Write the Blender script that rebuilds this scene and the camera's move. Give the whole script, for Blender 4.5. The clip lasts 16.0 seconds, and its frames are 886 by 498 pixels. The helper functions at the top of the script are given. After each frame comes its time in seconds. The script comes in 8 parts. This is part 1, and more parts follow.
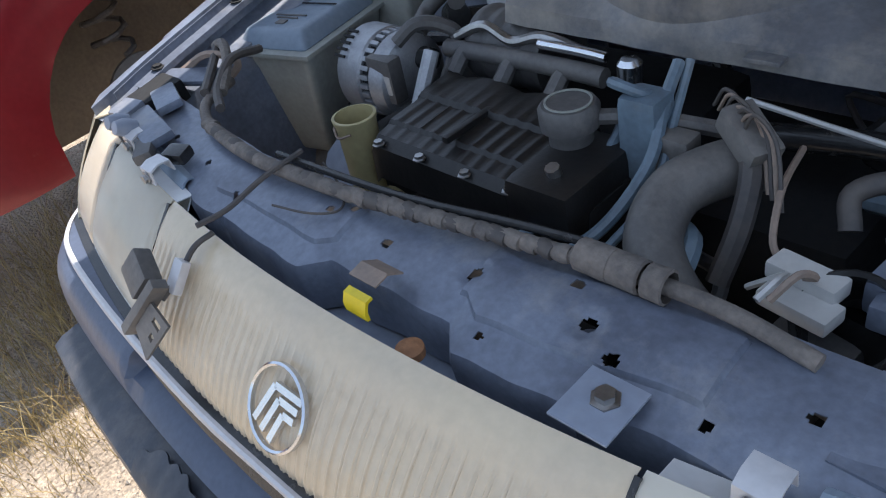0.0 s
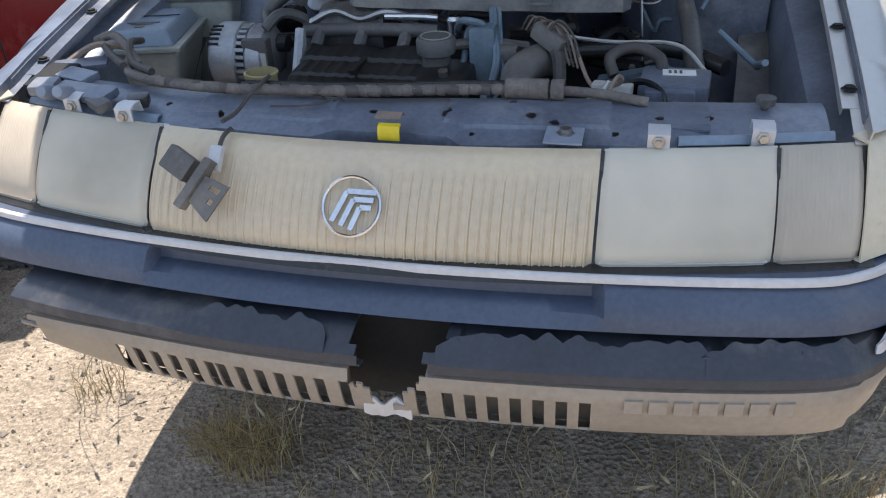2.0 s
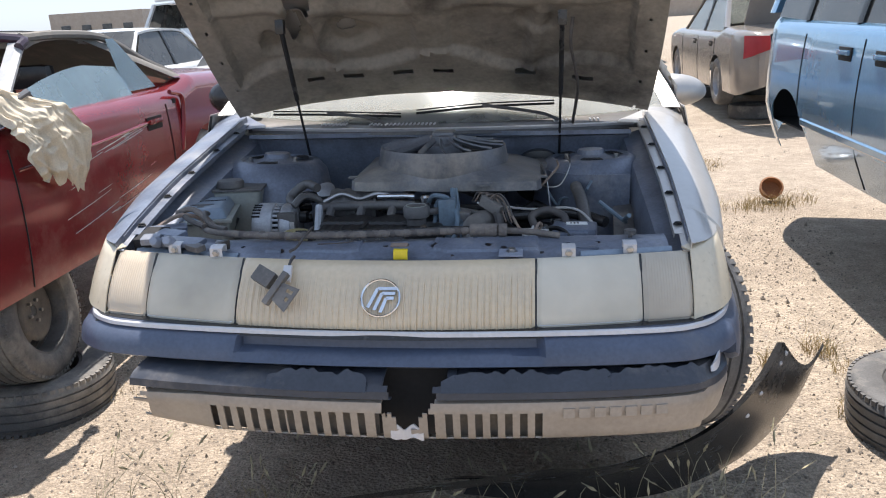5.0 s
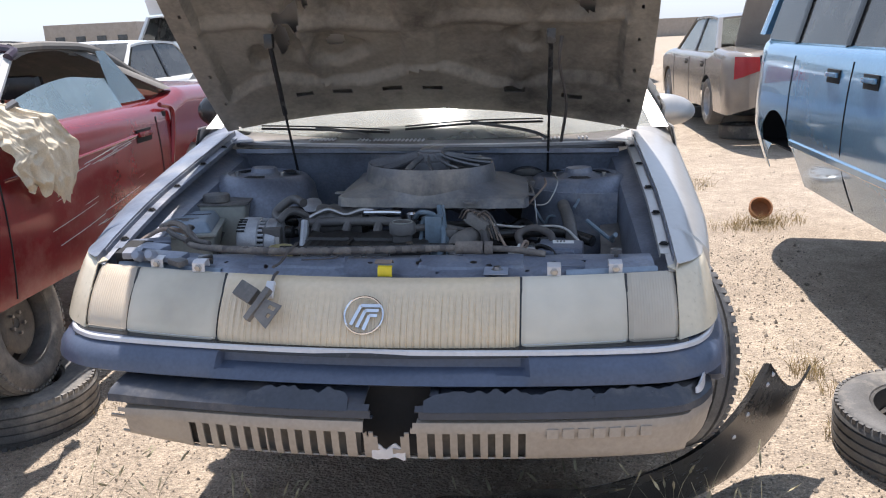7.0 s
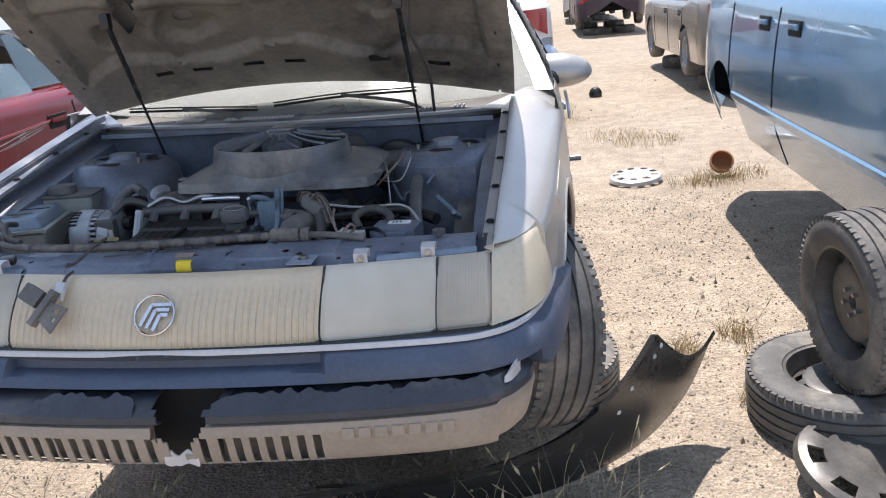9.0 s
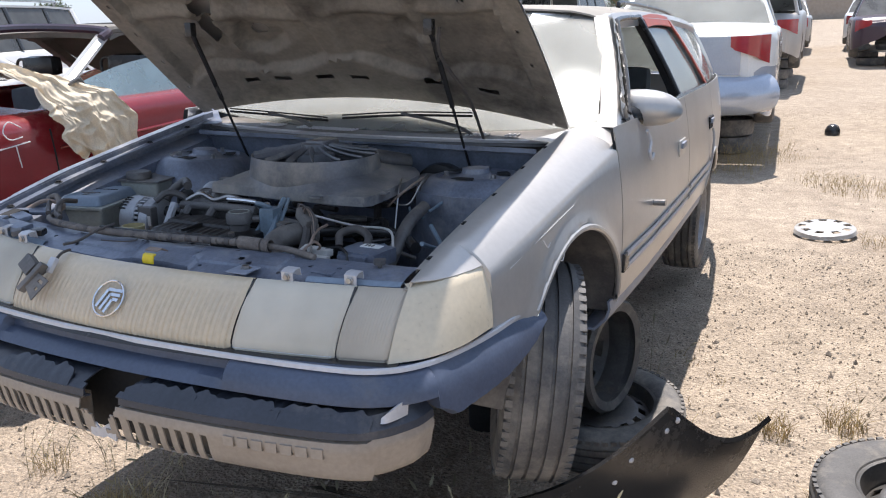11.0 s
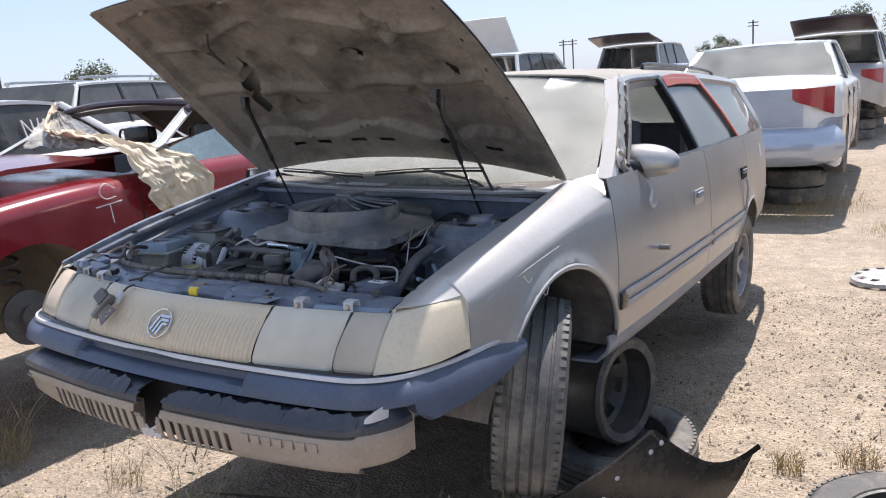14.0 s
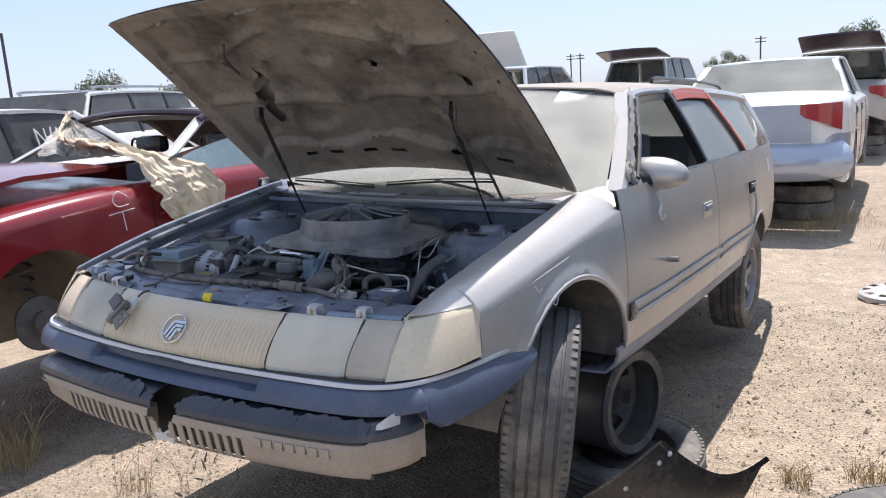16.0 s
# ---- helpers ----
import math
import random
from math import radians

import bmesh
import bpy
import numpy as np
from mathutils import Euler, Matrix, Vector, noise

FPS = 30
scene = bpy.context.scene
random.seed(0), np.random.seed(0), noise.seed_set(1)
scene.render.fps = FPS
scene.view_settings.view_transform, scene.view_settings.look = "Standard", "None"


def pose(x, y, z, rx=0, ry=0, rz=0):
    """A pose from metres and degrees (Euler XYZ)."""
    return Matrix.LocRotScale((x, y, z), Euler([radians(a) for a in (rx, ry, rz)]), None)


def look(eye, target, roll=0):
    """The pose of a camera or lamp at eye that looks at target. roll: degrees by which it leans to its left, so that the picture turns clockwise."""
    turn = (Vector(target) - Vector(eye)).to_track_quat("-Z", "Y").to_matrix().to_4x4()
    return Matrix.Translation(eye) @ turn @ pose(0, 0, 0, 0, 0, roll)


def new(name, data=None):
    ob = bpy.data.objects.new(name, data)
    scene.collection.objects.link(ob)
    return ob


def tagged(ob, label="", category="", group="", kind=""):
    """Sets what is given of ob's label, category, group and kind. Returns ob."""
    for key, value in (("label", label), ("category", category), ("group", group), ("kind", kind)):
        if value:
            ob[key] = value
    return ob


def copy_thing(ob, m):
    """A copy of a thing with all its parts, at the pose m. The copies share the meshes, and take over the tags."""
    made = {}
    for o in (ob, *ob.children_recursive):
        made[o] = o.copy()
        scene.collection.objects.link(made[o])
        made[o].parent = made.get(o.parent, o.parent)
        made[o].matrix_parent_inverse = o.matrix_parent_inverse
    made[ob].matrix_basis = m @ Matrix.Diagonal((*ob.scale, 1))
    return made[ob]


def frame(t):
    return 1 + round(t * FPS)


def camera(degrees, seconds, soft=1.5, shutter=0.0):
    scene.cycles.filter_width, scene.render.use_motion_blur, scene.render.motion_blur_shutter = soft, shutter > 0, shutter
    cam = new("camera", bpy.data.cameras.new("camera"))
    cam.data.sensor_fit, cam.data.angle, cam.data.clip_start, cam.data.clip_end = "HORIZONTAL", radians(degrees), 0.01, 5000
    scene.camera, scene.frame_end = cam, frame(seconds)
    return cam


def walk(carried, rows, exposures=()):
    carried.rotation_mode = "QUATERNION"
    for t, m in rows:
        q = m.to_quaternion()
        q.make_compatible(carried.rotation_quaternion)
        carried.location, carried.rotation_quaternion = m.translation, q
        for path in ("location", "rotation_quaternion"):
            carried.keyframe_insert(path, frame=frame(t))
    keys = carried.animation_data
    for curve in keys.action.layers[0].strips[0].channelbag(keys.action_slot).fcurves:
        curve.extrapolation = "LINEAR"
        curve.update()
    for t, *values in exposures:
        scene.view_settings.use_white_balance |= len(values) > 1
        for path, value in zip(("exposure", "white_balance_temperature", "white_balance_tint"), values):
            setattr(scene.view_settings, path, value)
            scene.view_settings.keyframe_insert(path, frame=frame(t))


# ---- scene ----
cam = camera(58.7, 16.0, soft=1.1)
PATH = [
    (0, (0.63, -0.145, 1.753), (-0.673, 0.806, 0.572), -15.9),
    (0.5, (0.516, -0.287, 1.768), (-0.393, 1.067, 0.611), -15.9),
    (1, (0.334, -0.533, 1.77), (-0.248, 0.945, 0.554), -12.3),
    (1.5, (0.355, -0.754, 1.761), (-0.134, 0.813, 0.618), -8.2),
    (2, (0.433, -0.982, 1.763), (-0.024, 0.641, 0.688), -5.0),
    (2.5, (0.418, -1.102, 1.793), (-0.009, 0.589, 0.814), -5.5),
    (3, (0.318, -1.23, 1.776), (0.012, 0.486, 0.796), -5.7),
    (3.5, (0.304, -1.432, 1.805), (0.036, 0.327, 0.893), -6.5),
    (4, (0.39, -1.648, 1.826), (0.129, 0.172, 1.036), -8.8),
    (4.5, (0.383, -1.758, 1.828), (0.133, 0.116, 1.177), -5.5),
    (4.7, (0.386, -1.769, 1.823), (0.136, 0.125, 1.232), -3.9),
    (7, (0.407, -1.751, 1.822), (0.189, 0.164, 1.287), -2.6),
    (7.5, (0.444, -1.764, 1.817), (0.243, 0.152, 1.28), -2.8),
    (8, (0.516, -1.78, 1.811), (0.32, 0.127, 1.24), -4.6),
    (8.5, (0.667, -1.698, 1.815), (0.469, 0.202, 1.222), -6.6),
    (8.7, (0.76, -1.637, 1.806), (0.556, 0.253, 1.184), -6.2),
    (10.8, (1.569, -1.342, 1.817), (0.757, 0.395, 1.248), -3.3),
    (11, (1.617, -1.319, 1.814), (0.786, 0.411, 1.251), -2.5),
    (11.5, (1.833, -1.387, 1.82), (0.905, 0.304, 1.29), -0.9),
    (12, (1.983, -1.476, 1.83), (0.993, 0.183, 1.313), -2.3),
    (12.5, (2.026, -1.506, 1.826), (1.005, 0.139, 1.325), -2.6),
    (13, (2.051, -1.501, 1.826), (1.02, 0.154, 1.381), -2.5),
    (13.5, (2.069, -1.494, 1.829), (1.029, 0.16, 1.404), -3.7),
    (14, (2.06, -1.504, 1.83), (1.012, 0.149, 1.42), -4.3),
    (14.5, (2.049, -1.52, 1.826), (0.996, 0.133, 1.427), -4.2),
    (15, (2.048, -1.537, 1.828), (0.989, 0.114, 1.437), -3.9),
    (15.5, (2.05, -1.545, 1.826), (0.991, 0.108, 1.445), -3.6),
    (16, (2.058, -1.538, 1.826), (0.996, 0.114, 1.448), -3.8),
]
UNIT = 0.868                       # metres in one unit of the plan below
walk(cam, [(t, look(Vector(eye) * UNIT, Vector(target) * UNIT, roll)) for t, eye, target, roll in PATH],
     [(0, 1.0, 6550, 13), (0.5, 1.32, 6400, 14), (1.5, 1.05, 6600, 12), (3.5, 0.88, 6580, 12), (7, 0.88, 6500, 15), (11, 0.78, 6480, 15), (14, 0.70, 6480, 16), (16, 0.70, 6480, 16)])
# ---------- world and sun ----------
SUN_WAY = Vector((-0.07, 0.42, 1.0)).normalized()          # towards the sun: high, behind the wagon, nearly in line with it
world = bpy.data.worlds.new("sky")
scene.world = world
world.use_nodes = True
wn = world.node_tree.nodes
sky = wn.new("ShaderNodeTexSky")
sky.sky_type = 'NISHITA'
sky.sun_disc = False
sky.sun_elevation = math.asin(SUN_WAY.z)
sky.sun_rotation = math.atan2(SUN_WAY.x, SUN_WAY.y)
sky.dust_density = 0.7
sky.ozone_density = 1.5
wn["Background"].inputs[1].default_value = 0.172
haze = wn.new("ShaderNodeMix")                               # thin summer haze evens the sky out
haze.data_type = 'RGBA'
haze.inputs["Factor"].default_value = 0.78
haze.inputs["B"].default_value = (1.85, 2.35, 3.05, 1)
world.node_tree.links.new(sky.outputs[0], haze.inputs["A"])
world.node_tree.links.new(haze.outputs["Result"], wn["Background"].inputs[0])
sun_data = bpy.data.lights.new("sun", 'SUN')
sun_data.energy, sun_data.angle, sun_data.color = 4.1, radians(0.6), (1.0, 0.955, 0.88)
sun_lamp = new("sun", sun_data)
sun_lamp.matrix_world = look((0, 0, 30), Vector((0, 0, 30)) - SUN_WAY)


# ---------- materials ----------
def material(name, a, b=None, rough=0.6, metal=0.0, scale=8.0, fine=90.0, bump=0.15, spread=0.12, coat=0.0, dust=None, dust_amount=0.0,
             dust_up=0.0, island=0.0, spec=0.5, rust=None, rust_amount=0.0, bump_scale=None):
    """A surface with patches between two colours, fine grain, uneven gloss, and dust or stains of its own shape."""
    m = bpy.data.materials.new(name)
    m.use_nodes = True
    nt = m.node_tree
    n, l = nt.nodes, nt.links
    bs = n["Principled BSDF"]
    b = b or tuple(c * 0.75 for c in a)
    co = n.new("ShaderNodeTexCoord")
    big = n.new("ShaderNodeTexNoise")
    big.inputs["Scale"].default_value, big.inputs["Detail"].default_value, big.inputs["Roughness"].default_value = scale, 6, 0.62
    small = n.new("ShaderNodeTexNoise")
    small.inputs["Scale"].default_value, small.inputs["Detail"].default_value = fine, 3
    for t in (big, small):
        l.new(co.outputs["Object"], t.inputs["Vector"])
    ramp = n.new("ShaderNodeMapRange")
    ramp.inputs["From Min"].default_value, ramp.inputs["From Max"].default_value = 0.34, 0.66
    l.new(big.outputs["Fac"], ramp.inputs["Value"])
    mix = n.new("ShaderNodeMix")
    mix.data_type = 'RGBA'
    mix.inputs["A"].default_value, mix.inputs["B"].default_value = (*a, 1), (*b, 1)
    l.new(ramp.outputs[0], mix.inputs["Factor"])
    colour = mix.outputs["Result"]
    grain = n.new("ShaderNodeMix")
    grain.data_type, grain.blend_type = 'RGBA', 'MULTIPLY'
    gr = n.new("ShaderNodeMapRange")
    gr.inputs["From Min"].default_value, gr.inputs["From Max"].default_value = 0.3, 0.7
    gr.inputs["To Min"].default_value, gr.inputs["To Max"].default_value = 1 - spread, 1 + spread
    l.new(small.outputs["Fac"], gr.inputs["Value"])
    grain.inputs["Factor"].default_value = 1.0
    l.new(colour, grain.inputs["A"])
    l.new(gr.outputs[0], grain.inputs["B"])
    colour = grain.outputs["Result"]

    def layer(colour, tint, amount, sc, detail):
        t = n.new("ShaderNodeTexNoise")
        t.inputs["Scale"].default_value, t.inputs["Detail"].default_value, t.inputs["Roughness"].default_value = sc, detail, 0.7
        l.new(co.outputs["Object"], t.inputs["Vector"])
        r = n.new("ShaderNodeMapRange")
        r.inputs["From Min"].default_value, r.inputs["From Max"].default_value = 0.62 - 0.3 * amount, 0.80 - 0.25 * amount
        r.inputs["To Max"].default_value = min(1.0, 0.35 + amount)
        l.new(t.outputs["Fac"], r.inputs["Value"])
        x = n.new("ShaderNodeMix")
        x.data_type = 'RGBA'
        x.inputs["B"].default_value = (*tint, 1)
        l.new(r.outputs[0], x.inputs["Factor"])
        l.new(colour, x.inputs["A"])
        return x.outputs["Result"], r.outputs[0]

    rough_in = None
    if dust:
        colour, rough_in = layer(colour, dust, dust_amount, scale * 0.6, 9)
    if rust:
        colour, _ = layer(colour, rust, rust_amount, scale * 1.7, 8)
    if island:
        info = n.new("ShaderNodeObjectInfo")
        geo = n.new("ShaderNodeNewGeometry")
        add = n.new("ShaderNodeMath")
        l.new(info.outputs["Random"], add.inputs[0])
        l.new(geo.outputs["Random Per Island"], add.inputs[1])
        fr = n.new("ShaderNodeMath")
        fr.operation = 'FRACT'
        l.new(add.outputs[0], fr.inputs[0])
        hv = n.new("ShaderNodeMapRange")
        hv.inputs["To Min"].default_value, hv.inputs["To Max"].default_value = 1 - island, 1 + island
        l.new(fr.outputs[0], hv.inputs["Value"])
        x = n.new("ShaderNodeMix")
        x.data_type, x.blend_type = 'RGBA', 'MULTIPLY'
        x.inputs["Factor"].default_value = 1.0
        l.new(colour, x.inputs["A"])
        l.new(hv.outputs[0], x.inputs["B"])
        colour = x.outputs["Result"]
    l.new(colour, bs.inputs["Base Color"])
    rr = n.new("ShaderNodeMapRange")
    rr.inputs["To Min"].default_value, rr.inputs["To Max"].default_value = max(0.02, rough - 0.12), min(1.0, rough + 0.18)
    l.new(rough_in or small.outputs["Fac"], rr.inputs["Value"])
    l.new(rr.outputs[0], bs.inputs["Roughness"])
    bs.inputs["Metallic"].default_value = metal
    bs.inputs["Specular IOR Level"].default_value = spec
    bs.inputs["Coat Weight"].default_value = coat
    bs.inputs["Coat Roughness"].default_value = 0.19
    if bump:
        bp = n.new("ShaderNodeBump")
        bp.inputs["Strength"].default_value, bp.inputs["Distance"].default_value = bump, 0.01
        bt = n.new("ShaderNodeTexNoise")
        bt.inputs["Scale"].default_value, bt.inputs["Detail"].default_value = bump_scale or fine * 0.6, 6
        l.new(co.outputs["Object"], bt.inputs["Vector"])
        l.new(bt.outputs["Fac"], bp.inputs["Height"])
        l.new(bp.outputs[0], bs.inputs["Normal"])
    return m


def glass(name, tint=(0.8, 0.87, 0.86), dust=0.35, film=(0.55, 0.55, 0.53)):
    """A dusty pane: clear glass with a grey film over part of it."""
    m = bpy.data.materials.new(name)
    m.use_nodes = True
    n, l = m.node_tree.nodes, m.node_tree.links
    bs = n["Principled BSDF"]
    bs.inputs["Base Color"].default_value = (*film, 1)
    bs.inputs["Roughness"].default_value = 0.7
    tr = n.new("ShaderNodeBsdfTransparent")
    tr.inputs[0].default_value = (*tint, 1)
    gl = n.new("ShaderNodeBsdfGlossy")
    gl.inputs["Roughness"].default_value = 0.04
    fr = n.new("ShaderNodeFresnel")
    fr.inputs[0].default_value = 1.5
    mx = n.new("ShaderNodeMixShader")
    l.new(fr.outputs[0], mx.inputs[0])
    l.new(tr.outputs[0], mx.inputs[1])
    l.new(gl.outputs[0], mx.inputs[2])
    nz = n.new("ShaderNodeTexNoise")
    nz.inputs["Scale"].default_value, nz.inputs["Detail"].default_value = 3.0, 8
    co = n.new("ShaderNodeTexCoord")
    l.new(co.outputs["Object"], nz.inputs["Vector"])
    mr = n.new("ShaderNodeMapRange")
    mr.inputs["From Min"].default_value, mr.inputs["From Max"].default_value = 0.3, 0.7
    mr.inputs["To Min"].default_value, mr.inputs["To Max"].default_value = dust * 0.6, min(1.0, dust * 1.3)
    l.new(nz.outputs["Fac"], mr.inputs["Value"])
    out = n.new("ShaderNodeMixShader")
    l.new(mr.outputs[0], out.inputs[0])
    l.new(mx.outputs[0], out.inputs[1])
    l.new(bs.outputs[0], out.inputs[2])
    l.new(out.outputs[0], n["Material Output"].inputs["Surface"])
    return m


DUST = (0.42, 0.36, 0.28)
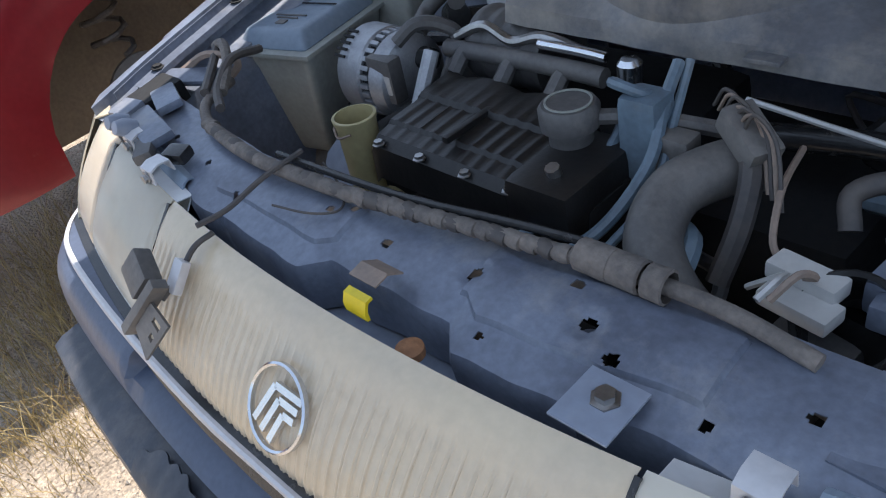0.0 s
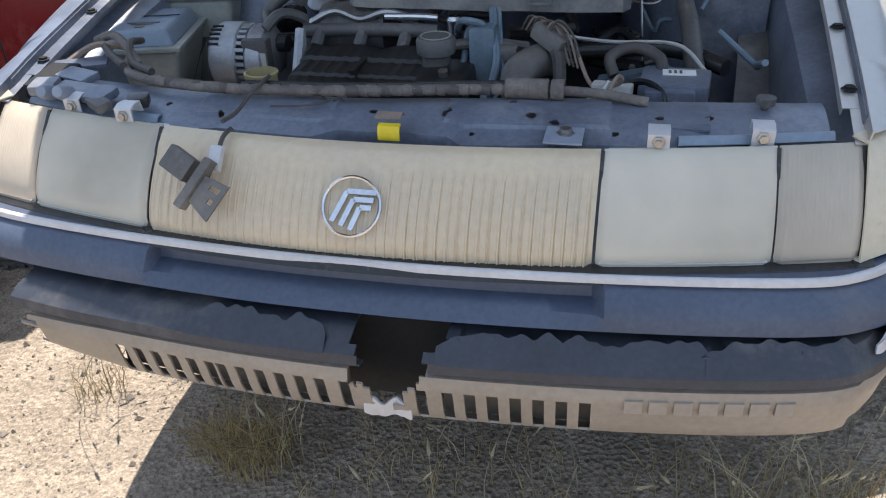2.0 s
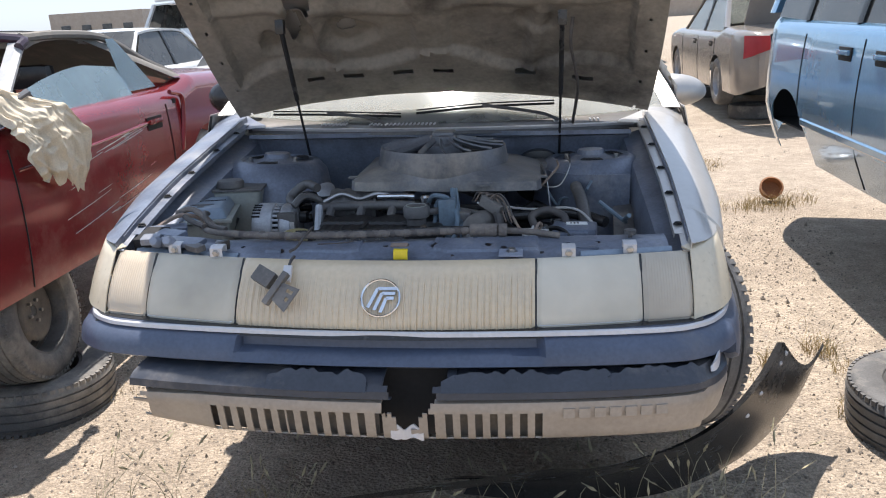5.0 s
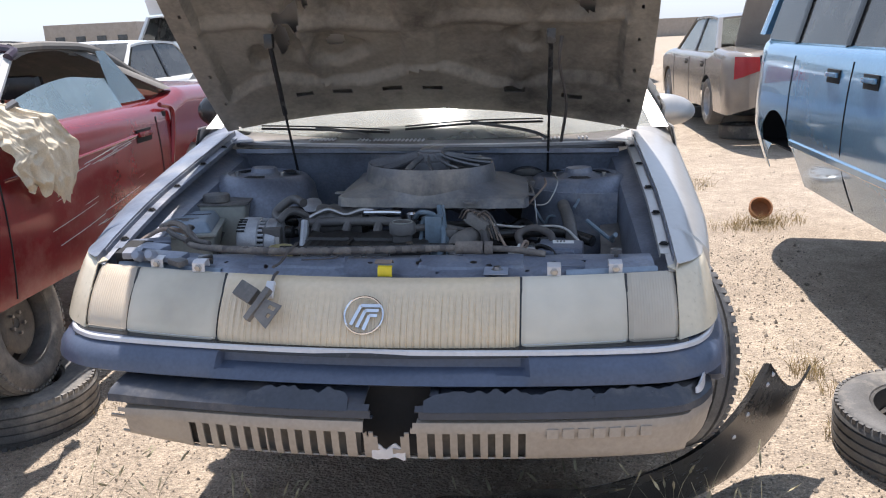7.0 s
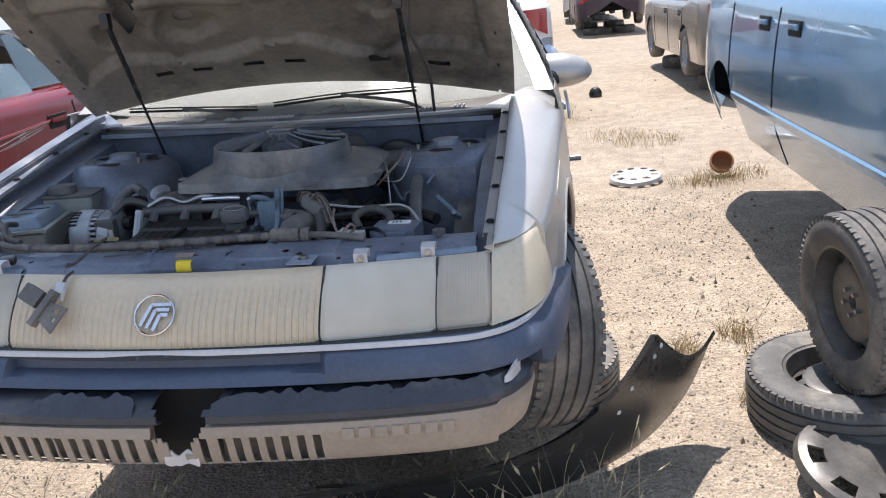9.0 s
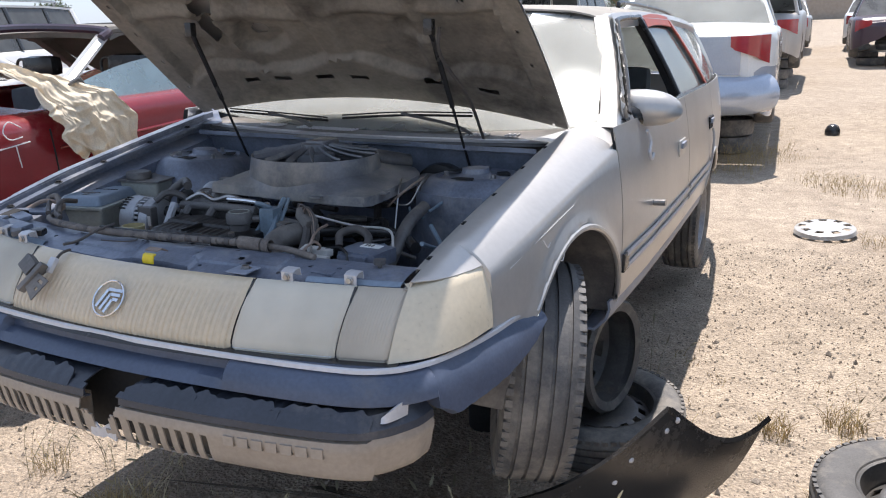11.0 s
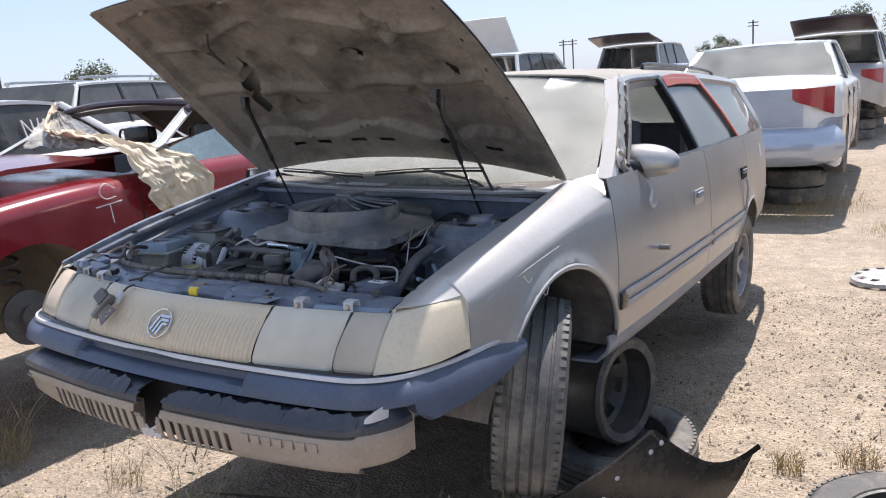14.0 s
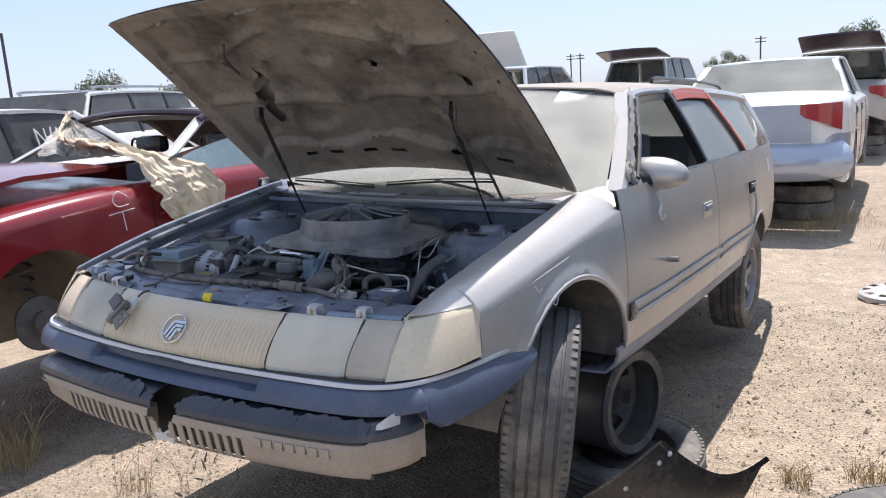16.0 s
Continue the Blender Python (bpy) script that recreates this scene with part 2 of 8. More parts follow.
M = dict(
    silver=material("silver_paint", (0.52, 0.50, 0.475), (0.44, 0.422, 0.40), 0.42, 0.42, 2.0, 60, 0.01, 0.03, 0.10, (0.50, 0.45, 0.38), 0.16),
    primer=material("grey_paint", (0.30, 0.33, 0.40), (0.22, 0.25, 0.31), 0.55, 0.0, 5.0, 70, 0.05, 0.08, 0, DUST, 0.12),
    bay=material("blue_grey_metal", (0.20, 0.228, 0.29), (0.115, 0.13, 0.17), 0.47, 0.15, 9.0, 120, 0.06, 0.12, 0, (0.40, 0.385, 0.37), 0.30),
    rubber=material("blue_grey_rubber", (0.080, 0.100, 0.150), (0.062, 0.078, 0.118), 0.5, 0.0, 6.0, 120, 0.05, 0.1, 0, (0.25, 0.23, 0.2), 0.1),
    # darker copy of the bumper rubber: ledge shade painted in, tan scuffs on top
    shaded_rubber=material("scuffed_shaded_rubber", (0.045, 0.050, 0.065), (0.032, 0.036, 0.046), 0.5, 0.0, 7.0, 120, 0.06, 0.12, 0, (0.24, 0.21, 0.18), 0.22),
    strip=material("bright_moulding", (0.62, 0.61, 0.62), (0.52, 0.51, 0.52), 0.4, 0.2, 6.0, 100, 0.03, 0.06),
    fascia=material("tan_grey_fascia", (0.34, 0.295, 0.25), (0.285, 0.245, 0.205), 0.55, 0.1, 4.0, 100, 0.05, 0.08, 0, DUST, 0.3),
    lens=material("yellowed_lens", (0.66, 0.53, 0.36), (0.58, 0.475, 0.345), 0.32, 0.0, 4.0, 80, 0.04, 0.05, 0.25, (0.58, 0.47, 0.30), 0.16),
    lens_clear=material("hazy_lens", (0.62, 0.58, 0.47), (0.56, 0.54, 0.46), 0.3, 0.0, 4.0, 80, 0.03, 0.05, 0.3, (0.55, 0.47, 0.33), 0.14),
    lens_amber=material("cream_lens", (0.64, 0.56, 0.42), (0.58, 0.50, 0.37), 0.3, 0.0, 4.0, 80, 0.03, 0.05, 0.3),
    chrome=material("chrome", (0.75, 0.77, 0.8), (0.6, 0.62, 0.66), 0.18, 1.0, 20.0, 150, 0.02, 0.05),
    steel=material("bare_steel", (0.42, 0.42, 0.42), (0.30, 0.29, 0.28), 0.4, 0.9, 20.0, 200, 0.05, 0.1, 0, (0.3, 0.22, 0.15), 0.15),
    alloy=material("cast_aluminium", (0.42, 0.43, 0.45), (0.30, 0.31, 0.33), 0.45, 0.6, 25.0, 250, 0.12, 0.1),
    black=material("black_plastic", (0.032, 0.031, 0.031), (0.020, 0.020, 0.021), 0.38, 0.0, 10.0, 150, 0.06, 0.15, 0, (0.16, 0.14, 0.12), 0.16),
    dusty=material("dusty_black_plastic", (0.075, 0.073, 0.075), (0.125, 0.117, 0.11), 0.6, 0.0, 7.0, 140, 0.08, 0.12, 0, (0.31, 0.28, 0.25), 0.38),
    # near-black: paints in the shade of hollows, cabins and undersides; also dark parts
    dark=material("shade_and_dark_parts", (0.012, 0.012, 0.013), (0.008, 0.008, 0.009), 0.8, 0.0, 8.0, 90, 0.05),
    tyre=material("tyre_rubber", (0.115, 0.112, 0.110), (0.075, 0.073, 0.072), 0.75, 0.0, 8.0, 160, 0.12, 0.15, 0, (0.33, 0.30, 0.26), 0.50),
    rim=material("dull_wheel_steel", (0.16, 0.155, 0.15), (0.10, 0.095, 0.09), 0.55, 0.4, 12.0, 120, 0.06, 0.1, 0, (0.30, 0.24, 0.18), 0.25),
    hoodin=material("dusty_hood_lining", (0.175, 0.158, 0.134), (0.260, 0.236, 0.200), 0.8, 0.0, 4.0, 70, 0.10, 0.12, 0, (0.030, 0.027, 0.025), 0.52, rust=(0.33, 0.29, 0.235), rust_amount=0.16),
    shroud=material("dusty_shroud_plastic", (0.16, 0.165, 0.18), (0.09, 0.092, 0.10), 0.5, 0.0, 7.0, 130, 0.06, 0.1, 0, (0.40, 0.36, 0.30), 0.40),
    reflector=material("dull_reflector", (0.74, 0.75, 0.76), (0.60, 0.60, 0.60), 0.4, 0.3, 6.0, 60, 0.02, 0.05),
    brown=material("dusty_brown_lining", (0.20, 0.165, 0.125), (0.15, 0.125, 0.10), 0.85, 0.0, 6.0, 80, 0.15, 0.15),
    valve=material("black_valve_cover", (0.014, 0.013, 0.013), (0.022, 0.020, 0.019), 0.5, 0.1, 14.0, 160, 0.06, 0.12, 0, (0.07, 0.06, 0.05), 0.10),
    amber=material("aged_translucent_plastic", (0.42, 0.36, 0.19), (0.34, 0.28, 0.14), 0.45, 0.0, 9.0, 80, 0.03, 0.08),
    tank=material("grey_translucent_tank", (0.36, 0.37, 0.33), (0.27, 0.28, 0.26), 0.5, 0.0, 8.0, 100, 0.04, 0.08, 0, (0.24, 0.20, 0.15), 0.2),
    lid=material("blue_grey_lid", (0.24, 0.30, 0.37), (0.19, 0.24, 0.30), 0.5, 0.0, 8.0, 100, 0.04, 0.08, 0, DUST, 0.12),
    hose=material("grey_blue_hose", (0.16, 0.22, 0.27), (0.11, 0.15, 0.19), 0.55, 0.0, 14.0, 120, 0.04, 0.1, 0, (0.3, 0.27, 0.23), 0.15),
    loom=material("dusty_tape_loom", (0.20, 0.172, 0.150), (0.11, 0.097, 0.09), 0.8, 0.0, 30.0, 180, 0.3, 0.15),
    wire=material("dark_wire", (0.06, 0.055, 0.055), (0.10, 0.085, 0.075), 0.6, 0.0, 30.0, 180, 0.05, 0.1),
    copper=material("dusty_brown_wire", (0.30, 0.22, 0.17), (0.22, 0.17, 0.14), 0.6, 0.0, 30.0, 180, 0.05, 0.1),
    yellow=material("yellow_plastic", (0.75, 0.58, 0.02), (0.68, 0.50, 0.02), 0.4, 0.0, 20.0, 150, 0.02, 0.05),
    white=material("white_paint", (0.74, 0.74, 0.73), (0.68, 0.68, 0.66), 0.3, 0.0, 3.0, 60, 0.01, 0.03, 0.4, DUST, 0.08),
    hubcap=material("grey_white_hubcap", (0.56, 0.55, 0.53), (0.46, 0.45, 0.43), 0.4, 0.1, 9.0, 90, 0.02, 0.05, 0, DUST, 0.1),
    # the pinkish dust layer paints in the sky's reflection on the red
    red=material("dark_red_paint", (0.25, 0.018, 0.024), (0.20, 0.014, 0.018), 0.22, 0.15, 3.0, 60, 0.01, 0.05, 0.8, (0.42, 0.17, 0.15), 0.28),
    blue=material("sky_blue_paint", (0.15, 0.31, 0.47), (0.13, 0.27, 0.42), 0.17, 0.35, 3.0, 60, 0.006, 0.04, 0.9, (0.36, 0.36, 0.34), 0.08),
    brass=material("orange_marker", (0.75, 0.16, 0.04), (0.65, 0.14, 0.04), 0.6, 0.0, 6.0, 80, 0.02, 0.06),
    taupe=material("grey_beige_paint", (0.36, 0.345, 0.31), (0.32, 0.305, 0.27), 0.25, 0.2, 3.0, 60, 0.01, 0.04, 0.5, DUST, 0.15),
    beige=material("champagne_paint", (0.33, 0.295, 0.26), (0.28, 0.25, 0.22), 0.3, 0.35, 3.0, 60, 0.01, 0.04, 0.4, DUST, 0.12),
    paleblue=material("pale_silver_blue_paint", (0.45, 0.50, 0.58), (0.40, 0.45, 0.53), 0.28, 0.35, 3.0, 60, 0.01, 0.04, 0.4, DUST, 0.08),
    roofing=material("sun_faded_roof_paint", (0.34, 0.318, 0.28), (0.27, 0.25, 0.22), 0.85, 0.0, 3.0, 70, 0.02, 0.06, 0, (0.52, 0.47, 0.38), 0.2),
    purple=material("dark_plum_trim", (0.06, 0.035, 0.05), (0.045, 0.028, 0.04), 0.4, 0.0, 4.0, 80, 0.02, 0.08, 0.2, DUST, 0.12),
    cloth=material("soft_top_cloth", (0.20, 0.185, 0.165), (0.15, 0.14, 0.125), 0.9, 0.0, 6.0, 220, 0.12, 0.1, 0, DUST, 0.25),
    bag=material("cream_fabric", (0.66, 0.57, 0.43), (0.56, 0.47, 0.35), 0.85, 0.0, 9.0, 160, 0.2, 0.1),
    bag_grey=glass("clear_plastic_film", (0.90, 0.89, 0.86), dust=0.42, film=(0.66, 0.62, 0.55)),
    rust=material("rusty_iron", (0.40, 0.19, 0.09), (0.30, 0.14, 0.07), 0.85, 0.2, 14.0, 140, 0.3, 0.2, 0, (0.42, 0.30, 0.2), 0.2),
    redlamp=material("red_lamp", (0.38, 0.02, 0.025), (0.30, 0.015, 0.02), 0.15, 0.0, 6.0, 80, 0.01, 0.05, 0.8),
    seat=material("grey_seat_cloth", (0.13, 0.135, 0.145), (0.10, 0.10, 0.11), 0.9, 0.0, 9.0, 200, 0.1, 0.1),
    redtape=material("red_primer", (0.48, 0.09, 0.055), (0.38, 0.10, 0.07), 0.6, 0.0, 9.0, 90, 0.03, 0.1, 0, (0.5, 0.35, 0.25), 0.2),
    paper=material("white_sticker", (0.80, 0.80, 0.78), (0.74, 0.74, 0.72), 0.6, 0.0, 9.0, 90, 0.01, 0.03),
    chalk=material("white_paint_pen", (0.70, 0.70, 0.70), (0.6, 0.6, 0.6), 0.8, 0.0, 40.0, 200, 0.02, 0.05),
    lens_thin=glass("hazy_lamp_lens", (0.92, 0.89, 0.82), dust=0.62, film=(0.76, 0.69, 0.57)),
    lens_turn=glass("hazy_turn_lens", (0.88, 0.82, 0.73), dust=0.55, film=(0.68, 0.60, 0.49)),
    pane=glass("window_glass", dust=0.13),
    screen=glass("dusty_windscreen", (0.75, 0.8, 0.8), dust=0.36, film=(0.50, 0.49, 0.45)),
    bluepane=glass("tinted_glass", (0.40, 0.58, 0.66), dust=0.30, film=(0.42, 0.52, 0.58)),
    darkpane=glass("dark_tinted_glass", (0.10, 0.12, 0.14), dust=0.12),
)


# ---------- mesh tools ----------
GROW = 1.0                       # plan units to a metre of the parts now being built
LIFT = 0.0                       # how far the parts now being fitted sit above their drawn height
def thing(name, label, category, m=None, group="", kind=""):
    ob = new(name)
    ob.empty_display_size = 0.1
    if m is not None:
        ob.matrix_world = m
    return tagged(ob, label, category, group, kind)


def part(name, bm, mat, parent=None, label="", sharp=38):
    """Links a bmesh as one mesh object under a thing or a part."""
    me = bpy.data.meshes.new(name)
    if GROW != 1.0:
        bmesh.ops.scale(bm, vec=(GROW, GROW, GROW), verts=bm.verts)
    bmesh.ops.recalc_face_normals(bm, faces=bm.faces[:])
    for f in bm.faces:
        f.smooth = True
    bm.to_mesh(me)
    bm.free()
    me.set_sharp_from_angle(angle=radians(sharp))
    me.materials.append(mat)
    ob = new(name, me)
    if parent is not None:
        ob.parent = parent
        if parent.name == "station_wagon":
            ob.location.z = LIFT
    if label:
        ob["label"] = label
    return ob


def solo(name, bm, mat, label, category, kind="", group="", sharp=38):
    return tagged(part(name, bm, mat, None, "", sharp), label, category, group, kind)


def box(bm, c, s, bevel=0.0, m=None):
    """A box of size s round c, with bevelled edges."""
    r = bmesh.ops.create_cube(bm, size=1.0)
    vs = r["verts"]
    bmesh.ops.scale(bm, vec=s, verts=vs)
    if bevel:
        es = list({e for v in vs for e in v.link_edges})
        r = bmesh.ops.bevel(bm, geom=es, offset=bevel, segments=2, affect='EDGES', profile=0.7)
        vs = list({v for f in r["faces"] for v in f.verts} | {v for v in vs if v.is_valid})
    bmesh.ops.transform(bm, matrix=(m or Matrix()) @ Matrix.Translation(c), verts=vs)
    return vs


def grid(bm, rows, thick=0.0, skip=None, close=False):
    """A sheet through rows of points; thick gives it depth. skip(i, j) leaves a hole."""
    vs = [[bm.verts.new(p) for p in r] for r in rows]
    faces = []
    for i in range(len(vs) - 1):
        n = len(vs[i])
        for j in range(n if close else n - 1):
            if skip and skip(i, j):
                continue
            k = (j + 1) % n
            faces.append(bm.faces.new((vs[i][j], vs[i][k], vs[i + 1][k], vs[i + 1][j])))
    for v in [v for r in vs for v in r if not v.link_faces]:
        bm.verts.remove(v)
    if thick:
        bmesh.ops.recalc_face_normals(bm, faces=faces)
        bmesh.ops.solidify(bm, geom=faces, thickness=thick)
    return faces


def smooth_line(pts, n=6):
    """Catmull-Rom through the points."""
    p = [Vector(q) for q in pts]
    p = [2 * p[0] - p[1]] + p + [2 * p[-1] - p[-2]]
    out = []
    for i in range(1, len(p) - 2):
        a, b, c, d = p[i - 1:i + 3]
        for k in range(n):
            t = k / n
            out.append(0.5 * ((2 * b) + (c - a) * t + (2 * a - 5 * b + 4 * c - d) * t * t + (3 * b - a - 3 * c + d) * t ** 3))
    return out + [p[-2]]


def tube(bm, pts, r, seg=8, n=6, radii=None):
    """A round tube along a smooth line, closed at both ends."""
    line = smooth_line(pts, n) if n > 1 else [Vector(q) for q in pts]
    rings, side = [], None
    for i, p in enumerate(line):
        way = (line[min(i + 1, len(line) - 1)] - line[max(i - 1, 0)]).normalized()
        if side is None:
            side = way.orthogonal().normalized()
        side = (side - way * side.dot(way)).normalized()
        up = way.cross(side)
        rr = r if radii is None else r * radii(i / (len(line) - 1))
        rings.append([p + (side * math.cos(2 * math.pi * k / seg) + up * math.sin(2 * math.pi * k / seg)) * rr for k in range(seg)])
    vs = [[bm.verts.new(q) for q in ring] for ring in rings]
    for a, b in zip(vs, vs[1:]):
        for k in range(seg):
            bm.faces.new((a[k], a[(k + 1) % seg], b[(k + 1) % seg], b[k]))
    bm.faces.new(vs[0][::-1])
    bm.faces.new(vs[-1])


def lathe(bm, profile, seg=32, m=None, closed=False):
    """Turns (radius, height) round the z axis."""
    m = m or Matrix()
    rings = [[bm.verts.new(m @ Vector((r * math.cos(2 * math.pi * k / seg), r * math.sin(2 * math.pi * k / seg), h))) for k in range(seg)] for r, h in profile]
    pairs = list(zip(rings, rings[1:])) + ([(rings[-1], rings[0])] if closed else [])
    for a, b in pairs:
        for k in range(seg):
            bm.faces.new((a[k], a[(k + 1) % seg], b[(k + 1) % seg], b[k]))
    if not closed:
        if profile[0][0] > 1e-4:
            bm.faces.new(rings[0][::-1])
        if profile[-1][0] > 1e-4:
            bm.faces.new(rings[-1])
    bmesh.ops.remove_doubles(bm, verts=[v for r in rings for v in r], dist=1e-5)


def lerp(table, x):
    """Straight-line look-up in ((x, value), ...)."""
    if x <= table[0][0]:
        return table[0][1]
    for (a, u), (b, v) in zip(table, table[1:]):
        if x <= b:
            return u + (v - u) * (x - a) / (b - a)
    return table[-1][1]


def soft(table, x):
    """Smoothed look-up."""
    return sum(lerp(table, x + d) * w for d, w in ((-0.06, 0.25), (0, 0.5), (0.06, 0.25)))


def spread(a, b, n):
    return [a + (b - a) * i / (n - 1) for i in range(n)]


def lump(p, scale, amount):
    return noise.noise(Vector(p) * scale) * amount


# ---------- wheels ----------
def wheel(name, label, m, tyre_r=0.31, tyre_w=0.20, rim_r=0.185, style="steel", tread=True, rim_mat=None, category="wheel", holes=10):
    """A tyre on a rim; its axle runs along the local z axis, the outer face is +z."""
    root = thing(name, label, category, m)
    wheel_parts(root, Matrix(), tyre_r, tyre_w, rim_r, style, tread, rim_mat, holes)
    return root


def wheel_parts(root, m, tyre_r=0.31, tyre_w=0.20, rim_r=0.185, style="steel", tread=True, rim_mat=None, holes=10, tyre=True):
    h, R, r = tyre_w / 2, tyre_r, rim_r
    if tyre:
        bm = bmesh.new()
        prof = [(r, h * 0.78), (r + 0.012, h * 0.92), (r + (R - r) * 0.45, h * 1.04), (R - 0.035, h * 0.98), (R - 0.012, h * 0.86)]
        marks = []
        if tread:
            for c in (-0.55, -0.18, 0.18, 0.55):
                marks += [(R, -(c - 0.05) * h), (R - 0.009, -(c - 0.035) * h), (R - 0.009, -(c + 0.035) * h), (R, -(c + 0.05) * h)]
        else:
            marks = [(R, h * 0.5), (R, -h * 0.5)]
        prof = prof + marks + [(a, -b) for a, b in reversed(prof)]
        lathe(bm, prof, 56, m, closed=True)
        t = part("tyre", bm, M["tyre"], root)
        if tread:
            bm = bmesh.new()
            n = 64
            for k in range(n):
                a = 2 * math.pi * k / n
                for s in (-1, 1):
                    mm = m @ Matrix.Rotation(a, 4, 'Z') @ Matrix.Translation((R - 0.0145, 0, s * h * 0.77))
                    box(bm, (0, 0, 0), (0.014, 0.62 * 2 * math.pi * R / n, h * 0.34), 0, mm)
            tagged(part("tread", bm, M["tyre"], t), kind="stuff")
    rm = rim_mat or M["rim"]
    bm = bmesh.new()
    lathe(bm, [(r + 0.004, h * 0.80), (r + 0.012, h * 0.88), (r - 0.004, h * 0.84), (r - 0.018, h * 0.3), (r - 0.022, -h * 0.3), (r - 0.004, -h * 0.84), (r + 0.012, -h * 0.88), (r + 0.004, -h * 0.8)], 48, m, closed=True)
    rim = part("rim", bm, rm, root)
    bm = bmesh.new()
    if style == "steel":
        n = holes * 6
        radii = [0.028, 0.075, r * 0.62, r * 0.70, r * 0.84, r - 0.016]
        zs = [h * 0.42, h * 0.42, h * 0.52, h * 0.45, h * 0.25, h * 0.12]
        rows = [[m @ Vector((a * math.cos(2 * math.pi * k / n), a * math.sin(2 * math.pi * k / n), z)) for k in range(n)] for a, z in zip(radii, zs)]
        grid(bm, rows, 0.006, skip=lambda i, j: i == 3 and j % 6 in (1, 2, 3), close=True)
    elif style == "spoke":
        for k in range(holes):
            mm = m @ Matrix.Rotation(2 * math.pi * k / holes, 4, 'Z')
            grid(bm, [[mm @ Vector((0.05, s * 0.028, h * 0.5)), mm @ Vector((r * 0.6, s * 0.022, h * 0.55)), mm @ Vector((r - 0.012, s * 0.036, h * 0.6))] for s in (-1, 1)], 0.02)
        lathe(bm, [(0.0, h * 0.62), (0.05, h * 0.58), (0.06, h * 0.4), (0.0, h * 0.35)], 24, m)
    part("wheel_disc", bm, rm, rim)
    for k in range(5):
        bm = bmesh.new()
        a = 2 * math.pi * k / 5
        lathe(bm, [(0.0, h * 0.42), (0.009, h * 0.42), (0.009, h * 0.42 + 0.016), (0.0, h * 0.42 + 0.018)], 8, m @ Matrix.Translation((0.052 * math.cos(a), 0.052 * math.sin(a), 0)))
        part("wheel_nut", bm, M["steel"], rim)


# ---------- ground ----------
def ground_height(x, y):
    return 0.02 * noise.noise(Vector((x * 0.5, y * 0.5, 3.0))) + 0.008 * noise.noise(Vector((x * 2.1, y * 2.1, 7.0)))


def gravel_material():
    """Sandy ground: packed sand in patches, with grit of several sizes and colours."""
    m = bpy.data.materials.new("sandy_gravel")
    m.use_nodes = True
    n, l = m.node_tree.nodes, m.node_tree.links
    bs = n["Principled BSDF"]
    bs.inputs["Roughness"].default_value = 0.95
    co = n.new("ShaderNodeTexCoord")

    def tex(kind, scale, detail=4.0):
        t = n.new(kind)
        t.inputs["Scale"].default_value = scale
        if kind == "ShaderNodeTexNoise":
            t.inputs["Detail"].default_value, t.inputs["Roughness"].default_value = detail, 0.65
        l.new(co.outputs["Object"], t.inputs["Vector"])
        return t

    def ranged(socket, a, b, lo=0.0, hi=1.0):
        r = n.new("ShaderNodeMapRange")
        for key, value in zip(("From Min", "From Max", "To Min", "To Max"), (a, b, lo, hi)):
            r.inputs[key].default_value = value
        l.new(socket, r.inputs["Value"])
        return r.outputs[0]

    def mix(fac, a, b, blend='MIX'):
        x = n.new("ShaderNodeMix")
        x.data_type, x.blend_type = 'RGBA', blend
        for key, value in (("Factor", fac), ("A", a), ("B", b)):
            if isinstance(value, tuple):
                x.inputs[key].default_value = (*value, 1)
            elif isinstance(value, float):
                x.inputs[key].default_value = value
            else:
                l.new(value, x.inputs[key])
        return x.outputs["Result"]
    patch = ranged(tex("ShaderNodeTexNoise", 0.7, 7).outputs["Fac"], 0.35, 0.65)
    colour = mix(patch, (0.45, 0.37, 0.285), (0.37, 0.30, 0.23))
    mid = ranged(tex("ShaderNodeTexNoise", 6.0, 6).outputs["Fac"], 0.3, 0.7, 0.78, 1.2)
    colour = mix(1.0, colour, mid, 'MULTIPLY')
    for scale, depth in ((85.0, 0.18), (210.0, 0.28), (38.0, 0.09)):
        v = tex("ShaderNodeTexVoronoi", scale)
        bw = n.new("ShaderNodeSeparateColor")
        l.new(v.outputs["Color"], bw.inputs[0])
        colour = mix(1.0, colour, ranged(bw.outputs[0], 0.0, 1.0, 1 - depth, 1 + depth * 0.62), 'MULTIPLY')
    l.new(colour, bs.inputs["Base Color"])
    v = tex("ShaderNodeTexVoronoi", 70.0)
    v2 = tex("ShaderNodeTexNoise", 30.0, 8)
    add = n.new("ShaderNodeMath")
    l.new(v.outputs["Distance"], add.inputs[0])
    l.new(v2.outputs["Fac"], add.inputs[1])
    bp = n.new("ShaderNodeBump")
    bp.inputs["Strength"].default_value, bp.inputs["Distance"].default_value = 0.8, 0.012
    l.new(add.outputs[0], bp.inputs["Height"])
    l.new(bp.outputs[0], bs.inputs["Normal"])
    return m


def build_ground():
    bm = bmesh.new()
    near_x, near_y = spread(-8, 8, 90), spread(-6, 16, 120)
    xs = [-900, -300, -120, -50, -22, -12] + near_x + [12, 22, 50, 120, 300, 900]
    ys = [-300, -80, -25, -10] + near_y + [20, 28, 45, 80, 160, 400, 1500]
    grid(bm, [[(x, y, ground_height(x, y) if abs(x) < 8.1 and -6.1 < y < 16.1 else 0.0) for x in xs] for y in ys])
    tagged(part("ground", bm, gravel_material()), "pale sandy gravel ground of the salvage yard", "ground", kind="structure")


build_ground()


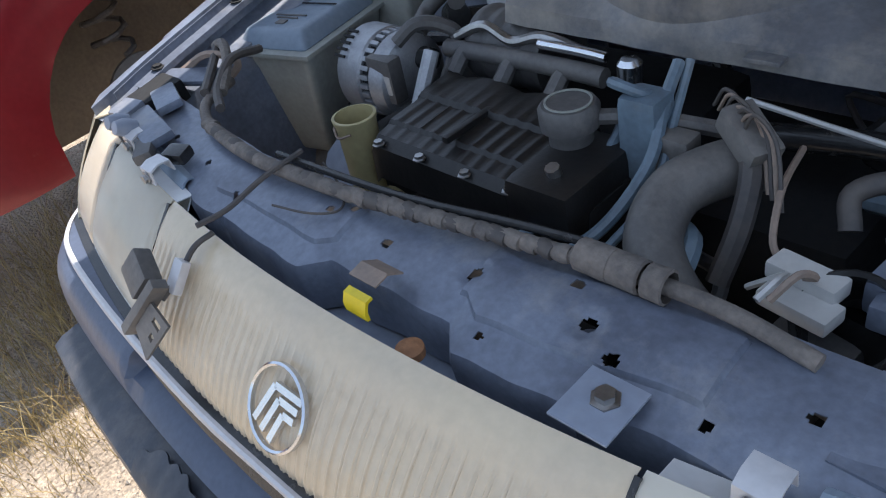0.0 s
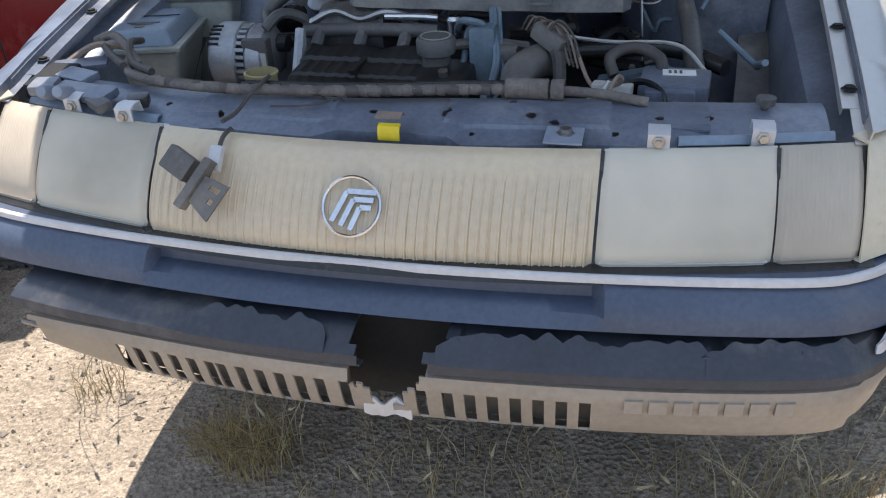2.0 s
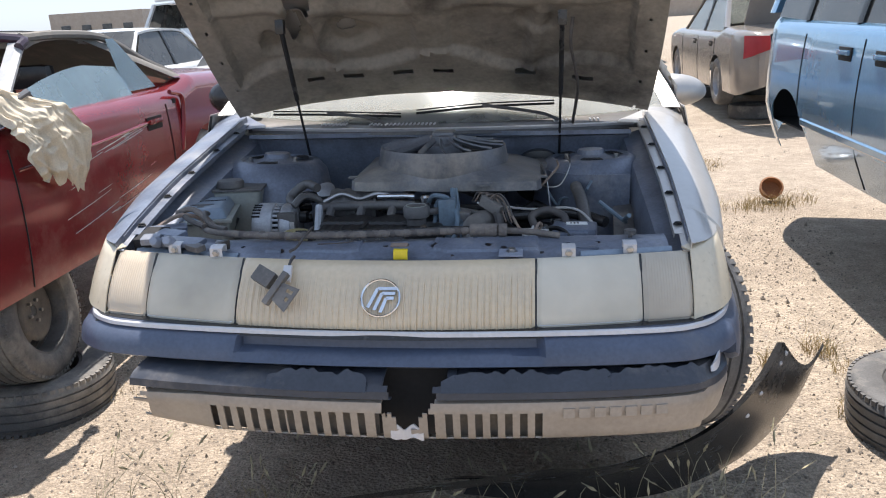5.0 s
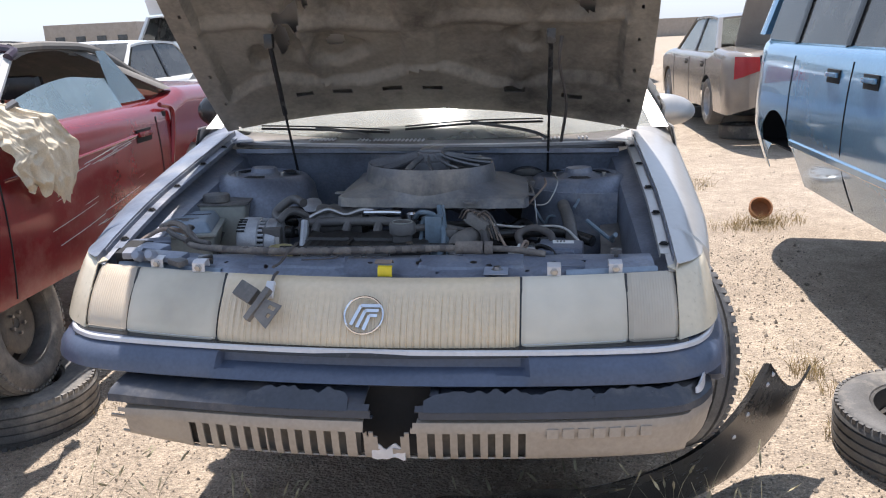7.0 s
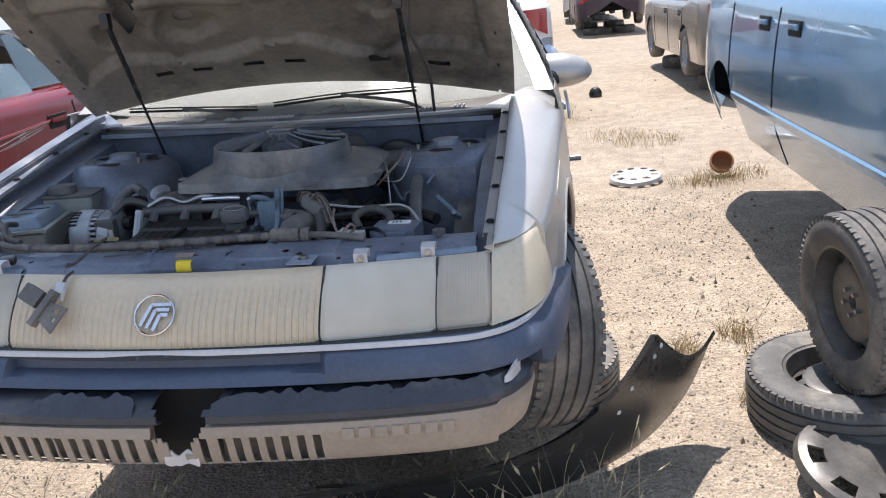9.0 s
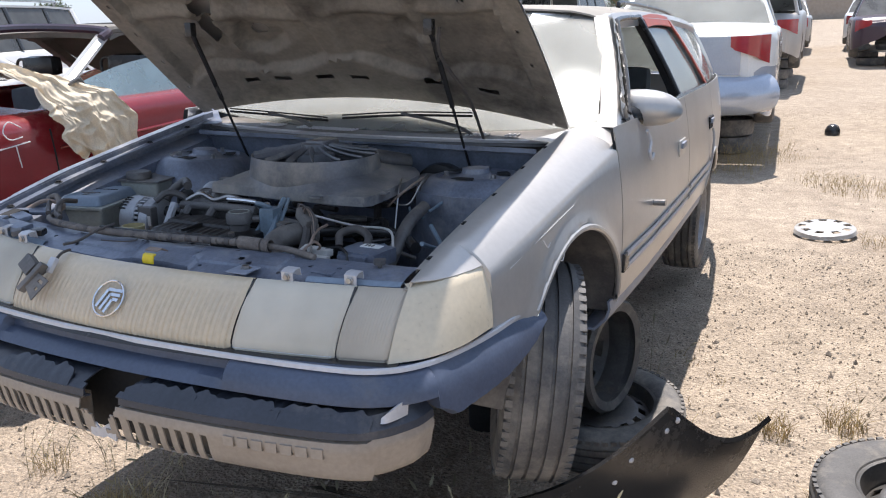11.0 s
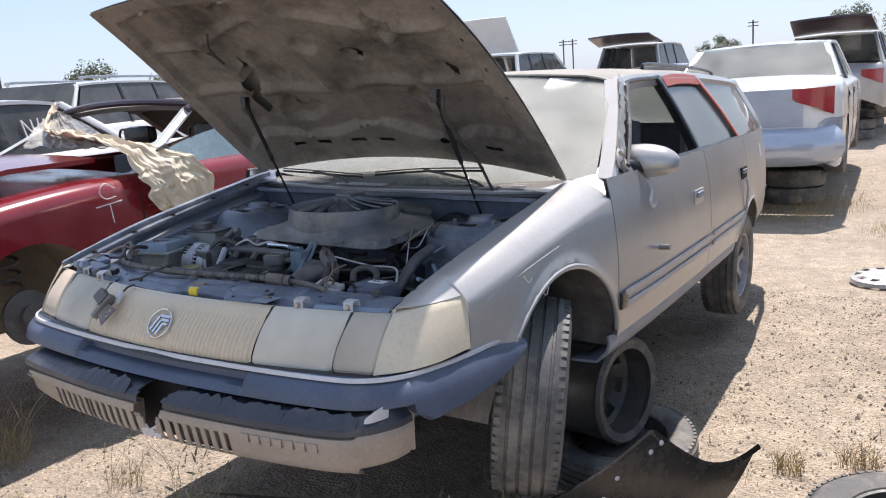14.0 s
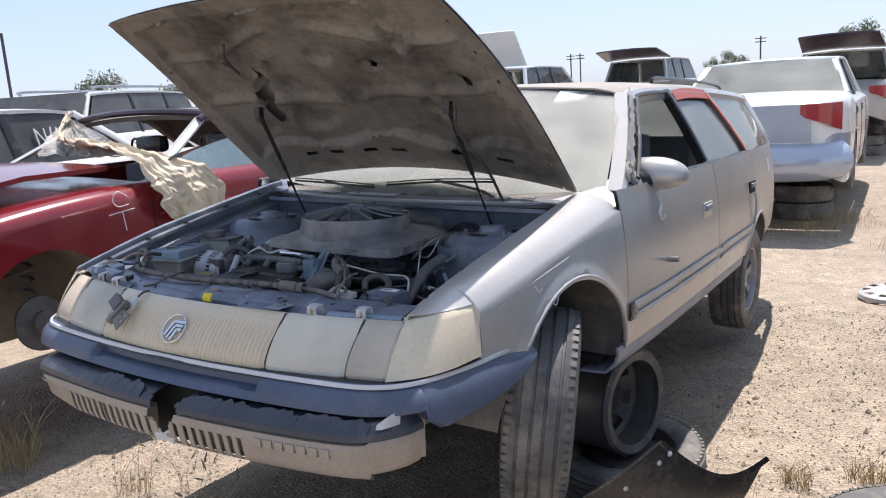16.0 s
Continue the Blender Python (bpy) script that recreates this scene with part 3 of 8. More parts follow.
# ---------- the silver station wagon ----------
WAGON = Matrix.Translation((-0.026, 0.089, 0.199)) @ Matrix.Rotation(radians(1.49), 4, 'Y') @ Matrix.Rotation(radians(-1.6), 4, 'X')
wagon = thing("station_wagon", "silver station wagon, hood raised, front bumper torn, propped on wheels", "car", WAGON)
PLAN = ((-0.10, 0.80), (0.10, 0.85), (0.30, 0.915), (0.55, 0.958), (0.80, 0.980), (1.30, 1.025), (1.80, 1.043), (2.50, 1.050), (3.60, 1.048), (4.30, 1.020), (4.80, 0.98), (5.40, 0.87))
BELT = 1.285
FRONT_ARCH, REAR_ARCH = (0.87, 0.570, 0.448), (3.91, 0.42, 0.45)


def side_x(y, z):
    d = (z - 0.86)
    return soft(PLAN, y) - (0.30 * d * d if d > 0 else 0.42 * d * d)


def hood_line(y):
    return soft(((-0.1, 1.00), (0.12, 1.046), (0.22, 1.078), (0.5, 1.142), (0.9, 1.212), (1.25, 1.268), (1.6, 1.31)), y)


def lower_edge(y):
    z = 0.64 if y < 3.9 else 0.64 + 0.02 * (y - 3.9)
    for c, h, r in (FRONT_ARCH, REAR_ARCH):
        d = r * r - (y - c) ** 2
        if d > 0:
            z = max(z, h + math.sqrt(d))
    return z


def side_rows(s, y0, y1, top, n=24, k=12, low=lower_edge, flare=True):
    rows = []
    for y in spread(y0, y1, n):
        a, b = low(y), top(y)
        row = []
        for v in spread(0, 1, k):
            z = a + (b - a) * v
            x = side_x(y, z)
            if flare:
                for c, h, r in (FRONT_ARCH, REAR_ARCH):
                    d = math.hypot(y - c, z - h) - r
                    if 0 <= d < 0.05 and z > 0.6:
                        x += 0.012 * (1 - d / 0.05)
            row.append((s * x, y, z))
        rows.append(row)
    return rows


def fender(s):
    """Front wing: nose over the corner lamp, side with the wheel arch, rounded shoulder, inner flange."""
    rows = []
    for y in [0.114, 0.15, 0.18, 0.21, 0.25, 0.29, 0.308] + spread(0.312, 1.305, 44):
        top = hood_line(y)
        inner = lerp(((0.1, 0.782), (0.6, 0.800), (1.25, 0.808)), y)
        row = []
        if y < 0.31:
            xo = lerp(((0.110, 0.784), (0.155, 0.834), (0.225, 0.868), (0.325, 0.890)), y)
            for v in spread(0, 1, 17):
                row.append((s * (xo + (inner - xo) * v), y, 1.046 + (max(top, 1.047) - 1.046) * math.sin(v * math.pi / 2)))
        else:
            a = max(lower_edge(y), 0.80) if y < 0.75 else lower_edge(y)
            for v in spread(0, 1, 9):
                z = a + (top - 0.075 - a) * v
                x = side_x(y, z)
                d = math.hypot(y - FRONT_ARCH[0], z - FRONT_ARCH[1]) - FRONT_ARCH[2]
                if 0 <= d < 0.05:
                    x += 0.014 * (1 - d / 0.05)
                row.append((s * x, y, z))
            x0 = side_x(y, top - 0.075)
            for v in spread(0.125, 1, 8):
                row.append((s * (x0 + (inner - x0) * v ** 1.25), y, top - 0.075 + 0.075 * math.sin(v * math.pi / 2)))
        row += [(s * (inner - 0.003), y, max(top, 1.047) - 0.02), (s * (inner - 0.020), y, max(top, 1.047) - 0.022)]
        rows.append(row)
    bm = bmesh.new()
    grid(bm, rows, 0.003)
    # far wing takes the darker bay colour, so its shade is painted in
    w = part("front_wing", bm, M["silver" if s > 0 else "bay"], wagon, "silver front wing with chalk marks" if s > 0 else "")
    if s > 0:
        for pts in ([(0.50, 1.045), (0.525, 1.02), (0.545, 1.03)], [(0.55, 1.01), (0.58, 0.985)], [(0.60, 0.975), (0.625, 0.955), (0.64, 0.965), (0.65, 0.985)]):
            b = bmesh.new()
            tube(b, [(side_x(y + 0.1, z) + 0.0005, y + 0.1, z) for y, z in pts], 0.0018, 5, 4)
            part("chalk_mark", b, M["chalk"], w, "white chalk mark")
        b = bmesh.new()
        tube(b, [(side_x(y, z) + 0.0002, y, z) for y, z in ((0.40, 1.015), (0.6, 1.06), (0.85, 1.10))], 0.0009, 5, 4)
        part("paint_scratch", b, M["chalk"], w)
    return w


def band(points, prof, n=6):
    """Sweeps a (inset, z) profile along a plan line; the outside is away from the car's middle."""
    line = smooth_line([(x, y, 0) for x, y in points], n)
    rows = []
    for i, p in enumerate(line):
        way = (line[min(i + 1, len(line) - 1)] - line[max(i - 1, 0)]).normalized()
        inward = Vector((-way.y, way.x, 0))
        rows.append([p + inward * d + Vector((0, 0, z)) for d, z in prof])
    return rows


HALF = [(0, -0.160), (0.2, -0.156), (0.47, -0.136), (0.70, -0.104), (0.80, -0.066), (0.872, 0.000), (0.925, 0.11), (0.968, 0.30), (0.990, 0.55)]
FULL = [(-x * 0.985, y) for x, y in HALF[:0:-1]] + HALF


def bumper():
    b = bmesh.new()
    grid(b, band(FULL, [(0.052, 0.8795), (0.047, 0.8805), (0.043, 0.878), (0.041, 0.869), (0.047, 0.866), (0.052, 0.8655)]), 0.004)
    root = part("bumper_strip", b, M["strip"], wagon, "bright moulding along the bumper top")
    b = bmesh.new()
    rows = band(FULL, [(0.11, 0.873), (0.052, 0.8775), (0.048, 0.8655), (0.026, 0.855), (0.015, 0.842), (0.008, 0.827), (0.004, 0.806), (0.02, 0.797), (0.06, 0.795)], n=26)
    for r in rows:
        x, y = r[3].x, r[3].y
        edge = min(1.0, max(0.0, min(x + 0.37, 0.40 - x) / 0.006)) if y < 0 else 0.0
        for k, d, dz in ((3, 0.036, 0.004), (4, 0.042, -0.008), (5, 0.010 + 0.02 * max(0, 1 - abs(x) / 0.4), 0.0)):
            r[k].y += d * edge
            r[k].z += dz * edge
        if y > 0.05:
            low = lerp(((0.02, 0.795), (0.10, 0.735), (0.32, 0.757), (0.48, 0.790), (0.56, 0.838)), y) if x > 0 else lerp(((0.02, 0.795), (0.2, 0.77), (0.56, 0.838)), y)
            for k, f in ((3, 0.15), (4, 0.4), (5, 0.65), (6, 0.92), (7, 1.0), (8, 1.0)):
                r[k].z = 0.862 + (low - 0.862) * f + 0.004 * noise.noise(Vector((x * 9, y * 30, k)))
    grid(b, rows, 0.004)
    part("bumper_rubber", b, M["rubber"], wagon, "blue-grey rubber bumper face with a recessed middle")
    # torn lower half
    low = [(-0.640, -0.163), (-0.47, -0.188), (-0.2, -0.211), (0, -0.216), (0.2, -0.211), (0.47, -0.188), (0.70, -0.150), (0.80, -0.105), (0.858, -0.02), (0.872, 0.05)]
    b = bmesh.new()
    fine = smooth_line([(x, y, 0) for x, y in low], 44)
    rows = []
    for i, p in enumerate(fine):
        way = (fine[min(i + 1, len(fine) - 1)] - fine[max(i - 1, 0)]).normalized()
        inn = Vector((-way.y, way.x, 0))
        tear = 0.020 * abs(noise.noise(Vector((p.x * 9, 1, 0)))) + 0.012 * noise.noise(Vector((p.x * 31, 5, 0)))
        top = 0.802 - tear - (0.015 if p.x > 0.2 else 0) + (0.01 if p.x > 0.7 else 0)
        rows.append([p + inn * d + Vector((0, 0, z)) for d, z in ((0.095, 0.790), (0.060 if p.x < 0.1 else 0.03 + tear, 0.786 if p.x < 0.1 else top - 0.004), (0.020, 0.778 - 0.3 * tear), (0.003, 0.766), (0.0, 0.748), (0.018, 0.744))])
    xs = [p.x for p in fine]
    grid(b, rows, 0.004, skip=lambda i, j: 0.035 - 0.02 * (j < 2) + 0.02 * noise.noise(Vector((xs[i] * 70, j, 0))) < xs[i] < 0.145 + 0.03 * (j < 2) + 0.02 * noise.noise(Vector((xs[i] * 60, j + 4, 0))))
    part("lower_rubber", b, M["shaded_rubber"], wagon, "split and curling rubber edge of the lower bumper")
    slots = [(-0.412 + 0.0355 * k) for k in range(6)] + [(-0.212 + 0.0355 * k) for k in range(6)] + [0.008, 0.135] + [(0.178 + 0.0355 * k) for k in range(7)]
    b = bmesh.new()
    cut = []
    for c in slots:
        cut += [c - 0.009, c + 0.009]
    edge_x = sorted(set([-0.635 + 0.02 * k for k in range(0, 72)] + [0.01 + 0.005 * k for k in range(30)] + cut))
    edge_x = [x for k, x in enumerate(edge_x) if k == 0 or x - edge_x[k - 1] > 0.003 or x in cut]
    def plan(x):
        for a, c in zip(fine, fine[1:]):
            if a.x <= x <= c.x:
                t = (x - a.x) / max(1e-6, c.x - a.x)
                return a.y + (c.y - a.y) * t
        return fine[0].y if x < 0 else fine[-1].y
    zs = [(0.020, 0.742), (0.003, 0.738), (0.0, 0.725), (0.0, 0.712), (0.004, 0.70), (0.010, 0.665), (0.016, 0.646), (0.022, 0.636), (0.05, 0.622)]
    rows, mids = [], []
    for x in edge_x:
        if x > 0.80:
            continue
        rows.append([Vector((x, plan(x) + d, z + (0.16 * (-0.42 - x) * (0.745 - z) / 0.12 if x < -0.42 else 0) - 0.010 * (x < -0.45) * (-0.45 - x) / 0.2)) for d, z in zs])
    ex = [r[0].x for r in rows]
    for p in [q for q in fine if q.x > 0.80]:
        k = fine.index(p)
        way = (fine[min(k + 1, len(fine) - 1)] - fine[k - 1]).normalized()
        inn = Vector((-way.y, way.x, 0))
        rows.append([p + inn * d + Vector((0, 0, z + 0.01)) for d, z in zs])
        ex.append(p.x)
    def gone(i, j):
        x = (ex[i] + ex[min(i + 1, len(ex) - 1)]) / 2
        if any(abs(x - c) < 0.0085 for c in slots) and j in (3, 4, 5, 6):
            return True
        if 0.02 < x < 0.145 and j < 6.2 - 5.5 * abs(x - 0.075) / 0.07 + 1.6 * noise.noise(Vector((x * 60, 2, 0))):
            return True
        return x < -0.60 + 0.03 * noise.noise(Vector((j * 1.7, 3, 0))) and j != 3
    grid(b, rows, 0.004, skip=gone)
    fas = part("lower_fascia", b, M["fascia"], wagon, "tan-grey lower bumper fascia with a broken middle and slots")
    # raised lettering stands as plain bars
    for k in range(7):
        x = 0.462 + 0.0365 * k
        b = bmesh.new()
        rows = [[(x + dx, plan(x + dx) + d, 0.711 + dz) for d, dz in ((0.004, 0.014), (-0.0035, 0.012), (-0.0035, -0.012), (0.004, -0.014))] for dx in spread(-0.0135, 0.0135, 4)]
        grid(b, rows, 0.002)
        part("raised_bar", b, M["fascia"], fas)
    # black sheet that paints in the shade behind slots and torn middle
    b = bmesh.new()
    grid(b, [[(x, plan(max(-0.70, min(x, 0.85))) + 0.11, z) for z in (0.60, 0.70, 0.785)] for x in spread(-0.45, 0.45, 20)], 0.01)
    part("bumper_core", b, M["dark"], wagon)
    # slot floors browner than the fascia: recess shade put into the colour
    b = bmesh.new()
    for x0, x1 in ((-0.45, 0.0), (0.16, 0.42)):
        grid(b, [[(x, plan(x) + 0.050, z) for z in (0.630, 0.68, 0.735)] for x in spread(x0, x1, 14)], 0.003)
    part("slot_backing", b, M["brown"], fas)
    # hanging white bracket in the gap
    b = bmesh.new()
    grid(b, [[(x, plan(x) + 0.012 + 0.012 * noise.noise(Vector((x * 40, v, 1))), 0.640 + 0.030 * v + 0.010 * noise.noise(Vector((x * 50, v * 2, 5)))) for v in (0, 0.5, 1)] for x in spread(0.035, 0.115, 14)], 0.004)
    part("broken_bracket", b, M["strip"], wagon)
    # torn flaps of the rubber skin
    for x0, x1, seed in ((-0.27, -0.02, 1), (0.16, 0.36, 2), (0.34, 0.58, 3), (0.56, 0.79, 4)):
        b = bmesh.new()
        rows = []
        for x in spread(x0, x1, 44):
            e = min(1.0, min(x - x0, x1 - x) / 0.03)
            j = 1.2 * noise.noise(Vector((x * 13, seed, 0))) + 0.9 * noise.noise(Vector((x * 47, seed, 3)))
            rows.append([(x, plan(x) + 0.001, 0.765), (x, plan(x) + 0.014, 0.781 + 0.003 * j), (x, plan(x) + 0.024 + 0.022 * e + 0.012 * j, 0.789 + 0.010 * e + 0.008 * j)])
        grid(b, rows, 0.003)
        part("torn_flap", b, M["shaded_rubber"], wagon, "torn curling flap of bumper skin")
    # flake of torn rubber at the corner
    b = bmesh.new()
    grid(b, [[(0.805 + 0.035 * u, -0.080 + 0.065 * u * u - 0.006 * v, 0.790 + 0.028 * u * (1 - v) - 0.012 * v) for v in (0, 0.5, 1)] for u in spread(0, 1, 7)], 0.005)
    part("torn_flake", b, M["strip"], wagon)


def lamp_y(x, top):
    return (0.175 * x * x) if top else (-0.105 + 0.178 * x * x)


def lamp_bar():
    def panel(x0, x1, nx, relief, mat, name, label, z1=1.020, z0=0.880, nz=9):
        b = bmesh.new()
        rows = []
        for x in spread(x0, x1, nx):
            row = []
            for v in spread(0, 1, nz):
                y = lamp_y(x, False) + (lamp_y(x, True) - lamp_y(x, False)) * v - 0.014 * math.sin(math.pi * min(1, v * 1.08))
                e = min((x - x0), (x1 - x), 0.012) / 0.012
                if v in (0, 1):
                    y += 0.006
                row.append(Vector((x, y - relief(x, v) + 0.008 * (1 - e), z0 + (z1 - z0) * v)))
            rows.append([Vector((x, lamp_y(x, False) + 0.05, z0 - 0.002))] + row + [Vector((x, lamp_y(x, True) + 0.022, z1 + 0.004))])
        grid(b, rows, 0.003)
        return part(name, b, mat, wagon, label, 60)

    def ribs(x, v):
        k = (x / 0.0165) % 1
        deep = 0.0030 if x > 0.05 else 0.0020
        return (deep if (0.30 < k < 0.48 or 0.62 < k < 0.74) else 0.0) * (1 if v < 0.80 else 0) + (0.004 if v > 0.84 else 0.0) + 0.0004 * noise.noise(Vector((x * 60, v * 2, 0)))

    def fine(x, v):
        return (0.0009 if (x / 0.007) % 1 > 0.5 else 0.0) * (v > 0.25)

    def plain(x, v):
        return 0.0005 * noise.noise(Vector((x * 30, v * 4, 2)))

    def flutes(x, v):
        return (0.0022 if (x / 0.009) % 1 > 0.5 else 0.0) * (0.55 < v < 0.86) + (0.003 if v > 0.88 else 0.0) + plain(x, v)

    def behind(lens, x0, x1, depth, mat, bowl):
        b = bmesh.new()
        xc = (x0 + x1) / 2
        rows = []
        for x in spread(x0 + 0.006, x1 - 0.006, 16):
            row = [(x, lamp_y(x, False) + 0.006, 0.884)]
            for v in spread(0.04, 0.96, 9):
                r2 = ((x - xc) / (x1 - x0) * 2) ** 2 + (v * 2 - 1) ** 2
                row.append((x, lamp_y(x, False) + (lamp_y(x, True) - lamp_y(x, False)) * v + depth + bowl * max(0, 1 - r2), 0.882 + 0.136 * v))
            row.append((x, lamp_y(x, True) + 0.006, 1.017))
            rows.append(row)
        grid(b, rows, 0.002)
        part("lamp_reflector", b, mat, lens)

    mid = panel(-0.382, 0.382, 480, ribs, M["lens"], "light_bar", "yellowed ribbed plastic light bar between the headlamps")
    for s in (-1, 1):
        a, b_ = sorted((s * 0.3868, s * 0.648))
        lens = panel(a, b_, 60, flutes, M["lens_thin"], "headlamp", "hazy headlamp lens with fine upper flutes")
        lens.visible_shadow = False
        behind(lens, a, b_, 0.055, M["reflector"], 0.02)
        a, b_ = sorted((s * 0.651, s * 0.7765))
        lens = panel(a, b_, 90, fine, M["lens_turn"], "turn_lamp", "hazy fluted turn-signal lens")
        lens.visible_shadow = False
        behind(lens, a, b_, 0.03, M["fascia"], 0.0)
        # corner lamp wraps round the wing
        top = smooth_line([(0.7795, 0.108, 0), (0.832, 0.152, 0), (0.866, 0.225, 0), (0.888, 0.325, 0)], 8)
        low = smooth_line([(0.7785, 0.002, 0), (0.850, 0.060, 0), (0.900, 0.150, 0), (0.926, 0.285, 0)], 8)
        bm = bmesh.new()
        rows = []
        for i, (p, q) in enumerate(zip(top, low)):
            t = i / (len(top) - 1)
            zt, zb = 1.030 + 0.010 * math.sin(t * 2.4) + 0.005 * t, 0.880 + 0.016 * t
            row = []
            for v in spread(0, 1, 8):
                c = q.lerp(p, v)
                bulge = 0.012 * math.sin(math.pi * v) * (1 - 0.6 * t)
                row.append((s * (c.x + bulge * t), c.y - bulge * (1 - t), zb + (zt - zb) * v))
            row = [(s * (q.x - 0.03), q.y + 0.03, zb)] + row + [(s * (p.x - 0.02), p.y + 0.02, zt + 0.004)]
            rows.append(row)
        grid(bm, rows, 0.003)
        part("corner_lamp", bm, M["lens_amber"], wagon, "cream-yellowed corner lamp lens wrapping the wing", 60)
        for x in (s * 0.385, s * 0.6495, s * 0.7770):
            bm = bmesh.new()
            grid(bm, [[(x + d, lamp_y(x, False) + 0.012 + (lamp_y(x, True) - lamp_y(x, False)) * v - 0.012 * math.sin(math.pi * v), 0.88 + 0.145 * v) for v in spread(0, 1, 6)] for d in (-0.003, 0.003)], 0.004)
            part("lamp_seam", bm, M["black"], wagon)
    # dark valance under the lamps
    bm = bmesh.new()
    grid(bm, [[(x, lamp_y(x, False) + 0.01 + d, z) for d, z in ((0.03, 0.884), (-0.02, 0.878), (-0.03, 0.862), (0.1, 0.84))] for x in spread(-0.80, 0.80, 30)], 0.003)
    part("valance", bm, M["black"], wagon)
    # round emblem drawn as plain shapes
    bm = bmesh.new()
    tilt = math.atan2(lamp_y(0, True) - lamp_y(0, False), 0.14)
    e = Matrix.Translation((0.0, lamp_y(0, False) + 0.5 * 0.105 - 0.0175, 0.952)) @ Matrix.Rotation(radians(90) - tilt, 4, 'X')
    lathe(bm, [(0.0455, 0.0), (0.0455, 0.006), (0.048, 0.008), (0.0505, 0.006), (0.0505, 0.0)], 48, e, closed=True)
    em = part("emblem_ring", bm, M["chrome"], mid, "round chrome emblem")
    for k in range(3):
        bm = bmesh.new()
        o = -0.020 + 0.0165 * k
        pts = [(-0.030 + 0.016 * k, -0.026 - 0.006 * k), (0.002 + o * 0.7 + 0.004, 0.024 - 0.0125 * k), (0.040 - 0.003 * k, 0.024 - 0.0125 * k)]
        for (xa, ya), (xb, yb) in zip(pts, pts[1:]):
            d = Vector((xb - xa, yb - ya, 0))
            nrm = Vector((-d.y, d.x, 0)).normalized() * 0.0042
            a, b_ = Vector((xa, ya, 0.001)), Vector((xb, yb, 0.001))
            vs = [e @ q for q in (a - nrm, b_ - nrm, b_ + nrm, a + nrm)]
            up = e.to_3x3() @ Vector((0, 0, 0.006))
            lo, hi = [bm.verts.new(q) for q in vs], [bm.verts.new(q + up) for q in vs]
            bm.faces.new(hi)
            bm.faces.new(lo[::-1])
            for i in range(4):
                bm.faces.new((lo[i], lo[(i + 1) % 4], hi[(i + 1) % 4], hi[i]))
        part("emblem_bar", bm, M["chrome"], em)


def frame_strip(rows, name, mat, label="", thick=0.012):
    b = bmesh.new()
    grid(b, rows, thick)
    return part(name, b, mat, wagon, label)


def cabin_x(y, z):
    """Half width of the glasshouse above the belt."""
    base = side_x(y, BELT) - 0.01
    t = max(0.0, (z - BELT) / 0.40)
    return base - 0.20 * t - 0.03 * t * t


def roof_z(y):
    return soft(((1.95, 1.675), (2.2, 1.700), (2.8, 1.715), (3.6, 1.710), (4.5, 1.680), (5.0, 1.645)), y)


def body():
    for s in (-1, 1):
        fender(s)
        # doors and quarter panel
        for y0, y1, name, label in ((1.312, 2.735, "front_door", "silver front door, window frame stripped"), (2.743, 3.800, "rear_door", "silver rear door with a red-primed window frame")):
            b = bmesh.new()
            grid(b, side_rows(s, y0, y1, lambda y: BELT, 26, 12), 0.004)
            d = part(name, b, M["silver"], wagon, label)
            b = bmesh.new()
            for z, dz in ((0.818, 0.011), (0.762, 0.013)):
                grid(b, [[(s * (side_x(y, z + v) + 0.012 - 0.35 * abs(v)), y, z + v) for v in (-dz, -dz * 0.5, 0, dz * 0.5, dz)] for y in spread(y0 + 0.05, min(y1 - 0.02, 3.62), 16)], 0.006)
            part("side_moulding", b, M["strip"], d)
            b = bmesh.new()
            hy = y1 - 0.245 if name == "front_door" else y1 - 0.16
            hz = 1.064
            box(b, (s * (side_x(hy, hz) + 0.002), hy, hz), (0.012, 0.17, 0.075), 0.005)
            # right rear plate is near-black: the open handle hole's shade, painted
            h = part("handle_plate", b, M["dark" if s > 0 and name == "rear_door" else "silver"], d)
            b = bmesh.new()
            box(b, (s * (side_x(hy, hz) + 0.012), hy - 0.01, hz + 0.012), (0.014, 0.11, 0.028), 0.005)
            part("handle", b, M["primer"], h)
        b = bmesh.new()
        grid(b, side_rows(s, 3.807, 5.34, lambda y: BELT if y < 5.1 else BELT - 0.3 * (y - 5.1), 40, 12), 0.004)
        part("quarter_panel", b, M["silver"], wagon)
        # sill
        b = bmesh.new()
        grid(b, [[(s * (side_x(y, 0.62) + d), y, z) for d, z in ((0.0, 0.655), (0.006, 0.625), (-0.005, 0.585), (-0.05, 0.535), (-0.16, 0.53))] for y in spread(1.27, 3.48, 12)], 0.01)
        part("sill", b, M["primer"], wagon)
        # pillars
        def pil(ya, za, yb, zb, w, name="pillar", mat=M["silver"], off=0.0, lab="", deep=0.045):
            rows = []
            for v in spread(0, 1, 7):
                y, z = ya + (yb - ya) * v, za + (zb - za) * v
                x = cabin_x(y, z) + off
                rows.append([(s * x, y - w / 2, z), (s * (x + 0.008), y, z), (s * x, y + w / 2, z), (s * (x - deep), y + w / 2 - 0.01, z), (s * (x - deep), y - w / 2 + 0.01, z)])
            b = bmesh.new()
            grid(b, rows, 0, close=True)
            return part(name, b, mat, wagon, lab)
        pil(1.42, BELT - 0.01, 2.06, 1.672, 0.075, lab="bare torn windscreen pillar" if s > 0 else "", deep=0.065)
        pil(2.70, BELT - 0.01, 2.68, 1.685, 0.10, mat=M["black"], lab="black middle pillar")
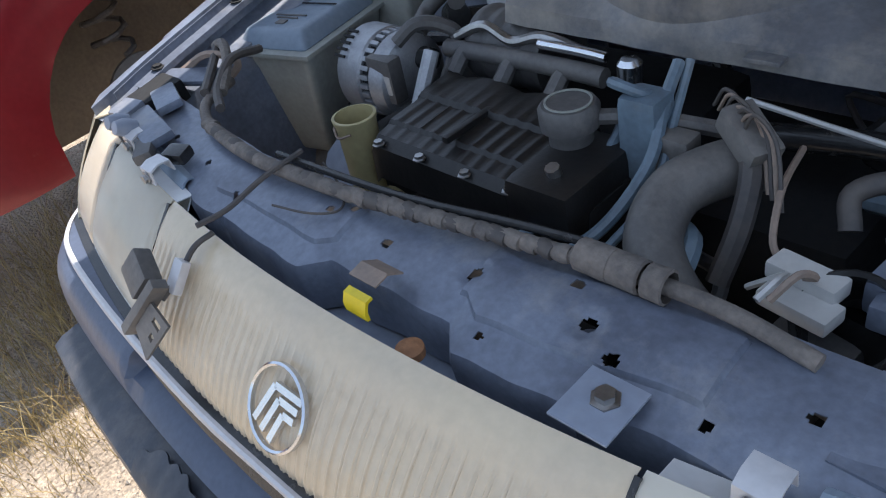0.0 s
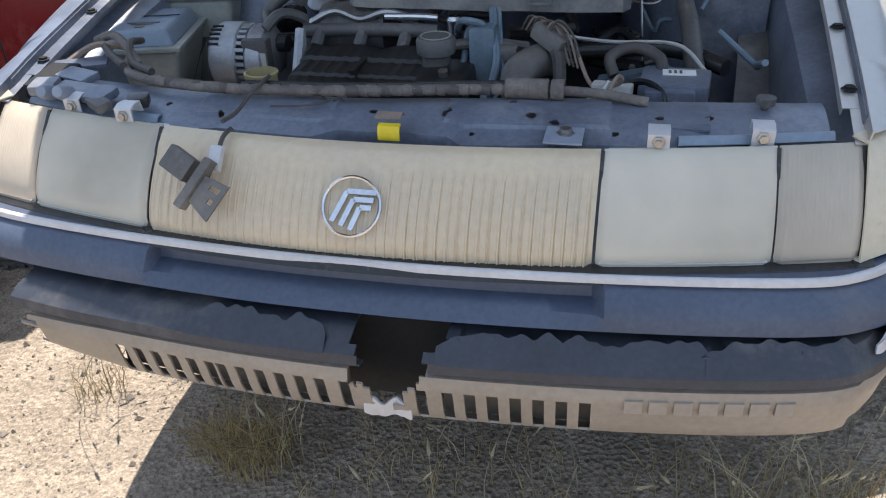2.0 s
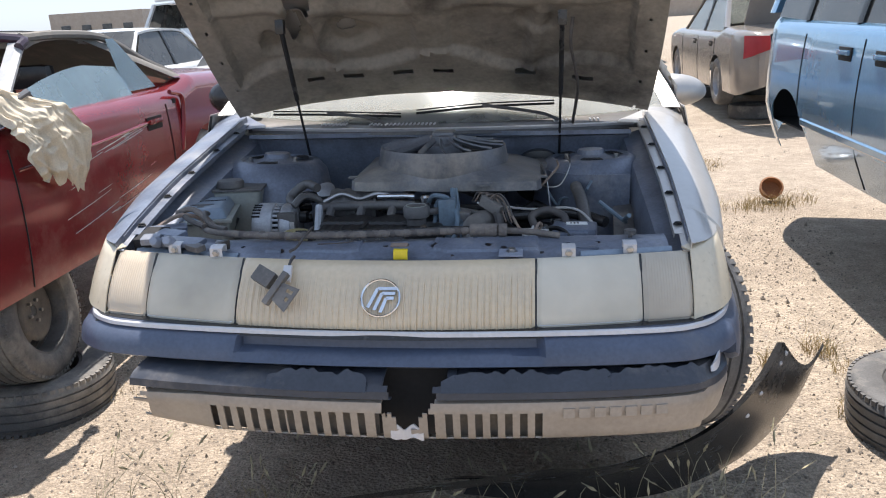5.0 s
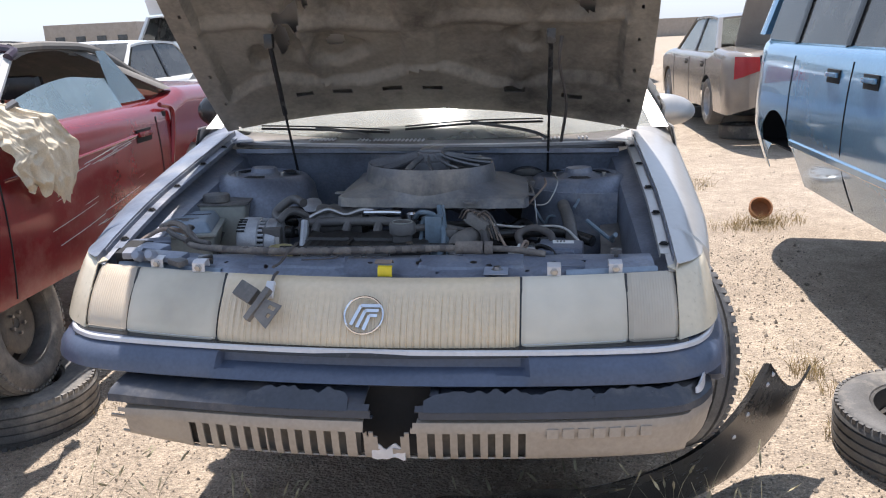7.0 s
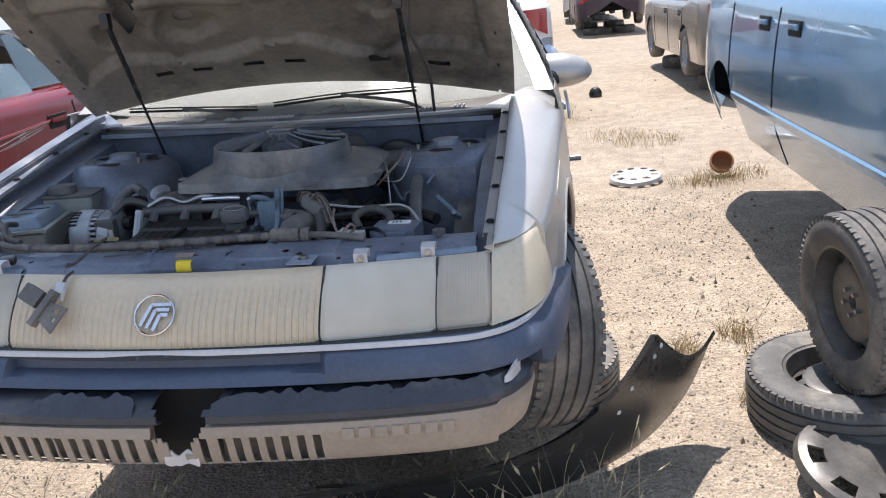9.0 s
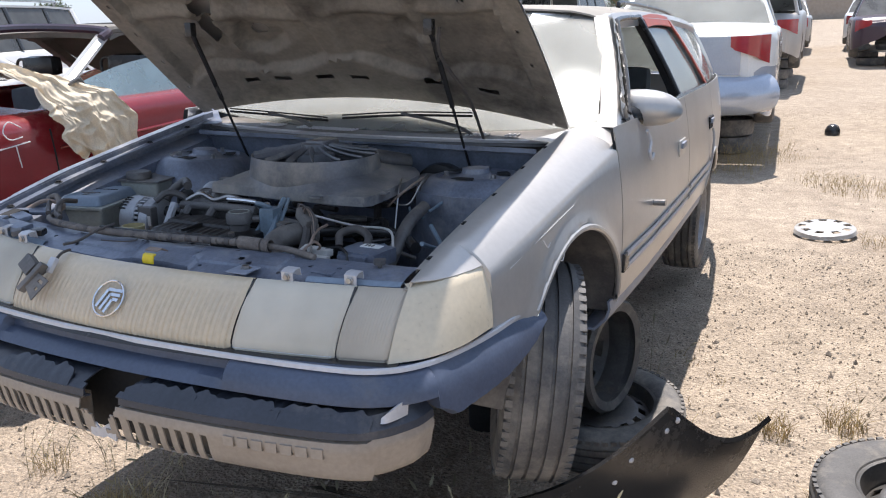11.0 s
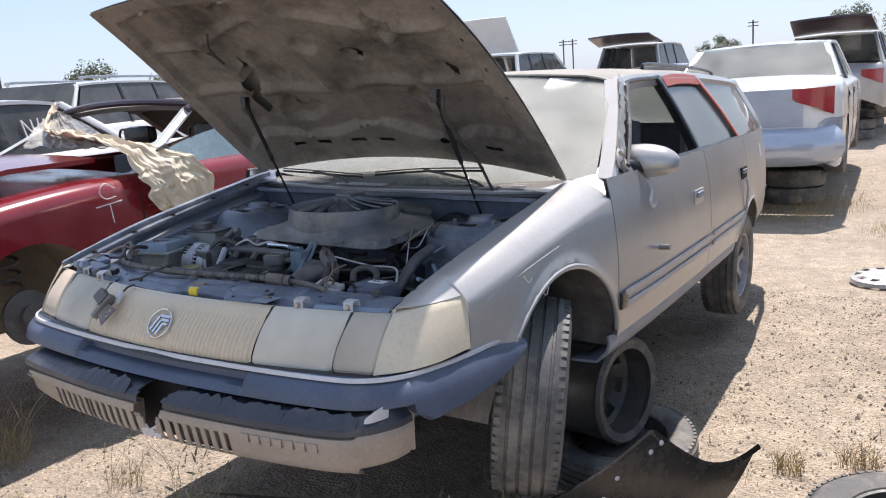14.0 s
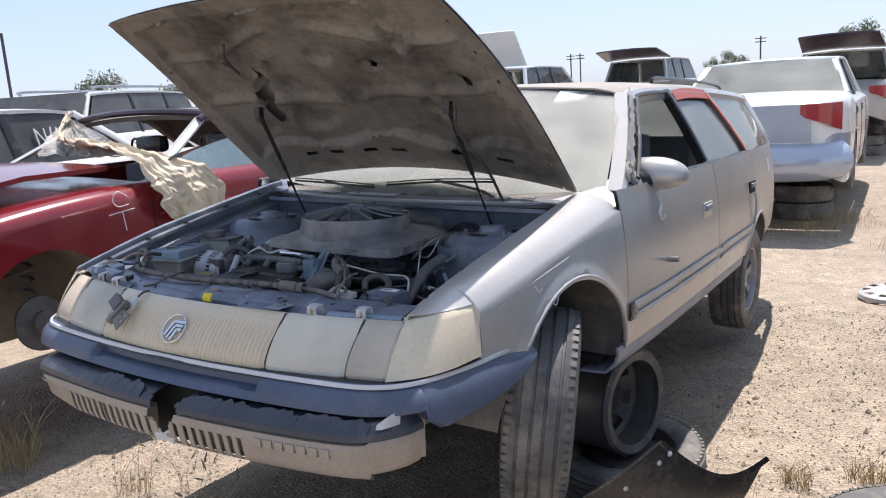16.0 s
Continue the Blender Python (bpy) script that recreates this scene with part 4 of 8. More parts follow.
        pil(3.75, BELT - 0.01, 3.47, 1.685, 0.085, mat=M["silver"])
        pil(5.27, BELT - 0.05, 4.86, 1.645, 0.16)
        # roof rail
        b = bmesh.new()
        rows = []
        for y in spread(2.03, 4.98, 20):
            z = roof_z(y) - 0.035
            x = cabin_x(y, z)
            rows.append([(s * (x + 0.006), y, z - 0.045), (s * (x + 0.012), y, z - 0.01), (s * (x - 0.02), y, z + 0.022), (s * (x - 0.06), y, z + 0.02), (s * (x - 0.05), y, z - 0.045)])
        grid(b, rows, 0, close=True)
        part("roof_rail", b, M["silver"], wagon)
        b = bmesh.new()
        tube(b, [(s * 0.60, 2.9, roof_z(2.9) + 0.012), (s * 0.60, 3.0, roof_z(3.0) + 0.04), (s * 0.59, 3.9, roof_z(3.9) + 0.045), (s * 0.575, 4.6, roof_z(4.6) + 0.045), (s * 0.57, 4.7, roof_z(4.7) + 0.012)], 0.011, 8, 5)
        part("roof_rack_rail", b, M["black"], wagon)
        # glass
        def pane(name, corners, mat, n=8):
            (a, b1), (c, d) = corners
            rows = []
            for v in spread(0, 1, n):
                row = []
                for u in spread(0, 1, n):
                    y = (a[0] + (b1[0] - a[0]) * u) * (1 - v) + (c[0] + (d[0] - c[0]) * u) * v
                    z = (a[1] + (b1[1] - a[1]) * u) * (1 - v) + (c[1] + (d[1] - c[1]) * u) * v
                    row.append((s * (cabin_x(y, z) - 0.018), y, z))
                rows.append(row)
            b = bmesh.new()
            grid(b, rows, 0.004)
            o = part(name, b, mat, wagon)
            o.visible_shadow = False
        pane("rear_door_glass", (((2.76, 1.28), (3.70, 1.28)), ((2.74, 1.645), (3.43, 1.65))), M["pane"])
        pane("quarter_glass", (((3.80, 1.28), (5.20, 1.265)), ((3.52, 1.65), (4.80, 1.62))), M["pane"])
        if s < 0:
            pane("front_door_glass", (((1.54, 1.28), (2.66, 1.28)), ((2.13, 1.645), (2.64, 1.645))), M["pane"])
        # window frame of the rear door
        if s > 0:
            b = bmesh.new()
            grid(b, [[(cabin_x(y, z) + 0.006, y, z), (cabin_x(y, z - 0.05) + 0.006, y - 0.0, z - 0.055)] for y, z in ((2.73, 1.680), (2.95, 1.692), (3.2, 1.692), (3.44, 1.682))], 0.01)
            grid(b, [[(cabin_x(y, z) + 0.007, y - 0.03, z), (cabin_x(y, z) + 0.007, y + 0.012, z)] for y, z in ((3.45, 1.665), (3.53, 1.57), (3.61, 1.46), (3.68, 1.35), (3.71, 1.292))], 0.01)
            part("primed_window_frame", b, M["redtape"], wagon, "red-primed flaking window frame")
    # wing tail between hood, windscreen pillar and door
    for s in (-1, 1):
        b = bmesh.new()
        rows = []
        for y in spread(1.20, 1.60, 9):
            xi = lerp(((1.24, 0.70), (1.33, 0.80), (1.42, 0.87), (1.60, 0.90)), y)
            xo = side_x(y, 1.275) - 0.004
            zi, zo = lerp(((1.24, 1.240), (1.40, 1.285), (1.60, 1.36)), y), lerp(((1.24, 1.195), (1.32, 1.23), (1.60, 1.29)), y)
            rows.append([(s * (xi + (xo - xi) * v), y, zi + (zo - zi) * v ** 2.0) for v in spread(0, 1, 8)] + [(s * (xo - 0.003), y, zo - 0.06), (s * (xo - 0.006), y, zo - 0.14), (s * (xo - 0.010), y, zo - 0.22)])
        grid(b, rows, 0.004)
        # far side again in bay colour, painted shade in place of silver
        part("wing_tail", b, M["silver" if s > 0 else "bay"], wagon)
    # roof
    b = bmesh.new()
    rows = []
    for y in spread(2.03, 5.0, 28):
        z1 = roof_z(y)
        xe = cabin_x(y, z1 - 0.02) - 0.01
        rows.append([(xe * u, y - 0.04 * (1 - u * u) * max(0.0, 1 - (y - 2.03) / 0.4), z1 + 0.032 * (1 - u * u) - 0.03 * max(0, abs(u) - 0.85) / 0.15) for u in spread(-1, 1, 21)])
    grid(b, rows, 0.008)
    part("roof", b, M["roofing"], wagon, "dusty weathered roof panel")
    # windscreen
    b = bmesh.new()
    rows = []
    for v in spread(0, 1, 10):
        row = []
        for u in spread(-1, 1, 19):
            y = (1.20 + 0.19 * u * u) * (1 - v) + (1.99 + 0.09 * u * u) * v
            z = (1.248 + 0.03 * u * u) * (1 - v) + 1.705 * v - 0.03 * u * u * v + 0.02 * math.sin(math.pi * v)
            row.append(((0.895 * (1 - v) + 0.730 * v) * u, y, z))
        rows.append(row)
    grid(b, rows, 0.005)
    ws = part("windscreen", b, M["screen"], wagon, "dust-hazed windscreen with a white paper sticker")
    ws.visible_shadow = False
    b = bmesh.new()
    grid(b, [[(x, 1.995 - (1.705 - z) * 1.75 + 0.10 * (x / 0.68) ** 2 - 0.008, z + 0.010 - 0.03 * (x / 0.68) ** 2) for x in (0.43, 0.51, 0.59)] for z in (1.642, 1.666, 1.690)], 0.001)
    part("sticker", b, M["paper"], ws, "white paper sticker")
    # tailgate, floor, firewall, inner structure
    b = bmesh.new()
    grid(b, [[(u * w, y, z) for u in spread(-1, 1, 9)] for y, z, w in ((5.32, 0.62, 0.86), (5.40, 0.80, 0.86), (5.34, 1.26, 0.84))], 0.02)
    part("tailgate", b, M["silver"], wagon)
    b = bmesh.new()
    grid(b, [[(u * w, y, z) for u in spread(-1, 1, 9)] for y, z, w in ((5.32, 1.28, 0.82), (5.00, 1.63, 0.68))], 0.005)
    o = part("tailgate_glass", b, M["pane"], wagon)
    o.visible_shadow = False
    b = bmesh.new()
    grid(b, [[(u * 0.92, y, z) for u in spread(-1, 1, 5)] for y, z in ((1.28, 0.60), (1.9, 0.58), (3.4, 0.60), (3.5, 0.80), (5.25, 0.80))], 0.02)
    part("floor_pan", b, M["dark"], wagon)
    b = bmesh.new()
    tube(b, [(-0.87, 5.16, 0.68), (-0.72, 5.40, 0.67), (0.0, 5.45, 0.66), (0.72, 5.40, 0.67), (0.87, 5.16, 0.68)], 0.042, 10, 5)
    part("rear_bumper", b, M["dusty"], wagon)
    # door mirror
    b = bmesh.new()
    m = Matrix.Translation((0.962, 1.76, 1.306)) @ Matrix.Rotation(radians(-6), 4, 'Z') @ Matrix.Diagonal((0.178, 0.085, 0.080, 1))
    bmesh.ops.create_uvsphere(b, u_segments=28, v_segments=16, radius=1.0)
    for v in b.verts:
        if v.co.y > 0.25:
            v.co.y = 0.25 + (v.co.y - 0.25) * 0.1
        v.co.z *= (1.0 + 0.12 * v.co.x) * (0.80 if v.co.z < 0 else 1.0)
    bmesh.ops.transform(b, matrix=m, verts=b.verts)
    mir = part("door_mirror", b, M["silver"], wagon, "silver door mirror housing")
    b = bmesh.new()
    tube(b, [(0.93, 1.62, 1.30), (0.96, 1.68, 1.29), (0.99, 1.73, 1.285)], 0.036, 10, 4)
    part("mirror_arm", b, M["black"], mir)
    b = bmesh.new()
    m = Matrix.Translation((-1.04, 1.76, 1.325)) @ Matrix.Diagonal((0.11, 0.07, 0.08, 1))
    bmesh.ops.create_uvsphere(b, u_segments=20, v_segments=12, radius=1.0)
    bmesh.ops.transform(b, matrix=m, verts=b.verts)
    part("door_mirror", b, M["black"], wagon)
    # door lock plug sticking out
    b = bmesh.new()
    tube(b, [(side_x(1.80, 0.92) - 0.01, 1.80, 0.925), (side_x(1.80, 0.92) + 0.050, 1.793, 0.930)], 0.013, 10, 2)
    part("lock_barrel", b, M["steel"], wagon)
    # inner arches
    for s in (-1, 1):
        for c, h, r in (FRONT_ARCH, REAR_ARCH):
            b = bmesh.new()
            arc = [(c - r * math.cos(a), h + r * math.sin(a)) for a in spread(0.25, math.pi - 0.25, 30)]
            tube(b, [(s * (side_x(y, z) + 0.006), y, z) for y, z in arc if z > (0.86 if y < 0.6 else 0.66)], 0.011, 8, 1)
            part("arch_lip", b, M["silver"], wagon)
            b = bmesh.new()
            rows = []
            for a in spread(math.pi * 1.02, -0.02 * math.pi, 16):
                y, z = c - (r + 0.01) * math.cos(a), h + (r + 0.01) * math.sin(a)
                rows.append([(s * (side_x(y, max(z, 0.62)) - 0.004 - d), y, max(z, 0.60)) for d in (0, 0.1, 0.2, 0.32)])
            grid(b, rows, 0.004)
            part("wheel_arch_liner", b, M["dusty"], wagon)


def hood():
    """Raised hood: outer skin, pressed inner frame with hollows, slots along the rear edge."""
    def place(u, v):
        # u across -1..1, v from the hinge edge 0 to the nose 1
        w = 0.822 + 0.012 * math.sin(v * 3) - 0.085 * v * v
        y0 = 1.265 + 0.030 * (1 - u * u) * (1 - v) ** 2
        z0 = 1.276 + 0.085 * (1 - u * u) * (1 - v) ** 2
        y = y0 - (1.02 - 0.085 * u * u) * v
        z = z0 + 0.715 * v + 0.035 * math.sin(math.pi * v ** 1.4) + 0.045 * (1 - u * u) * math.sin(v * 2.6) - 0.01 * v * v * (1 - u * u)
        return Vector((u * w, y, z - 0.012 * u * u * v))
    nrm = Vector((0, -0.57, -0.82))

    def hollow(u, v):
        """Depth of the pressed pockets, seen from below."""
        def ramp(t, soft_=0.020):
            return max(0.0, min(1.0, t / soft_))
        wob = 0.03 * noise.noise(Vector((u * 3.1, v * 3.7, 9)))
        border = min(0.90 - abs(u) + wob, v - 0.17 - 0.03 * math.cos(u * 9) + wob, 0.93 - v + wob)
        d = 0.034 * ramp(border)
        # ribs between the pockets: spine, cross ribs and two slanted legs
        ribs = (abs(u - 0.02 - wob) - 0.10, abs(v - 0.40 - 0.10 * u * u + wob) - 0.035, abs(abs(u) - 0.52 - 0.22 * (v - 0.5)) - 0.045, abs(v - 0.74 - 0.05 * math.cos(u * 5)) - 0.030)
        d -= 0.020 * (1 - ramp(min(ribs) + 0.03, 0.030)) * (d > 0.01)
        # deep ragged holes and dents
        for cu, cv, ru, rv, deep in ((-0.62, 0.62, 0.10, 0.06, 0.03), (-0.35, 0.30, 0.13, 0.07, 0.035), (-0.55, 0.36, 0.06, 0.10, 0.03), (-0.30, 0.52, 0.09, 0.08, 0.03), (0.28, 0.56, 0.07, 0.03, 0.03), (0.70, 0.50, 0.05, 0.04, 0.02), (-0.18, 0.84, 0.12, 0.03, 0.02), (0.30, 0.86, 0.12, 0.03, 0.02), (-0.48, 0.48, 0.05, 0.05, 0.03), (-0.70, 0.30, 0.05, 0.06, 0.03), (0.05, 0.62, 0.07, 0.04, 0.025), (0.48, 0.34, 0.08, 0.04, 0.02), (0.55, 0.70, 0.05, 0.06, 0.025)):
            r = math.hypot((u - cu) / ru, (v - cv) / rv) + 0.45 * noise.noise(Vector((u * 9, v * 9, cu * 9)))
            d += deep * ramp(1 - r, 0.3)
        return d + 0.010 * noise.noise(Vector((u * 4, v * 4, 1))) + 0.0055 * noise.noise(Vector((u * 13, v * 13, 4))) + 0.0025 * abs(noise.noise(Vector((u * 24, v * 24, 2)))) + 0.0008 * noise.noise(Vector((u * 40, v * 40, 7)))

    root = thing("hood", "", "")
    root.parent = wagon
    nu, nv = 171, 149
    us, vs = spread(-1, 1, nu), spread(0, 1, nv)
    b = bmesh.new()
    grid(b, [[place(u, v) - nrm * (0.010 + 0.070 * min(1.0, (1 - abs(u)) / 0.22, (1 - v) / 0.14, v / 0.10)) for u in us] for v in vs], 0.002)
    part("hood_skin", b, M["silver"], root)

    def slot(i, j):
        u = (us[j] + us[j + 1]) / 2
        return 0.112 < vs[i] < 0.130 and any(abs(u - c) < 0.045 for c in (-0.56, -0.38, -0.14, 0.05, 0.42, 0.68))
    def torn(u, v):
        """Ragged holes through the pressed frame, and small round ones along its edges."""
        for cu, cv, ru, rv in ((-0.62, 0.62, 0.035, 0.035), (-0.52, 0.44, 0.05, 0.05), (-0.44, 0.52, 0.022, 0.07), (-0.36, 0.30, 0.05, 0.03), (0.28, 0.56, 0.05, 0.022), (-0.58, 0.34, 0.025, 0.05), (0.72, 0.50, 0.03, 0.022)):
            if math.hypot((u - cu) / ru, (v - cv) / rv) + 0.7 * noise.noise(Vector((u * 17, v * 17, cu * 5))) < 1:
                return True
        return abs(abs(u) - 0.935) < 0.009 and (v * 7.3) % 1 < 0.10

    b = bmesh.new()
    grid(b, [[place(u, v) - nrm * (hollow(u, v) if 0.02 < v < 0.98 and abs(u) < 0.97 else 0.0) for u in us] for v in vs], 0.0015, skip=lambda i, j: slot(i, j) or torn((us[j] + us[j + 1]) / 2, (vs[i] + vs[i + 1]) / 2))
    part("hood_frame", b, M["hoodin"], root, "dusty brown inner hood frame with stamped hollows", 50)
    # struts
    for s, x in ((-1, -0.496), (1, 0.475)):
        top = place(x / 0.82, 0.405) + nrm * 0.012
        foot = Vector((x * 1.01, 1.145 if s < 0 else 1.19, 1.12))
        b = bmesh.new()
        mid = top.lerp(foot, 0.52)
        tube(b, [top, mid], 0.009, 10, 1)
        tube(b, [mid, foot], 0.005, 8, 1)
        box(b, top, (0.03, 0.03, 0.05), 0.006)
        part("gas_strut", b, M["black"], root)
        if s > 0:
            b = bmesh.new()
            tube(b, [top + Vector((0.035, 0, 0)), top + Vector((0.03, 0.02, -0.09)), mid + Vector((0.06, 0, 0.03)), foot + Vector((0.05, 0, 0.12))], 0.006, 6, 6)
            part("washer_hose", b, M["wire"], root)
    # hanging clip and wire under the hood
    b = bmesh.new()
    tube(b, [place(-0.45, 0.62) + nrm * 0.02, place(-0.40, 0.72) + nrm * 0.035, place(-0.33, 0.78) + nrm * 0.02], 0.006, 6, 5)
    part("loose_wire", b, M["wire"], root)


def details():
    """Panel gaps, torn trim, seats and small fittings of the wagon."""
    for s in (-1, 1):
        for y in (1.3085, 2.739, 3.8035):
            b = bmesh.new()
            grid(b, [[(s * (side_x(y, z) - 0.007), y + d, z) for d in (-0.012, 0.012)] for z in spread(lower_edge(y) + 0.01, BELT - 0.005, 10)], 0.003)
            part("door_gap", b, M["dark"], wagon)
        b = bmesh.new()
        grid(b, [[(s * (side_x(y, BELT) - d), y, BELT + z) for d, z in ((0.004, 0.0), (0.010, 0.010), (0.022, 0.010), (0.03, -0.01))] for y in spread(1.50, 3.76, 14)], 0.003)
        part("belt_seal", b, M["black"], wagon)
        b = bmesh.new()
        tube(b, [(s * (cabin_x(y, z) + 0.004), y, z) for y, z in ((1.58, 1.305), (1.82, 1.46), (2.06, 1.62), (2.15, 1.655), (2.50, 1.668), (2.62, 1.65), (2.645, 1.47), (2.65, 1.30))], 0.012, 8, 5)
        part("door_window_channel", b, M["black"], wagon)
    # torn pale foam and tape down the bare windscreen pillar
    b = bmesh.new()
    rows = []
    for t in spread(0, 1, 40):
        y, z = 1.48 + 0.57 * t, 1.315 + 0.355 * t
        j = lambda k: 0.020 * noise.noise(Vector((t * 17, k * 3.1, 2))) + 0.008 * noise.noise(Vector((t * 47, k, 8)))
        rows.append([(cabin_x(y, z) + 0.010 + 0.8 * abs(j(k)), y + d + j(k + 5), z - d * 0.9 + j(k + 9)) for k, d in enumerate((-0.040, -0.018, 0.004, 0.026))])
    grid(b, rows, 0)
    part("torn_pillar_trim", b, M["hubcap"], wagon, "torn pale tape and foam on the pillar", 70)
    b = bmesh.new()
    rows = [[(side_x(1.56, z) - 0.012 + 0.014 * abs(noise.noise(Vector((z * 40, d * 60, 1)))), 1.53 + d + 0.012 * noise.noise(Vector((z * 30, 4, 1))), z) for d in (-0.03, -0.01, 0.01, 0.03)] for z in spread(1.27, 1.39, 12)]
    grid(b, rows, 0)
    part("torn_mirror_mount", b, M["brown"], wagon, "torn brown mirror mounting", 70)
    b = bmesh.new()
    tube(b, [(1.022, 1.67, 1.235), (1.032, 1.70, 1.19), (1.036, 1.67, 1.15), (1.040, 1.705, 1.12), (1.040, 1.73, 1.14)], 0.007, 6, 4)
    part("mirror_wire", b, M["strip"], wagon, "loose silver mirror wire")
    b = bmesh.new()
    hy = 3.655
    tube(b, [(side_x(hy, 1.03) + 0.012, hy, 1.025), (side_x(hy, 0.97) + 0.018, hy + 0.015, 0.97), (side_x(hy, 0.90) + 0.014, hy + 0.01, 0.90), (side_x(hy, 0.82) + 0.012, hy + 0.02, 0.82)], 0.007, 6, 5)
    part("handle_cable", b, M["strip"], wagon, "handle lever hanging by its cable")
    b = bmesh.new()
    grid(b, [[(side_x(y, z) + 0.0035, y, z) for z in (1.10, 1.145, 1.19)] for y in (4.40, 4.45, 4.51)], 0.001)
    part("quarter_sticker", b, M["paper"], wagon, "small white sticker")
    b = bmesh.new()
    box(b, (side_x(1.36, 0.79) + 0.004, 1.36, 0.79), (0.012, 0.08, 0.07), 0.004)
    part("torn_moulding_end", b, M["black"], wagon)
    # seats, dashboard and steering wheel
    for x in (-0.42, 0.42):
        b = bmesh.new()
        box(b, (x, 2.35, 0.87), (0.50, 0.50, 0.18), 0.06)
        box(b, (x, 2.68, 1.14), (0.48, 0.15, 0.62), 0.06)
        box(b, (x, 2.71, 1.52), (0.26, 0.10, 0.17), 0.04)
        part("front_seat", b, M["seat"], wagon, "grey cloth front seat")
    b = bmesh.new()
    box(b, (0, 3.35, 0.88), (1.30, 0.50, 0.18), 0.06)
    box(b, (0, 3.66, 1.11), (1.30, 0.15, 0.55), 0.06)
    part("rear_bench", b, M["seat"], wagon, "grey cloth rear bench")
    b = bmesh.new()
    grid(b, [[(x, y, z) for x in spread(-0.82, 0.82, 12)] for y, z in ((1.38, 1.215), (1.60, 1.255), (1.80, 1.23), (1.86, 1.10), (1.84, 0.80))], 0.01)
    part("dashboard", b, M["dusty"], wagon, "dusty grey dashboard")
    b = bmesh.new()
    m = Matrix.Translation((-0.42, 2.0, 1.17)) @ Matrix.Rotation(radians(65), 4, 'X')
    tube(b, [m @ Vector((0.19 * math.cos(a), 0.19 * math.sin(a), 0)) for a in spread(0, 2 * math.pi, 25)], 0.014, 8, 1)
    box(b, (0, 0, 0), (0.34, 0.05, 0.03), 0.01, m)
    part("steering_wheel", b, M["black"], wagon)


lamp_bar()
bumper()
details()
body()
hood()


# ---------- engine bay ----------
def bolt(bm, c, r=0.009, h=0.006, m=None):
    lathe(bm, [(r * 1.5, 0), (r * 1.5, 0.0015), (r, 0.0025), (r, h), (0, h)], 6, (m or Matrix()) @ Matrix.Translation(c))


def bay_metal():
    # top plate of the radiator support, stamped, with holes and a front lip
    xs = spread(-0.735, 0.735, 421)
    holes = [(0.257, 0.150, 0.009), (0.109, 0.150, 0.009), (-0.02, 0.135, 0.007), (0.22, 0.185, 0.007), (0.30, 0.125, 0.008), (0.40, 0.115, 0.006), (0.165, 0.09, 0.005),
             (-0.10, 0.155, 0.006), (-0.13, 0.14, 0.006), (-0.42, 0.13, 0.006), (0.47, 0.16, 0.007), (-0.30, 0.10, 0.005), (0.55, 0.17, 0.006), (-0.55, 0.15, 0.006)]

    def front(x):
        return 0.058 + 0.155 * x * x + 0.010 * math.sin(x * 22) * (abs(x) > 0.3) + 0.032 * max(0.0, min(1.0, (0.13 - abs(x - 0.02)) / 0.03)) + 0.004 * noise.noise(Vector((x * 20, 0, 0)))

    def back(x):
        return lerp(((-0.72, 0.235), (-0.35, 0.185), (0.0, 0.195), (0.25, 0.235), (0.5, 0.235), (0.72, 0.26)), x)
    ts = spread(0, 1, 53)
    rows = []
    for t in ts:
        row = []
        for x in xs:
            y = front(x) + (back(x) - front(x)) * t
            z = 1.012 + 0.022 * t + 0.010 * math.sin(math.pi * t) + 0.004 * noise.noise(Vector((x * 9, y * 14, 0)))
            z += 0.006 * (1 if 0.25 < t < 0.8 and (abs(x - 0.25) < 0.14 or abs(x + 0.22) < 0.13) else 0)
            z -= 0.008 * max(0, 1 - math.hypot(x - 0.257, y - 0.15) / 0.022) + 0.006 * max(0, 1 - math.hypot(x - 0.109, y - 0.15) / 0.02)
            row.append(Vector((x, y, z)))
        rows.append(row)

    def hole(i, j):
        if not (0 <= i < len(rows) - 1):
            return False
        c = (rows[i][j] + rows[i + 1][j + 1]) / 2
        return any(math.hypot(c.x - a, c.y - b) < r for a, b, r in holes)
    lip = [Vector((p.x, p.y - 0.004, p.z - 0.012)) for p in rows[0]]
    lip2 = [Vector((p.x, p.y + 0.002, p.z - 0.075)) for p in rows[0]]
    tail = [Vector((p.x, p.y + 0.004, p.z - 0.014)) for p in rows[-1]]
    tail2 = [Vector((p.x, p.y + 0.004, p.z - 0.08)) for p in rows[-1]]
    b = bmesh.new()
    grid(b, [lip2, lip] + rows + [tail, tail2], 0.002, skip=lambda i, j: hole(i - 2, j))
    sup = part("radiator_support", b, M["bay"], wagon, "blue-grey sheet-metal radiator support with holes and dents")
    for x, y, r in holes[:2]:
        b = bmesh.new()
        lathe(b, [(0.007, 0.0), (0.014, 0.003), (0.016, 0.001), (0.010, -0.002)], 18, Matrix.Translation((x, y, 1.012)), closed=True)
        part("grommet", b, M["bay"], sup)
    # scratches
    b = bmesh.new()
    box(b, (0.40, 0.175, 1.0225), (0.09, 0.0035, 0.002), 0, Matrix.Rotation(0.03, 4, 'Z'))
    box(b, (0.475, 0.185, 1.0225), (0.07, 0.0035, 0.002), 0, Matrix.Rotation(0.02, 4, 'Z'))
    part("bare_scratch", b, M["strip"], sup, "bright scratch through the paint")
    # lower ledge and dark gap behind the lamps
    b = bmesh.new()
